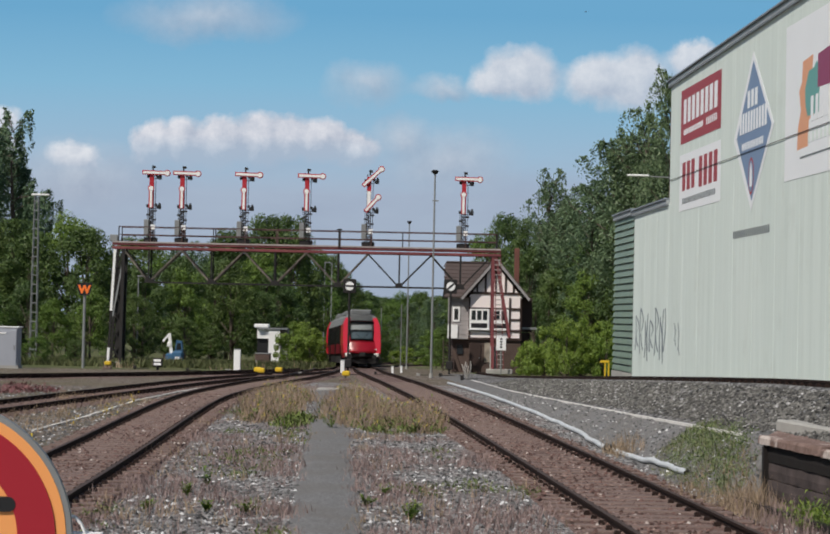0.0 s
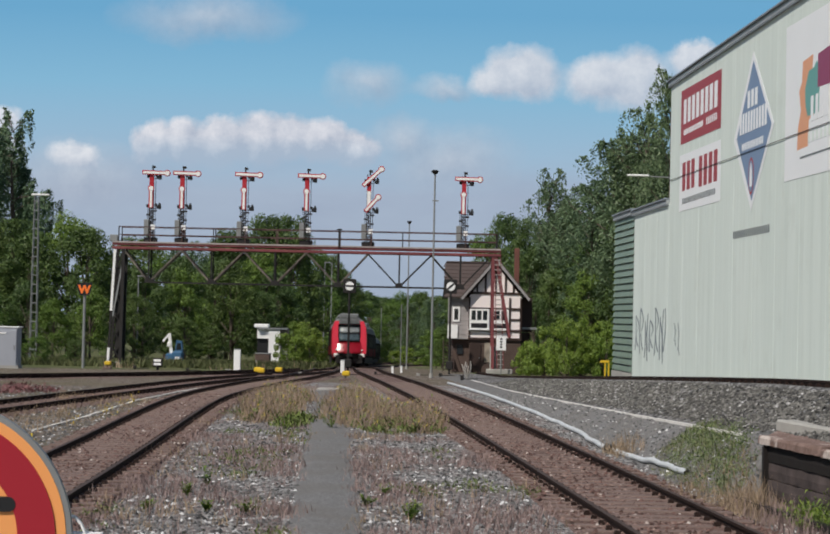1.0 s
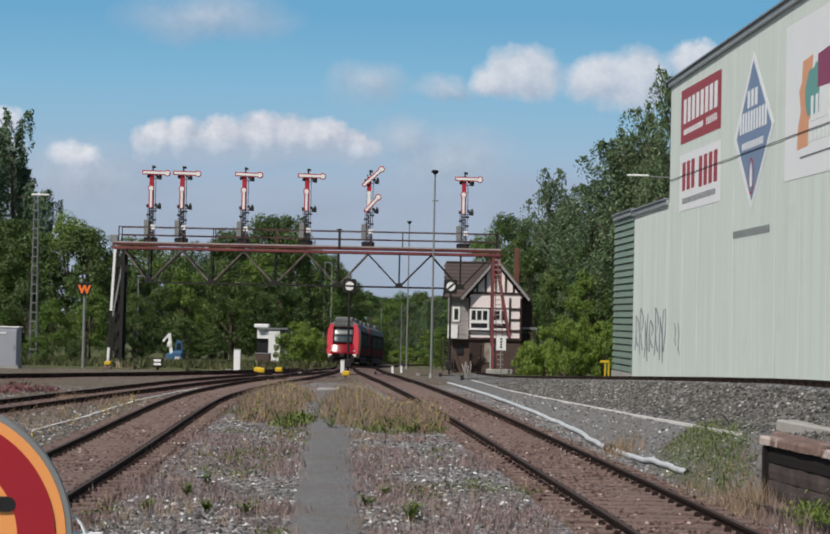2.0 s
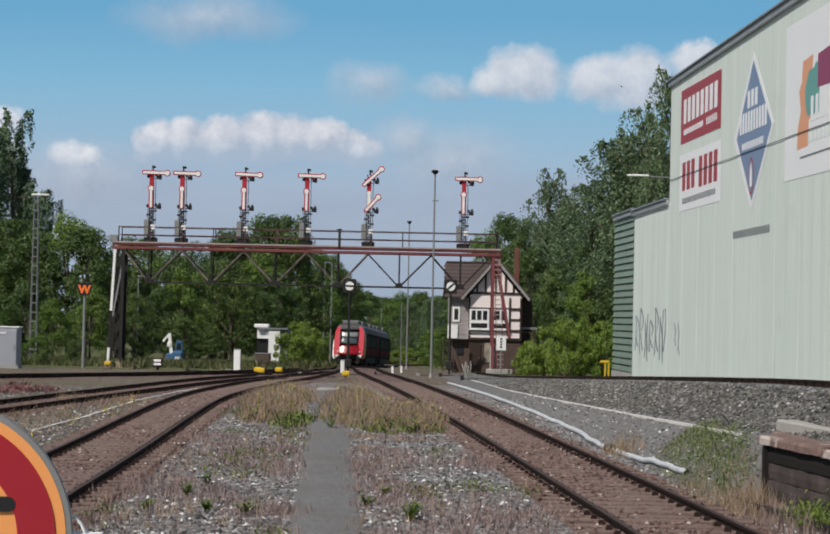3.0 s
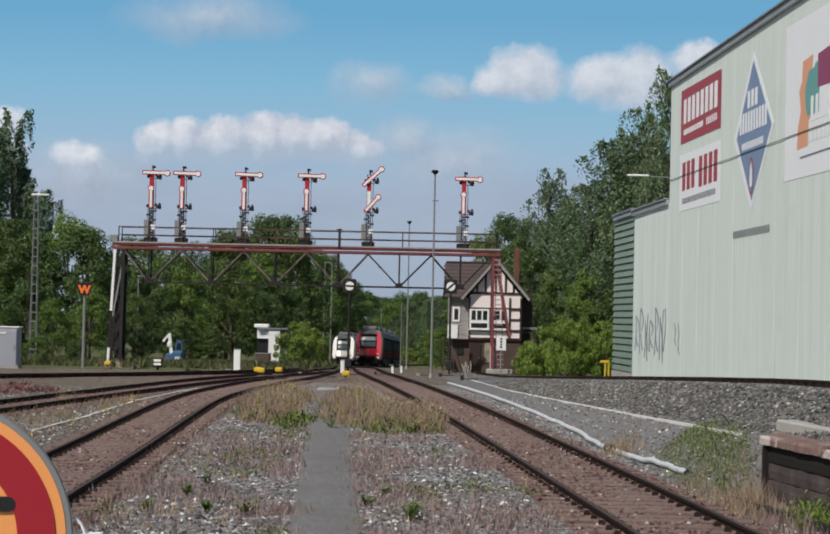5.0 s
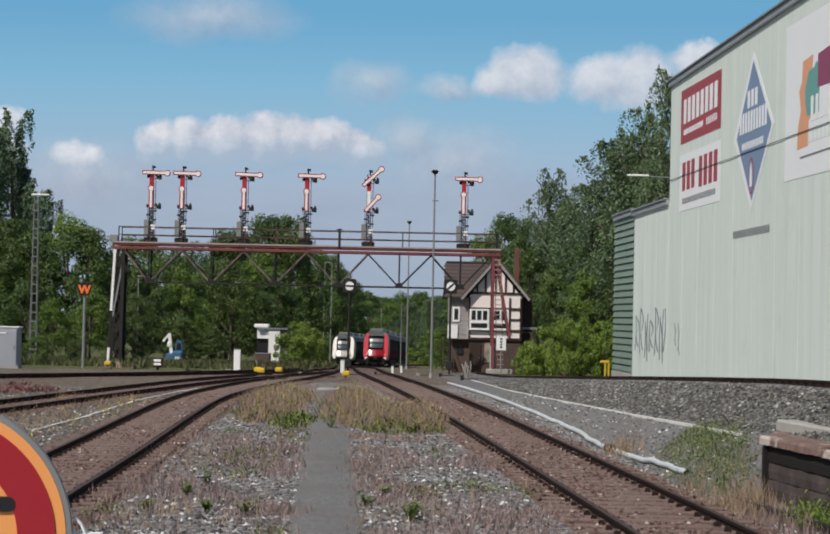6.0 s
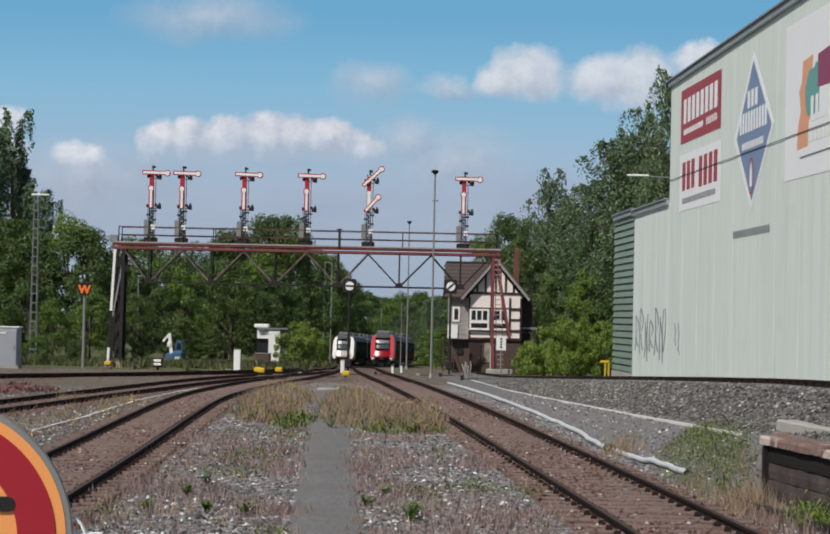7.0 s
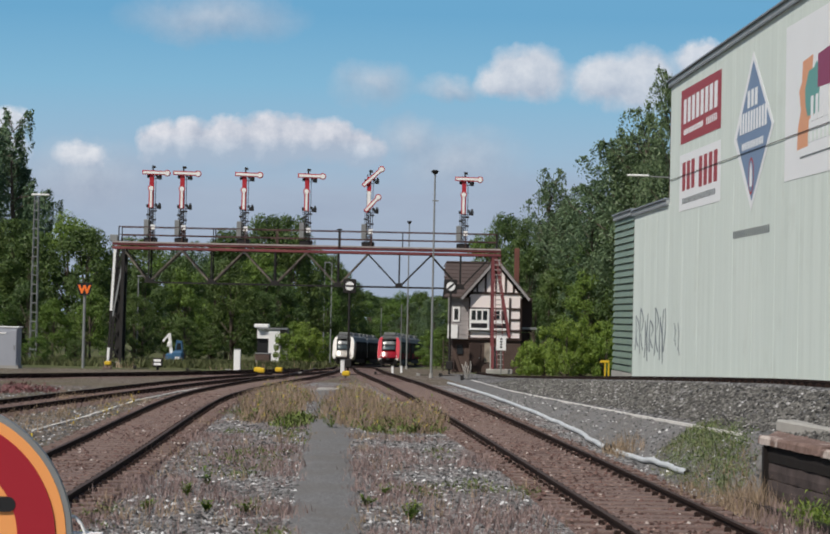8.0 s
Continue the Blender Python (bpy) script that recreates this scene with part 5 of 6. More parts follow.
        tube(bm, (0, 0, top - z + 0.1), (0, 0, top - z + 0.16), 0.21, 0.12, 12)
        part("lamp_head", bm, M_IRON, p, "flat round lamp head")
        bm = B()
        box(bm, 0.05, 0, top - z - 1.4, 0.3, 0.08, 0.06)
        part("bracket", bm, M_STEEL, p)
    elif head == "arm":
        bm = B()
        box(bm, 0.3, 0, top - z, 0.8, 0.22, 0.1, None, 0.03)
        part("lamp_head", bm, M_STEEL, p)
    return p


post("street_lamp", 0.92, 101, 9.85, 0.062, "tall slim grey yard lamp on a steel pole", "lamp", "mushroom")
post("street_lamp", -0.52, 160, 10.1, 0.07, "tall slim grey yard lamp on a steel pole", "lamp", "mushroom")
post("street_lamp", -10.6, 235, 8.8, 0.075, "grey steel yard lamp pole beside the standing train", "lamp", "arm")
post("street_lamp", -10.4, 250, 9.2, 0.075, "grey steel yard lamp pole beside the standing train", "lamp", None)
post("street_lamp", -5.4, 330, 4.1, 0.08, "small grey yard lamp near the far tracks", "lamp", "mushroom")
post("street_lamp", -1.25, 200, 3.8, 0.06, "plain grey steel pole near the far tracks", "pole", None)
post("street_lamp", -20.76, 150, 5.2, 0.07, "thin grey-green lamp pole before the trees", "lamp", "arm")
post("street_lamp", 17.6, 130, 10.9, 0.05, "pale street lamp reaching over the hall's roof", "lamp", None)


def lamp_arm():
    p = thing("street_lamp", 15.2, 118, ground_z(15.2, 118), "pale street lamp reaching out behind the hall", "lamp", "posts in the yard")
    z = 11.1 - p.location.z
    bm = B()
    tube(bm, (0, 0, 0), (0, 0, z), 0.06, 0.05)
    part("pole", bm, M_STEEL, p)
    bm = B()
    tube(bm, (0, 0, z), (-2.3, 0, z + 0.1), 0.04, 0.035)
    part("arm", bm, M_STEEL, p)
    bm = B()
    box(bm, -2.1, 0, z + 0.1, 1.3, 0.25, 0.12, None, 0.04)
    part("lamp_head", bm, M_WHITE, p)


lamp_arm()


def lattice_mast(x, y, top):
    z = ground_z(x, y)
    p = thing("lattice_mast", x, y, z, "pale grey steel lattice lamp mast before the trees", "lamp mast")
    h = top - z
    for s in (-1, 1):
        for d in (-0.2, 0.2):
            bm = B()
            beam(bm, (s * 0.23, d, 0), (s * 0.13, d * 0.5, h), 0.06, 0.06)
            part("corner_leg", bm, M_STEEL, p)
    n = 18
    for i in range(n):
        q = i / n
        w = 0.23 - 0.1 * q
        for d in (-0.2, 0.2):
            bm = B()
            box(bm, 0, d * (1 - 0.5 * q), h * q + 0.3, w * 2, 0.05, 0.06)
            part("rung", bm, M_STEEL, p)
    bm = B()
    box(bm, 0.25, 0, h + 0.1, 1.2, 0.3, 0.14, None, 0.04)
    part("lamp_head", bm, M_WHITE, p)


lattice_mast(-25.7, 135, 10.2)


def w_board():
    x, y = -18.5, 112
    z = ground_z(x, y)
    p = thing("w_board", x, y, z, "orange letter board on a black plate on a grey post", "railway sign")
    h = 4.0 - z
    bm = B()
    tube(bm, (0, 0, -0.1), (0, 0, h), 0.085, 0.075)
    part("post", bm, M_STEEL, p)
    bm = B()
    plate(bm, [(-0.42, h - 0.15), (-0.28, h - 0.62), (0.28, h - 0.62), (0.42, h - 0.15), (0.42, h + 0.08), (-0.42, h + 0.08)], -0.12, -0.09)
    part("backplate", bm, M_BLACK, p)
    k = Nodes("orange_letter_enamel")
    m_or = k.finish((0.95, 0.2, 0.03, 1), 0.5)
    cu = bpy.data.curves.new("letter", "FONT")
    cu.body, cu.size, cu.align_x, cu.extrude, cu.offset = "W", 0.62, "CENTER", 0.008, 0.03
    ob = new("letter", cu)
    me = bpy.data.meshes.new_from_object(ob.evaluated_get(bpy.context.evaluated_depsgraph_get()))
    bpy.data.objects.remove(ob)
    me.materials.append(m_or)
    ob = new("letter", me)
    ob.parent = p
    ob.matrix_basis = pose(0, -0.135, h - 0.5, 90, 0, 0)
    ob["label"] = "orange letter W"


w_board()


def shunt_signal(x, y, top, turn, label):
    z = ground_z(x, y)
    p = thing("shunting_signal", x, y, z, label, "railway signal", "round shunting signals")
    h = top - z
    bm = B()
    tube(bm, (0, 0, -0.1), (0, 0, h - 0.7), 0.07, 0.06)
    part("post", bm, M_IRON, p)
    bm = B()
    box(bm, 0, 0.06, h - 0.35, 0.76, 0.2, 0.84, None, 0.03)
    part("lantern_box", bm, M_IRON, p)
    bm = B()
    disc(bm, 0, -0.06, h - 0.35, 0.26, 0.03, 28)
    d = part("disc", bm, M_WHITE, p, "white round signal face")
    bm = B()
    box(bm, 0, -0.085, 0, 0.5, 0.012, 0.11)
    q = part("bar", bm, M_BLACK, d, "black bar")
    q.matrix_basis = pose(0, 0, h - 0.35, 0, turn, 0)
    bm = B()
    box(bm, 0, -0.02, 0.55, 0.4, 0.3, 0.5, None, 0.03)
    part("drive_box", bm, M_IRON, p)


shunt_signal(-3.84, 118, 4.65, 0, "white disc shunting signal with a level black bar")
shunt_signal(2.14, 118, 4.75, -42, "white disc shunting signal with a slanting black bar")


def simple_box(name, x, y, w, d, h, m, label, category, lid=None, z=None, group=""):
    z = ground_z(x, y) if z is None else z
    p = thing(name, x, y, z, label, category, group)
    bm = B()
    box(bm, 0, 0, h / 2, w, d, h, None, min(w, d, h) * 0.06)
    part("body", bm, m, p)
    bm = B()
    box(bm, 0, 0, h + 0.02, w * 1.06, d * 1.06, 0.06, None, 0.015)
    part("lid", bm, lid or m, p)
    return p


def cabinet():
    m = worn("blue_grey_cabinet_paint", (0.36, 0.38, 0.43, 1), 0.8, 6, 0.8, 0.5)
    # the lid's white stands for sunlight on the cabinet's top
    p = simple_box("equipment_cabinet", -21.75, 105, 2.1, 1.0, 2.15, m, "blue-grey metal equipment cabinet with lid whitened for sunlight", "cabinet", M_WHITE)
    for dx in (-0.5, 0.5):
        bm = B()
        box(bm, dx, -0.52, 1.05, 0.96, 0.03, 1.9, None, 0.01)
        d = part("door", bm, m, p)
        bm = B()
        box(bm, dx + 0.36, -0.55, 1.1, 0.04, 0.04, 0.2)
        part("handle", bm, M_STEEL, d)
    bm = B()
    box(bm, 0.1, -0.55, 1.85, 0.7, 0.03, 0.06)
    part("nameplate", bm, M_WHITE, p)
    bm = B()
    box(bm, 0, 0, 0.06, 2.2, 1.1, 0.2)
    part("plinth", bm, M_CONCRETE, p)


cabinet()


def dwarf_signal():
    z = ground_z(-14.05, 110)
    p = thing("point_indicator", -14.05, 110, z, "low black and white lantern point indicator", "railway signal")
    bm = B()
    box(bm, 0, 0, 0.42, 0.5, 0.4, 0.5, None, 0.06)
    part("lantern", bm, M_IRON, p)
    for zz in (0.34, 0.54):
        bm = B()
        box(bm, 0, -0.21, zz, 0.4, 0.02, 0.13)
        part("white_face", bm, M_WHITE, p)
    bm = B()
    tube(bm, (0, 0, 0), (0, 0, 0.25), 0.08)
    part("spindle", bm, M_IRON, p)


dwarf_signal()


def white_post(x, y, w, h, label):
    z = ground_z(x, y)
    p = thing("marker_post", x, y, z, label, "post", "white marker posts")
    bm = B()
    box(bm, 0, 0, h / 2, w, w * 0.8, h, None, 0.02)
    part("shaft", bm, M_WHITE, p)
    bm = B()
    box(bm, 0, 0, h + 0.02, w * 1.05, w * 0.85, 0.05)
    part("cap", bm, M_STEEL, p)


white_post(-10.12, 115, 0.38, 1.22, "short white-painted concrete marker post")
white_post(-3.95, 112, 0.22, 0.75, "short grey-white concrete marker post")
white_post(-9.0, 150, 0.3, 0.95, "short white-painted concrete marker post")
for x, y in ((-1.2, 118), (-0.7, 121), (-11.0, 140)):
    white_post(x, y, 0.14, 0.42, "tiny white marker stub beside the track")


def point_lever(x, y, w=0.42, label="yellow point lever weight beside the rails"):
    z = ground_z(x, y)
    p = thing("point_lever", x, y, z, label, "point lever", "yellow point levers")
    bm = B()
    box(bm, 0, 0, 0.05, 0.5, 0.4, 0.12, None, 0.02)
    part("base", bm, M_SLEEPER, p)
    bm = B()
    tube(bm, (0, 0, 0.1), (0.1, 0, 0.34), 0.03)
    part("lever", bm, M_IRON, p)
    bm = B()
    box(bm, 0.05, -0.02, 0.32, w * 0.85, 0.26, 0.23, None, 0.05)
    part("weight", bm, M_YELLOW, p, "yellow counterweight")


for x, y in ((-7.5, 96), (-7.15, 93.5), (-6.55, 97), (-3.05, 90), (-17.0, 111)):
    point_lever(x, y)


def rod_box(x, y, w, hgt, m, label):
    """A low cast cover over signal wires or point rods."""
    z = ground_z(x, y)
    p = thing("rod_cover", x, y, z, label, "trackside box", "low boxes between the far rails")
    bm = B()
    box(bm, 0, 0, hgt / 2, w, w * 1.3, hgt, None, min(w, hgt) * 0.15)
    part("body", bm, m, p)
    bm = B()
    box(bm, 0, 0, hgt + 0.015, w * 1.12, w * 1.42, 0.03)
    part("cover", bm, m, p)
    bm = B()
    tube(bm, (w * 0.4, 0, 0.06), (w * 0.4 + 0.7, 0.15, 0.06), 0.02, None, 6)
    part("rod", bm, M_IRON, p)


cover_rnd = random.Random(31)
for i, (x, y) in enumerate(((-6.2, 88), (-5.6, 99), (-4.4, 95), (-3.6, 104), (-2.0, 107), (0.3, 108), (1.5, 108), (2.4, 97), (-8.6, 101), (-9.8, 106), (-12.2, 108), (-15.6, 112), (-5.0, 109))):
    pale = i % 4 == 1
    rod_box(x, y, cover_rnd.uniform(0.12, 0.24), cover_rnd.uniform(0.1, 0.2), M_CONCRETE if pale else M_IRON, "small pale rod cover beside the rails" if pale else "small dark rod cover beside the rails")


def yellow_stand():
    x, y = 8.34, 86
    z = max(ground_z(x, y), 0.1)
    p = thing("yellow_stand", x, y, z + 0.12, "yellow painted steel buffer stand beside the bank", "stand")
    for dx in (-0.12, 0.14):
        bm = B()
        box(bm, dx * 0.6, 0, 0.2, 0.06, 0.08, 0.66)
        part("leg", bm, M_YELLOW, p)
    bm = B()
    box(bm, -0.08, 0, 0.56, 0.4, 0.12, 0.11, None, 0.02)
    part("head", bm, M_YELLOW, p)


yellow_stand()


def info_sign():
    x, y = 5.43, 123.6
    z = ground_z(x, y)
    p = thing("track_sign", x, y, z, "white rectangular sign with dark marks on a post", "sign")
    bm = B()
    tube(bm, (0, 0, 0), (0, 0, 2.2), 0.05)
    part("post", bm, M_STEEL, p)
    bm = B()
    box(bm, 0, -0.07, 1.95, 0.6, 0.03, 0.9, None, 0.008)
    q = part("plate", bm, M_WHITE, p)
    for i in range(4):
        bm = B()
        box(bm, 0, -0.09, 1.7 + 0.17 * i, 0.14, 0.012, 0.1)
        part("mark", bm, M_BLACK, q)


info_sign()


def sheds():
    x, y = -10.75, 150
    z = ground_z(x, y)
    p = thing("white_shed", x, y, z, "small white flat-roofed building by the trees", "shed")
    bm = B()
    box(bm, 0.25, 1.5, 1.35, 0.85, 2, 2.9)
    part("wall", bm, M_WHITE, p)
    bm = B()
    box(bm, -0.6, 1.7, 2.45, 0.9, 2, 0.7)
    part("upper_wall", bm, M_WHITE, p)
    # solid black block in place of the deep shade on the left
    bm = B()
    box(bm, -0.6, 1.8, 1.0, 0.9, 1.8, 2.2)
    part("dark_entry", bm, M_BLACK, p)
    bm = B()
    box(bm, 0.1, 1.6, 2.86, 2.3, 2.4, 0.1)
    part("flat_roof", bm, M_STEEL, p)
    bm = B()
    box(bm, -0.75, 1.4, 3.05, 1.1, 1.2, 0.28, None, 0.05)
    part("roof_hood", bm, M_WHITE, p)
    # right side of the white shed, greyed for shade
    bm = B()
    box(bm, 0.95, 1.8, 1.4, 0.55, 1.8, 2.8)
    part("side_wall", bm, M_CLAD, p)
    x, y = -10.9, 145
    p = simple_box("brick_hut", x, y, 1.1, 1.0, 0.95, M_BRICK, "low brick hut with a grey lid", "hut", M_STEEL)
    # notice board on two legs
    x, y = -9.35, 160
    z = ground_z(x, y)
    p = thing("notice_board", x, y, z, "grey notice board on two thin legs", "sign")
    bm = B()
    box(bm, 0, 0, 1.45, 1.9, 0.06, 0.62)
    part("board", bm, M_STEEL, p)
    for dx in (-0.9, 0.9):
        bm = B()
        box(bm, dx, 0, 0.6, 0.07, 0.07, 1.6)
        part("leg", bm, M_STEEL, p)
    # blue and white machine half hidden in the green
    x, y = -17.5, 146
    z = ground_z(x, y)
    blue = worn("blue_machine_paint", (0.05, 0.14, 0.26, 1), 0.7, 8, 1, 0.6)
    p = thing("small_machine", x, y, z, "blue and white track machine half hidden in bushes", "machine")
    bm = B()
    box(bm, 0.3, 0, 0.62, 0.8, 0.9, 0.8, None, 0.12)
    box(bm, -0.25, 0, 0.5, 0.6, 0.8, 0.7, None, 0.1)
    part("body", bm, blue, p)
    bm = B()
    plate(bm, [(0.1, 1.0), (0.68, 1.0), (0.6, 1.75), (0.2, 1.8)], -0.35, 0.35)
    cab = part("cab", bm, blue, p)
    bm = B()
    plate(bm, [(0.2, 1.12), (0.58, 1.12), (0.53, 1.6), (0.26, 1.62)], -0.36, -0.34)
    part("cab_window", bm, M_GLASS, cab)
    bm = B()
    beam(bm, (-0.15, -0.1, 0.8), (-0.35, -0.1, 2.3), 0.2, 0.22)
    beam(bm, (-0.35, -0.1, 2.25), (-0.8, -0.1, 1.7), 0.13, 0.14)
    box(bm, -0.3, -0.12, 1.5, 0.34, 0.26, 0.4, None, 0.06)
    part("boom", bm, M_WHITE, p)
    bm = B()
    box(bm, 0.3, -0.48, 0.4, 0.35, 0.06, 0.4, None, 0.02)
    part("panel", bm, M_WHITE, p)


sheds()

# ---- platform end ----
# Near-black for old timber and for the shadow below the coping
M_OLDWOOD = worn("dark_timber_and_shade", (0.016, 0.012, 0.011, 1), 0.4, 7, 1.0, 0.9, 0, 0.5, 0.7)


def coping_mat():
    k = Nodes("weathered_coping_slab")
    c = k.ramp(k.noise(5.0, 6.0, 0.7), [(0.3, (0.13, 0.085, 0.07, 1)), (0.7, (0.27, 0.19, 0.165, 1))])
    pale = k.ramp(k.noise(1.7, 6.0, 0.65), [(0.55, (0, 0, 0, 1)), (0.64, (1, 1, 1, 1))])
    c = k.mix(pale, c, (0.52, 0.46, 0.42, 1))
    k.bump(k.noise(22.0, 6.0, 0.7), 0.6, 0.02)
    return k.finish(c, 0.92, 0.0, 0.2)


M_SLABSTONE = coping_mat()


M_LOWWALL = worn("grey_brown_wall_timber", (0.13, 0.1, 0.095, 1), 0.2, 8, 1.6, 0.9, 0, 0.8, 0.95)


def platform():
    p = thing("loading_platform", 0, 0, 0, "old loading platform with stone coping over timber darkened for shade", "platform")
    near = Vector((6.35, 19.8))
    far = Vector((5.15, 29.8))
    d = (near - far).normalized()
    out = Vector((-d.y, d.x)) * -1
    if out.x > 0:
        out = -out
    L = (near - far).length
    zt = 0.86
    for i in range(7):
        a = far + d * (L * i / 7 + 0.012)
        b = far + d * (L * (i + 1) / 7 - 0.012)
        bm = B()
        ins = -out * 1.6
        pts = [a, b, b + ins, a + ins]
        # a worn slab: its long edge is broken up and sags here and there
        n = 12
        rings = []
        for k in range(n + 1):
            q = pts[0].lerp(pts[1], k / n)
            wear = 0.035 * abs(noise.noise((q.y * 3.1, i, 2))) + 0.02 * abs(noise.noise((q.y * 9.0, i, 5)))
            lift = 0.012 * math.sin(i * 2.1) + 0.015 * noise.noise((q.y * 2.0, i, 9))
            e0, e1 = q - out * wear * 1.6, q - out * (wear + 0.03)
            back = q + ins
            rings.append([bm.verts.new((v.x, v.y, z)) for v, z in ((back, zt - 0.125), (q - out * wear * 0.7, zt - 0.125 + wear * 0.6), (e0, zt - 0.03 - wear * 0.3), (e1, zt + lift), (back, zt + lift * 0.3))])
        for r0, r1 in zip(rings[:-1], rings[1:]):
            for k in range(5):
                bm.faces.new((r0[k], r0[(k + 1) % 5], r1[(k + 1) % 5], r1[k]))
        bm.faces.new(rings[0])
        bm.faces.new(rings[-1][::-1])
        bmesh.ops.recalc_face_normals(bm, faces=bm.faces)
        part("coping_slab", bm, M_SLABSTONE, p)
    # timber wall boards below the coping
    for j in range(4):
        bm = B()
        zc = zt - 0.25 - j * 0.25
        a = far - out * (0.14 + 0.02 * (j % 2)) + d * 0.1
        b = near - out * (0.14 + 0.02 * (j % 2))
        # a rough-hewn baulk, ragged along its edges
        prev = None
        for k in range(41):
            q = a.lerp(b, k / 40)
            w0 = 0.06 + 0.02 * noise.noise((q.y * 2.3, j, 1))
            u0, u1 = 0.118 + 0.022 * noise.noise((q.y * 3.7, j, 4)), 0.118 + 0.022 * noise.noise((q.y * 3.1, j, 8))
            row = [bm.verts.new((v.x, v.y, z)) for v, z in ((q + out * w0, zc - u0), (q + out * (w0 + 0.012), zc), (q + out * w0, zc + u1), (q - out * 0.06, zc + u1), (q - out * 0.06, zc - u0))]
            if prev:
                for e in range(5):
                    bm.faces.new((prev[e], prev[(e + 1) % 5], row[(e + 1) % 5], row[e]))
            else:
                bm.faces.new(row)
            prev = row
        bm.faces.new(prev[::-1])
        bmesh.ops.recalc_face_normals(bm, faces=bm.faces)
        # top baulk is coloured black for the coping's shadow
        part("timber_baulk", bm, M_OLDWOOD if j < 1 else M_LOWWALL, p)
    for i in (0, 2, 4):
        bm = B()
        q = far + d * (0.25 + i * 2.2) - out * 0.06
        box(bm, q.x, q.y, zt - 0.65, 0.08, 0.14, 0.98)
        part("timber_post", bm, M_OLDWOOD, p)
    bm = B()
    beam(bm, (4.8, 29.3, -0.06), (5.45, 24.6, -0.08), 0.12, 0.08)
    part("foot_plank", bm, M_OLDWOOD, p)
    # far end
    e = Vector((6.3, 33.4))
    bm = B()
    pts = [far - out * 0.12 + d * 0.05, e, Vector((8.2, 33.2)), Vector((8.2, 20.0)), near - out * 0.3]
    vs = [bm.verts.new((q.x, q.y, zt - 0.02)) for q in pts]
    lo = [bm.verts.new((q.x, q.y, -0.4)) for q in pts]
    bm.faces.new(vs)
    for j in range(5):
        bm.faces.new((vs[j], lo[j], lo[(j + 1) % 5], vs[(j + 1) % 5]))
    bmesh.ops.recalc_face_normals(bm, faces=bm.faces)
    part("fill", bm, M_SLABSTONE, p)
    bm = B()
    box(bm, 6.6, 29.0, zt + 0.06, 1.1, 5.2, 0.2, pose(0, 0, 0, 0, 0, 7), 0.03)
    part("upper_slab", bm, M_CONCRETE, p, "pale raised concrete slab")


platform()

# ---- round stop sign close by ----
def stop_sign():
    x, y, zc, R = -1.04, 4.4, 2.0, 0.299
    z = ground_z(x, y)
    p = thing("round_stop_sign", x, y, z, "round orange stop sign with red ring and black bar", "sign")
    h = zc - z
    for r, yy, m, nm in ((R, 0.0, M_STEEL, "rim"), (R - 0.012, -0.006, M_ORANGE, "orange_face")):
        bm = B()
        disc(bm, 0, yy, h, r, 0.012 if nm != "rim" else 0.02, 96)
        part(nm, bm, m, p)
    bm = B()
    n = 96
    ro, ri = R - 0.035, R - 0.118
    a = [(math.cos(t), math.sin(t)) for t in np.linspace(0, 2 * math.pi, n + 1)[:-1]]
    va = [[bm.verts.new((c * r, yy, h + s * r)) for c, s in a] for r, yy in ((ro, -0.016), (ri, -0.016), (ri, -0.01), (ro, -0.01))]
    for k in range(4):
        for i in range(n):
            bm.faces.new((va[k][i], va[k][(i + 1) % n], va[(k + 1) % 4][(i + 1) % n], va[(k + 1) % 4][i]))
    bmesh.ops.recalc_face_normals(bm, faces=bm.faces)
    part("red_ring", bm, M_SIGNRED, p)
    bm = B()
    w, hh = 0.176, 0.0165
    pts = [(w - hh + hh * math.cos(t), hh * math.sin(t)) for t in np.linspace(-math.pi / 2, math.pi / 2, 10)] + [(-w + hh + hh * math.cos(t), hh * math.sin(t)) for t in np.linspace(math.pi / 2, 3 * math.pi / 2, 10)]
    plate(bm, [(u, v + h + 0.073) for u, v in pts], -0.011, -0.017)
    part("black_bar", bm, M_BLACK, p)
    bm = B()
    tube(bm, (0, 0.05, 0), (0, 0.05, h + 0.2), 0.03)
    part("post", bm, M_STEEL, p)
    # white strap and bracket behind the rim
    bm = B()
    pts = [(0.285, h + 0.05), (0.302, h + 0.045), (0.316, h + 0.03), (0.326, h + 0.008), (0.334, h - 0.02), (0.338, h - 0.06)]
    for q, r in zip(pts[:-1], pts[1:]):
        beam(bm, (q[0], 0.014, q[1]), (r[0], 0.014, r[1]), 0.012, 0.005)
    part("strap", bm, M_WHITE, p, "loose white plastic strap")
    bm = B()
    box(bm, 0.325, 0.035, h - 0.025, 0.06, 0.02, 0.05, None, 0.004)
    box(bm, 0.325, 0.03, h + 0.006, 0.07, 0.03, 0.008)
    part("bracket", bm, M_WHITE, p, "white clamp bracket")
    bm = B()
    box(bm, 0.16, 0.035, h - 0.04, 0.34, 0.014, 0.04)
    part("cross_arm", bm, M_STEEL, p)


stop_sign()


def dead_shrub():
    x, y = 2.72, 100
    p = thing("dead_shrub", x, y, ground_z(x, y), "pale dried-up shrub beside the track", "shrub")
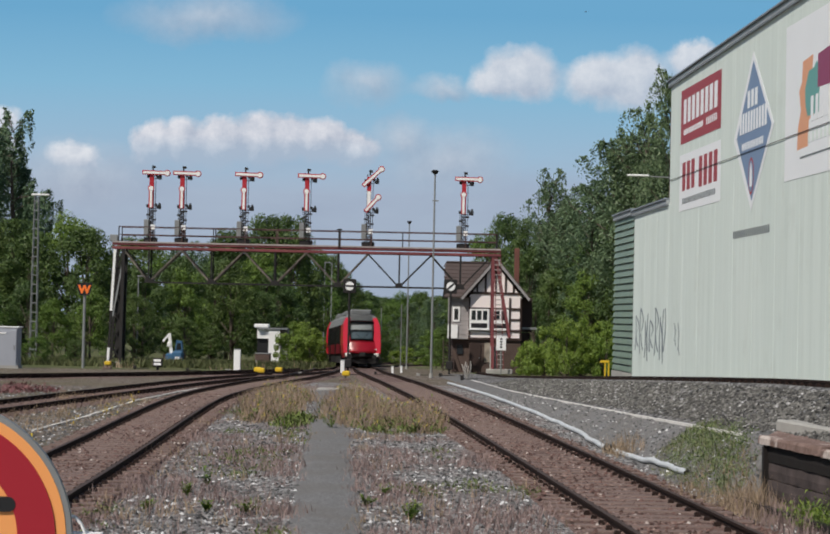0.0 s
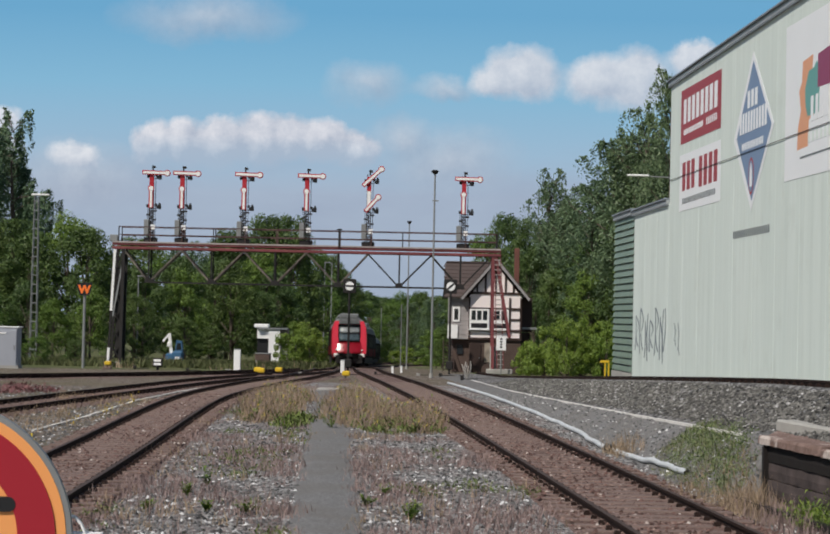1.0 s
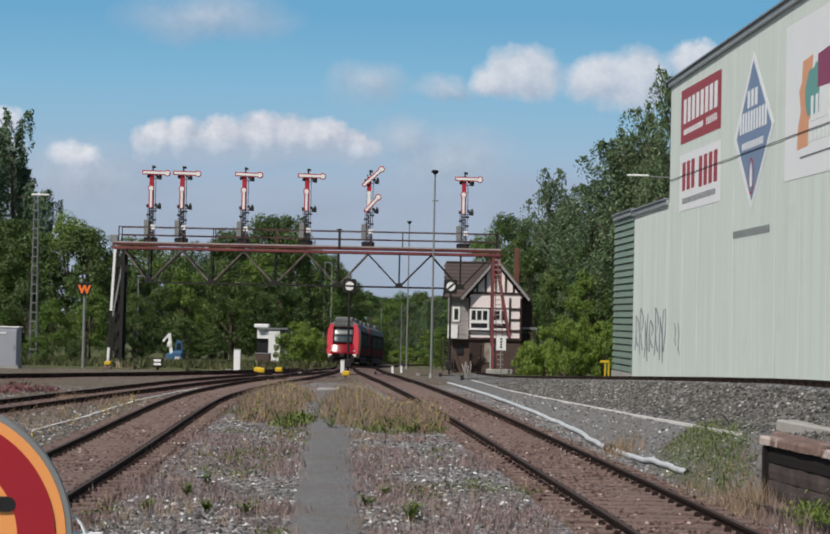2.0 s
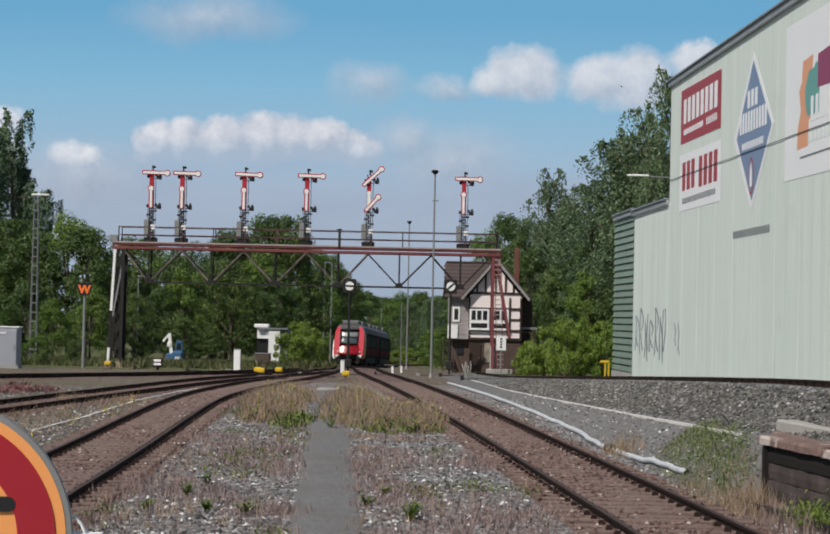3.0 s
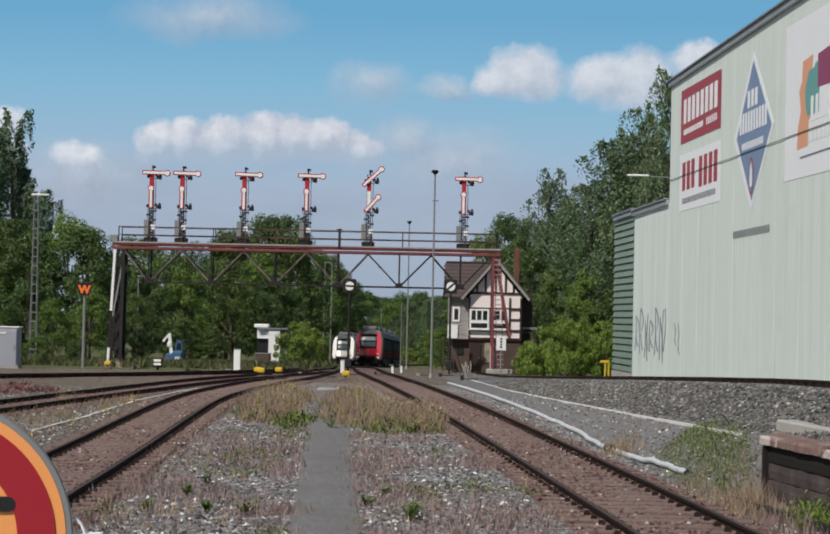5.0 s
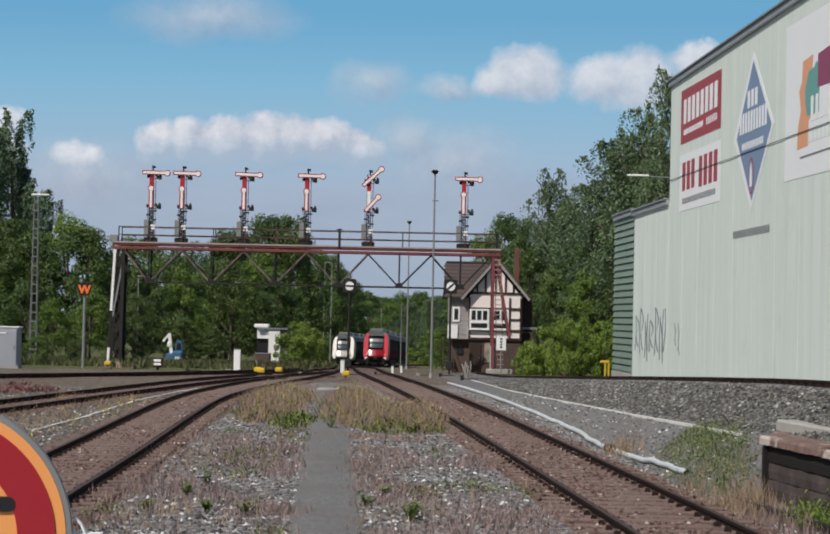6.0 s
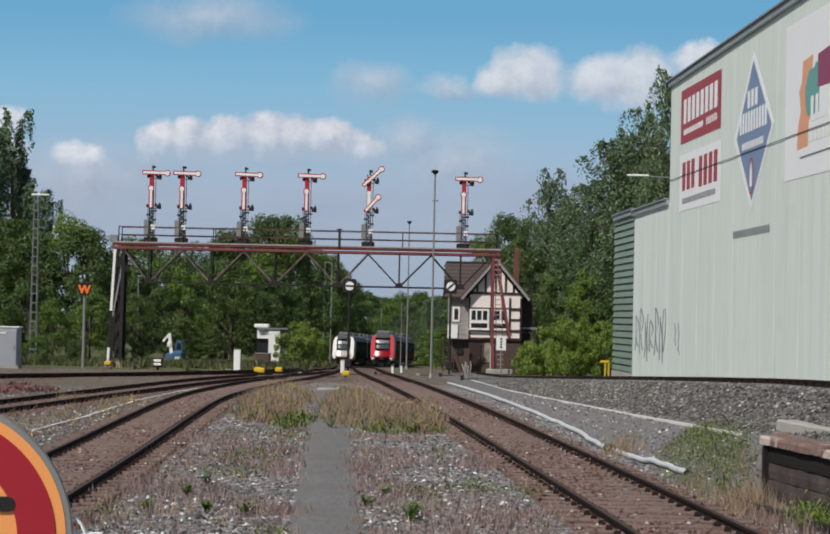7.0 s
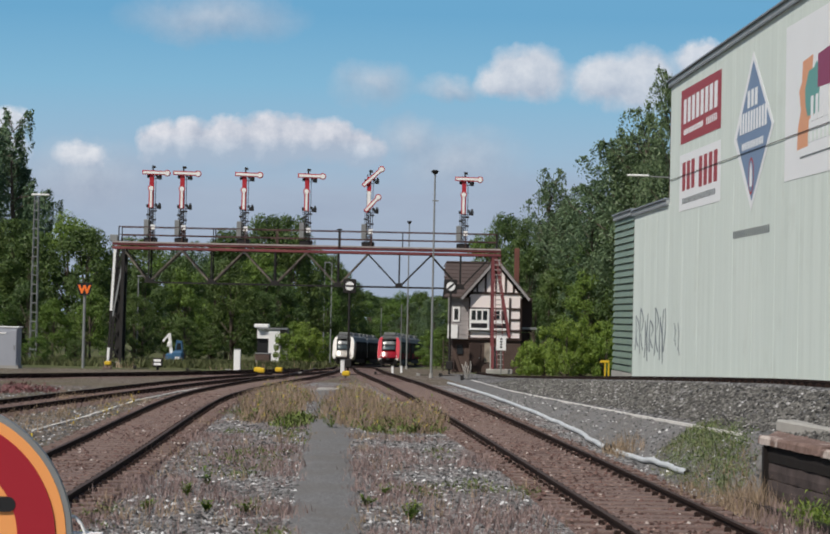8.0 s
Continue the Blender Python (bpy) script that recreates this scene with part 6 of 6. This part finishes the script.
    rnd = random.Random(5)
    pale = worn("bleached_twigs", (0.5, 0.47, 0.43, 1), 0.7, 20, 2, 0.9)
    for i in range(16):
        bm = B()
        a = rnd.uniform(0, 6.28)
        q = Vector((0.2 * math.cos(a), 0.2 * math.sin(a), rnd.uniform(0.4, 0.7)))
        r = q + Vector((rnd.uniform(-0.12, 0.12), rnd.uniform(-0.1, 0.1), rnd.uniform(0.15, 0.35)))
        tube(bm, (0, 0, 0), q, 0.02, 0.014, 5)
        tube(bm, q, r, 0.014, 0.008, 5)
        part("twig", bm, pale, p)


dead_shrub()


def small_bird():
    p = thing("bird", 0, 0, 0, "small dark bird flying high over the yard", "bird")
    dark = worn("dark_plumage", (0.06, 0.055, 0.06, 1), 0.7, 20, 4, 0.7)
    bm = B()
    bmesh.ops.create_uvsphere(bm, u_segments=10, v_segments=7, radius=1.0, matrix=Matrix.Diagonal((0.045, 0.11, 0.04, 1)))
    tube(bm, (0, -0.08, 0), (0, -0.19, 0.01), 0.025, 0.008, 6)
    part("body", bm, dark, p)
    for s in (-1, 1):
        bm = B()
        v = [bm.verts.new(q) for q in ((s * 0.03, 0.05, 0.01), (s * 0.03, -0.04, 0.01), (s * 0.11, -0.01, 0.06), (s * 0.19, -0.07, 0.07), (s * 0.12, 0.055, 0.06))]
        bm.faces.new((v[0], v[1], v[2], v[4]))
        bm.faces.new((v[4], v[2], v[3]))
        bmesh.ops.solidify(bm, geom=bm.faces[:], thickness=0.008)
        part("wing", bm, dark, p)
    return p


BIRD = small_bird()

# ---- loose stones ----
def stones(name, count, place, size, material, label):
    """Low stones of eight faces, joined into one piece of ground cover."""
    verts, faces = [], []
    rnd = random.Random(len(name) + count)
    for _ in range(count):
        x, y = place(rnd)
        z = surf(x, y)
        s = size * rnd.uniform(0.5, 1.35)
        b = len(verts)
        a = rnd.uniform(0, 6.28)
        for k in range(4):
            r = s * rnd.uniform(0.7, 1.2)
            verts.append((x + r * math.cos(a + k * 1.57), y + r * math.sin(a + k * 1.57), z + s * rnd.uniform(0.0, 0.4)))
        verts.append((x + s * rnd.uniform(-0.3, 0.3), y + s * rnd.uniform(-0.3, 0.3), z + s * rnd.uniform(0.6, 1.1)))
        faces += [(b, b + 1, b + 4), (b + 1, b + 2, b + 4), (b + 2, b + 3, b + 4), (b + 3, b, b + 4)]
    me = pydata_mesh(name, verts, faces, material)
    return tagged(new(name, me), label, "gravel", kind="stuff")


def stone_mat(name, stops):
    k = Nodes(name)
    g = k.n("ShaderNodeNewGeometry")
    c = k.ramp(g.outputs["Random Per Island"], stops)
    c = k.mix(0.4, c, k.ramp(k.noise(40.0), [(0.3, G(0.5)), (0.7, G(1.3))]), "MULTIPLY")
    return k.finish(c, 0.85, 0.0, 0.25)


M_STONE = stone_mat("loose_grey_stone", [(0.0, G(0.035)), (0.5, (0.14, 0.14, 0.142, 1)), (0.88, (0.32, 0.315, 0.31, 1)), (1.0, G(0.75))])
M_STONE_RED = stone_mat("rusty_stone", [(0.0, (0.05, 0.03, 0.025, 1)), (0.7, (0.17, 0.1, 0.085, 1)), (0.95, (0.3, 0.22, 0.19, 1)), (1.0, (0.55, 0.5, 0.46, 1))])
M_STONE_BANK = stone_mat("bank_stone", [(0.0, G(0.04)), (0.6, (0.125, 0.122, 0.112, 1)), (0.95, (0.23, 0.225, 0.21, 1)), (1.0, G(0.5))])


def yard_place(rnd):
    while True:
        y = 17 + 55 * rnd.random() ** 2.0
        x = rnd.uniform(-0.28 * y - 1, 0.24 * y + 1.5)
        u = x - axis_x(y)
        if abs(u) < 0.46 or abs(x - MAIN(y)) < 1.35 or abs(x - LEFT(y)) < 1.35 or u > 7.0:
            continue
        return x, y


stones("loose_gravel", 36000, yard_place, 0.037, M_STONE, "loose grey gravel stones between the tracks")


def bed_place(line):
    def place(rnd):
        y = 17 + 50 * rnd.random() ** 1.8
        return line(y) + rnd.uniform(-1.3, 1.3), y
    return place


def bed_stones(name, line):
    ob = stones(name, 6000, bed_place(line), 0.035, M_STONE_RED, "rust-stained track ballast stones")
    ob.location.z = 0.05


bed_stones("bed_gravel", MAIN)
bed_stones("siding_gravel", LEFT)


def bank_place(rnd):
    y = 25 + 63 * rnd.random() ** 1.35
    c = curb_u(y)
    return axis_x(y) + rnd.uniform(c + 0.05, 8.85), y


stones("bank_gravel", 23000, bank_place, 0.047, M_STONE_BANK, "coarse grey ballast stones on the bank")

# ---- grasses and weeds ----
def blade_mat(name, low, high):
    k = Nodes(name)
    g = k.n("ShaderNodeNewGeometry")
    return k.finish(k.ramp(g.outputs["Random Per Island"], [(0.0, low), (1.0, high)]), 0.7, 0.0, 0.2)


M_DRY = blade_mat("reddish_dry_grass", (0.16, 0.11, 0.1, 1), (0.38, 0.29, 0.27, 1))
M_STRAW = blade_mat("straw_grass", (0.19, 0.14, 0.09, 1), (0.42, 0.32, 0.22, 1))
M_GREENBLADE = blade_mat("green_grass", (0.055, 0.085, 0.02, 1), (0.17, 0.21, 0.06, 1))
M_YARDGRASS = blade_mat("yard_grass_blades", (0.05, 0.065, 0.025, 1), (0.13, 0.14, 0.06, 1))
M_FRESHBLADE = blade_mat("fresh_green_weed", (0.075, 0.115, 0.04, 1), (0.2, 0.25, 0.1, 1))
M_MOUND = blade_mat("mound_grass_blades", (0.1, 0.11, 0.055, 1), (0.25, 0.255, 0.14, 1))
M_FLOWER = blade_mat("yellow_flowers", (0.38, 0.28, 0.03, 1), (0.6, 0.46, 0.06, 1))


def grass(name, tufts, place, height, blades, material, label, spread=0.12, width=0.006, leafy_blades=False):
    verts, faces = [], []
    rnd = random.Random(tufts + blades)
    for _ in range(tufts):
        x0, y0, k = place(rnd)
        h0 = height * k * rnd.uniform(0.5, 1.3)
        for _ in range(blades):
            x, y = x0 + rnd.gauss(0, spread), y0 + rnd.gauss(0, spread)
            z = surf(x, y) - 0.01
            h = h0 * rnd.uniform(0.4, 1.2)
            a = rnd.uniform(0, 6.28)
            w = width * rnd.uniform(0.6, 1.6) * (1 + y0 / 90)
            lx, ly = h * rnd.gauss(0, 0.3), h * rnd.gauss(0, 0.3)
            b = len(verts)
            if leafy_blades:
                q = rnd.uniform(0.3, 1.0)
                cx, cy, cz = x + lx * q, y + ly * q, z + h * q
                dx, dy = w * 2.2 * math.cos(a), w * 2.2 * math.sin(a)
                verts += [(cx - dx, cy - dy, cz - w * 2), (cx + dy * 0.5, cy - dx * 0.5, cz + w), (cx + dx, cy + dy, cz + w * 3), (cx - dy * 0.5, cy + dx * 0.5, cz + w)]
                faces.append((b, b + 1, b + 2, b + 3))
            else:
                verts += [(x - w * math.cos(a), y - w * math.sin(a), z), (x + w * math.cos(a), y + w * math.sin(a), z), (x + lx, y + ly, z + h)]
                faces.append((b, b + 1, b + 2))
    return tagged(new(name, pydata_mesh(name, verts, faces, material)), label, "grass", kind="stuff")


def patchy(u0, u1, y0, y1, seed, cut=0.0, power=1.6):
    def place(rnd):
        while True:
            y = y0 + (y1 - y0) * rnd.random() ** power
            u = rnd.uniform(u0, u1)
            x = axis_x(y) + u
            if abs(x - MAIN(y)) < 1.0 or abs(x - LEFT(y)) < 1.0 or abs(u) < 0.42:
                continue
            v = noise.noise((x * 0.55, y * 0.28, seed))
            if v > cut - rnd.random() * 0.15:
                return x, y, 0.6 + 0.8 * min(1, max(0, v - cut + 0.3))
    return place


grass("dry_grass", 1500, patchy(-4.0, 3.4, 19, 44, 1.0, 0.04), 0.15, 11, M_DRY, "reddish dry grass between the tracks")
grass("dry_stalks", 130, patchy(-4.0, 3.6, 19, 48, 3.0, 0.12), 0.34, 9, M_DRY, "taller reddish dry stalks in the gravel", 0.09, 0.004)
grass("straw_grass", 160, patchy(-3.6, 4.2, 19, 60, 5.0, 0.18), 0.22, 12, M_STRAW, "pale straw-coloured grass tufts in the gravel")
grass("sparse_grass", 150, patchy(-3.8, 4.4, 19, 60, 9.0, 0.25), 0.16, 22, M_GREENBLADE, "small green weeds in the gravel", 0.1, 0.006, True)


def patch(cx, cy, rx, ry):
    def place(rnd):
        a, r = rnd.uniform(0, 6.28), math.sqrt(rnd.random())
        return cx + rx * r * math.cos(a), cy + ry * r * math.sin(a), 1.25 - 0.6 * r
    return place


TALL = [(-4.1, 62, 1.0, 8), (-3.8, 54, 0.7, 5), (-1.85, 60, 0.75, 11), (-1.0, 53, 0.85, 6), (0.2, 50, 0.5, 4)]
for i, (cx, cy, rx, ry) in enumerate(TALL):
    grass("tall_straw", 210, patch(cx, cy, rx, ry), 0.62, 12, M_STRAW, "tall straw-coloured weeds beside the footpath", 0.12, 0.005)
    grass("tall_weeds", 34, patch(cx, cy, rx, ry), 0.5, 20, M_GREENBLADE, "tall green weeds beside the footpath", 0.12, 0.009, True)
    grass("tall_stalks", 60, patch(cx, cy, rx, ry), 0.7, 8, M_DRY, "brown dry stalks beside the footpath", 0.1, 0.005)
    grass("flowers", 22, patch(cx, cy, rx * 0.9, ry), 0.62, 7, M_FLOWER, "small yellow flower heads on tall weeds", 0.1, 0.006, True)
grass("low_green", 40, patch(-2.95, 50, 0.4, 2.5), 0.16, 30, M_GREENBLADE, "low green weeds beside the footpath", 0.14, 0.012, True)
grass("low_green", 30, patch(-0.3, 47.5, 0.8, 2), 0.2, 30, M_GREENBLADE, "low green weeds beside the footpath", 0.14, 0.012, True)
# the grassy mound by the platform
grass("mound_grass", 190, patch(5.1, 34.2, 0.5, 3.6), 0.17, 40, M_FRESHBLADE, "green weeds on the mound beside the platform", 0.09, 0.0042, True)
grass("mound_blades", 150, patch(5.0, 34.8, 0.55, 3.6), 0.15, 14, M_MOUND, "feathery green grass on the mound", 0.1, 0.005)
grass("mound_straw", 70, patch(4.75, 30.6, 0.6, 2.6), 0.25, 14, M_STRAW, "straw-coloured dry grass beside the platform", 0.12, 0.005)
grass("mound_straw", 30, patch(4.3, 40.5, 0.3, 1.8), 0.4, 12, M_STRAW, "straw-coloured dry grass beside the hose", 0.1, 0.005)
grass("platform_weeds", 60, patch(5.42, 26.6, 0.24, 0.7), 0.34, 34, M_LEAF_C, "green weeds at the platform's foot", 0.1, 0.007, True)
grass("platform_straw", 90, patch(4.95, 29.0, 0.55, 2.6), 0.22, 14, M_STRAW, "pale dry grass at the platform's foot", 0.12, 0.005)
grass("corner_straw", 90, patch(5.0, 28.9, 0.3, 1.3), 0.38, 14, M_STRAW, "tall dry straw against the platform wall", 0.1, 0.005)
grass("platform_dry", 110, patch(5.0, 27.2, 0.5, 2.8), 0.3, 12, M_DRY, "brown dry stalks at the platform's foot", 0.12, 0.005)
M_REDWEED = blade_mat("reddish_weed", (0.12, 0.05, 0.055, 1), (0.26, 0.13, 0.13, 1))
grass("red_weeds", 60, patch(-13.0, 66, 1.3, 2.5), 0.3, 24, M_REDWEED, "low reddish weeds beside the outer track", 0.16, 0.008, True)
grass("side_straw", 200, lambda r: (-9.0 + r.uniform(-1.6, 1.2), r.uniform(38, 62), 1.0), 0.2, 12, M_STRAW, "dry grass between the side tracks")
grass("side_weeds", 8, lambda r: (-7.9 + r.uniform(-0.8, 0.6), r.uniform(36, 60), 1.0), 0.3, 20, M_FLOWER, "yellow flowering weeds beside the siding", 0.12, 0.007, True)
grass("yard_grass", 2200, lambda r: (r.uniform(-26, -6.5), r.uniform(122, 160), 1.0), 0.42, 18, M_YARDGRASS, "tall green grass before the trees", 0.4, 0.02)
grass("yard_straw", 50, lambda r: (r.uniform(-22, -6.5), r.uniform(116, 150), 1.0), 0.5, 9, M_STRAW, "tall pale grass before the trees", 0.4, 0.015)


def plant(x, y, r, h, seed):
    z = surf(x, y)
    p = thing("weed_plant", x, y, z, "fresh green leafy weed growing in the gravel", "plant", "green weeds in the gravel")
    rnd = random.Random(seed)
    st, lf, fc = B(), [], []
    for i in range(9):
        a = rnd.uniform(0, 6.28)
        q = Vector((r * 0.8 * math.cos(a) * rnd.random(), r * 0.8 * math.sin(a) * rnd.random(), h * rnd.uniform(0.5, 1.0)))
        tube(st, (0, 0, 0), q, 0.006, 0.003, 4)
        for j in range(16):
            t = rnd.uniform(0.25, 1.0)
            c = q * t
            d = rnd.uniform(0, 6.28)
            L = rnd.uniform(0.03, 0.07)
            e = Vector((math.cos(d), math.sin(d), rnd.uniform(-0.2, 0.7))) * L
            n = Vector((-math.sin(d), math.cos(d), 0)) * L * 0.35
            b = len(lf)
            lf += [tuple(c), tuple(c + e * 0.5 + n), tuple(c + e), tuple(c + e * 0.5 - n)]
            fc.append((b, b + 1, b + 2, b + 3))
    part("stems", st, M_GREENBLADE, p)
    ob = new("leaves", pydata_mesh("leaves", lf, fc, M_LEAF_C))
    ob.parent = p


PLANTS = [(0.0, 26.3, 0.16, 0.24), (0.06, 26.6, 0.14, 0.3), (-0.62, 28.2, 0.12, 0.2), (-0.38, 30.0, 0.1, 0.14), (-3.6, 27.0, 0.16, 0.22), (-2.75, 27.0, 0.12, 0.2), (-3.15, 31.0, 0.14, 0.34), (-3.25, 29.2, 0.12, 0.3),
          (-2.2, 26.8, 0.12, 0.16), (5.35, 25.7, 0.3, 0.34), (5.1, 25.9, 0.2, 0.26), (-1.9, 47.5, 0.3, 0.35), (-7.6, 37.5, 0.2, 0.4), (-2.95, 47.0, 0.25, 0.2)]
for i, (x, y, r, h) in enumerate(PLANTS):
    plant(x, y, r * 1.5, h * 0.85, i)


# ---- what moves ----
def motions():
    rows_a, rows_b = [], []
    for i in range(33):
        t = i * 0.25
        rows_a.append((t, on_track(MAIN, train_y(t))))
        rows_b.append((t, on_track(MAIN, train_y(t) + 20.6)))
    walk(RED_A, rows_a)
    walk(RED_B, rows_b)
    flight = [
        (0.0, 14.16, 28.95),
        (0.3, 17.41, 31.84),
        (0.8, 24.17, 33.8),
        (1.5, 32.0, 25.78),
        (2.3, 24.41, 19.96),
        (2.8, 18.59, 21.74),
        (3.0, 17.31, 22.62),
        (3.1, 16.3, 23.41),
        (3.2, 15.92, 24.04),
        (3.3, 16.09, 24.77),
        (3.5, 17.49, 25.21),
        (3.8, 20.86, 28.73),
        (4.3, 25.08, 33.36),
        (8.0, 40.78, 44.17),
    ]
    # the clouds drift slowly sideways
    walk(SKY_SHEET, [(0.0, pose(0, 3000, 0)), (8.0, pose(10.5, 3000, 0))])
    rows = []
    for i, (t, x, z) in enumerate(flight):
        a, b = flight[max(0, i - 1)], flight[min(len(flight) - 1, i + 1)]
        tilt = math.degrees(math.atan2(b[2] - a[2], abs(b[1] - a[1]) + 4.0))
        head = -40.0 * (b[1] - a[1]) / (abs(b[1] - a[1]) + 1.5)
        rows.append((t, pose(x, 170, z, tilt, 0, head)))
    walk(BIRD, rows)


motions()
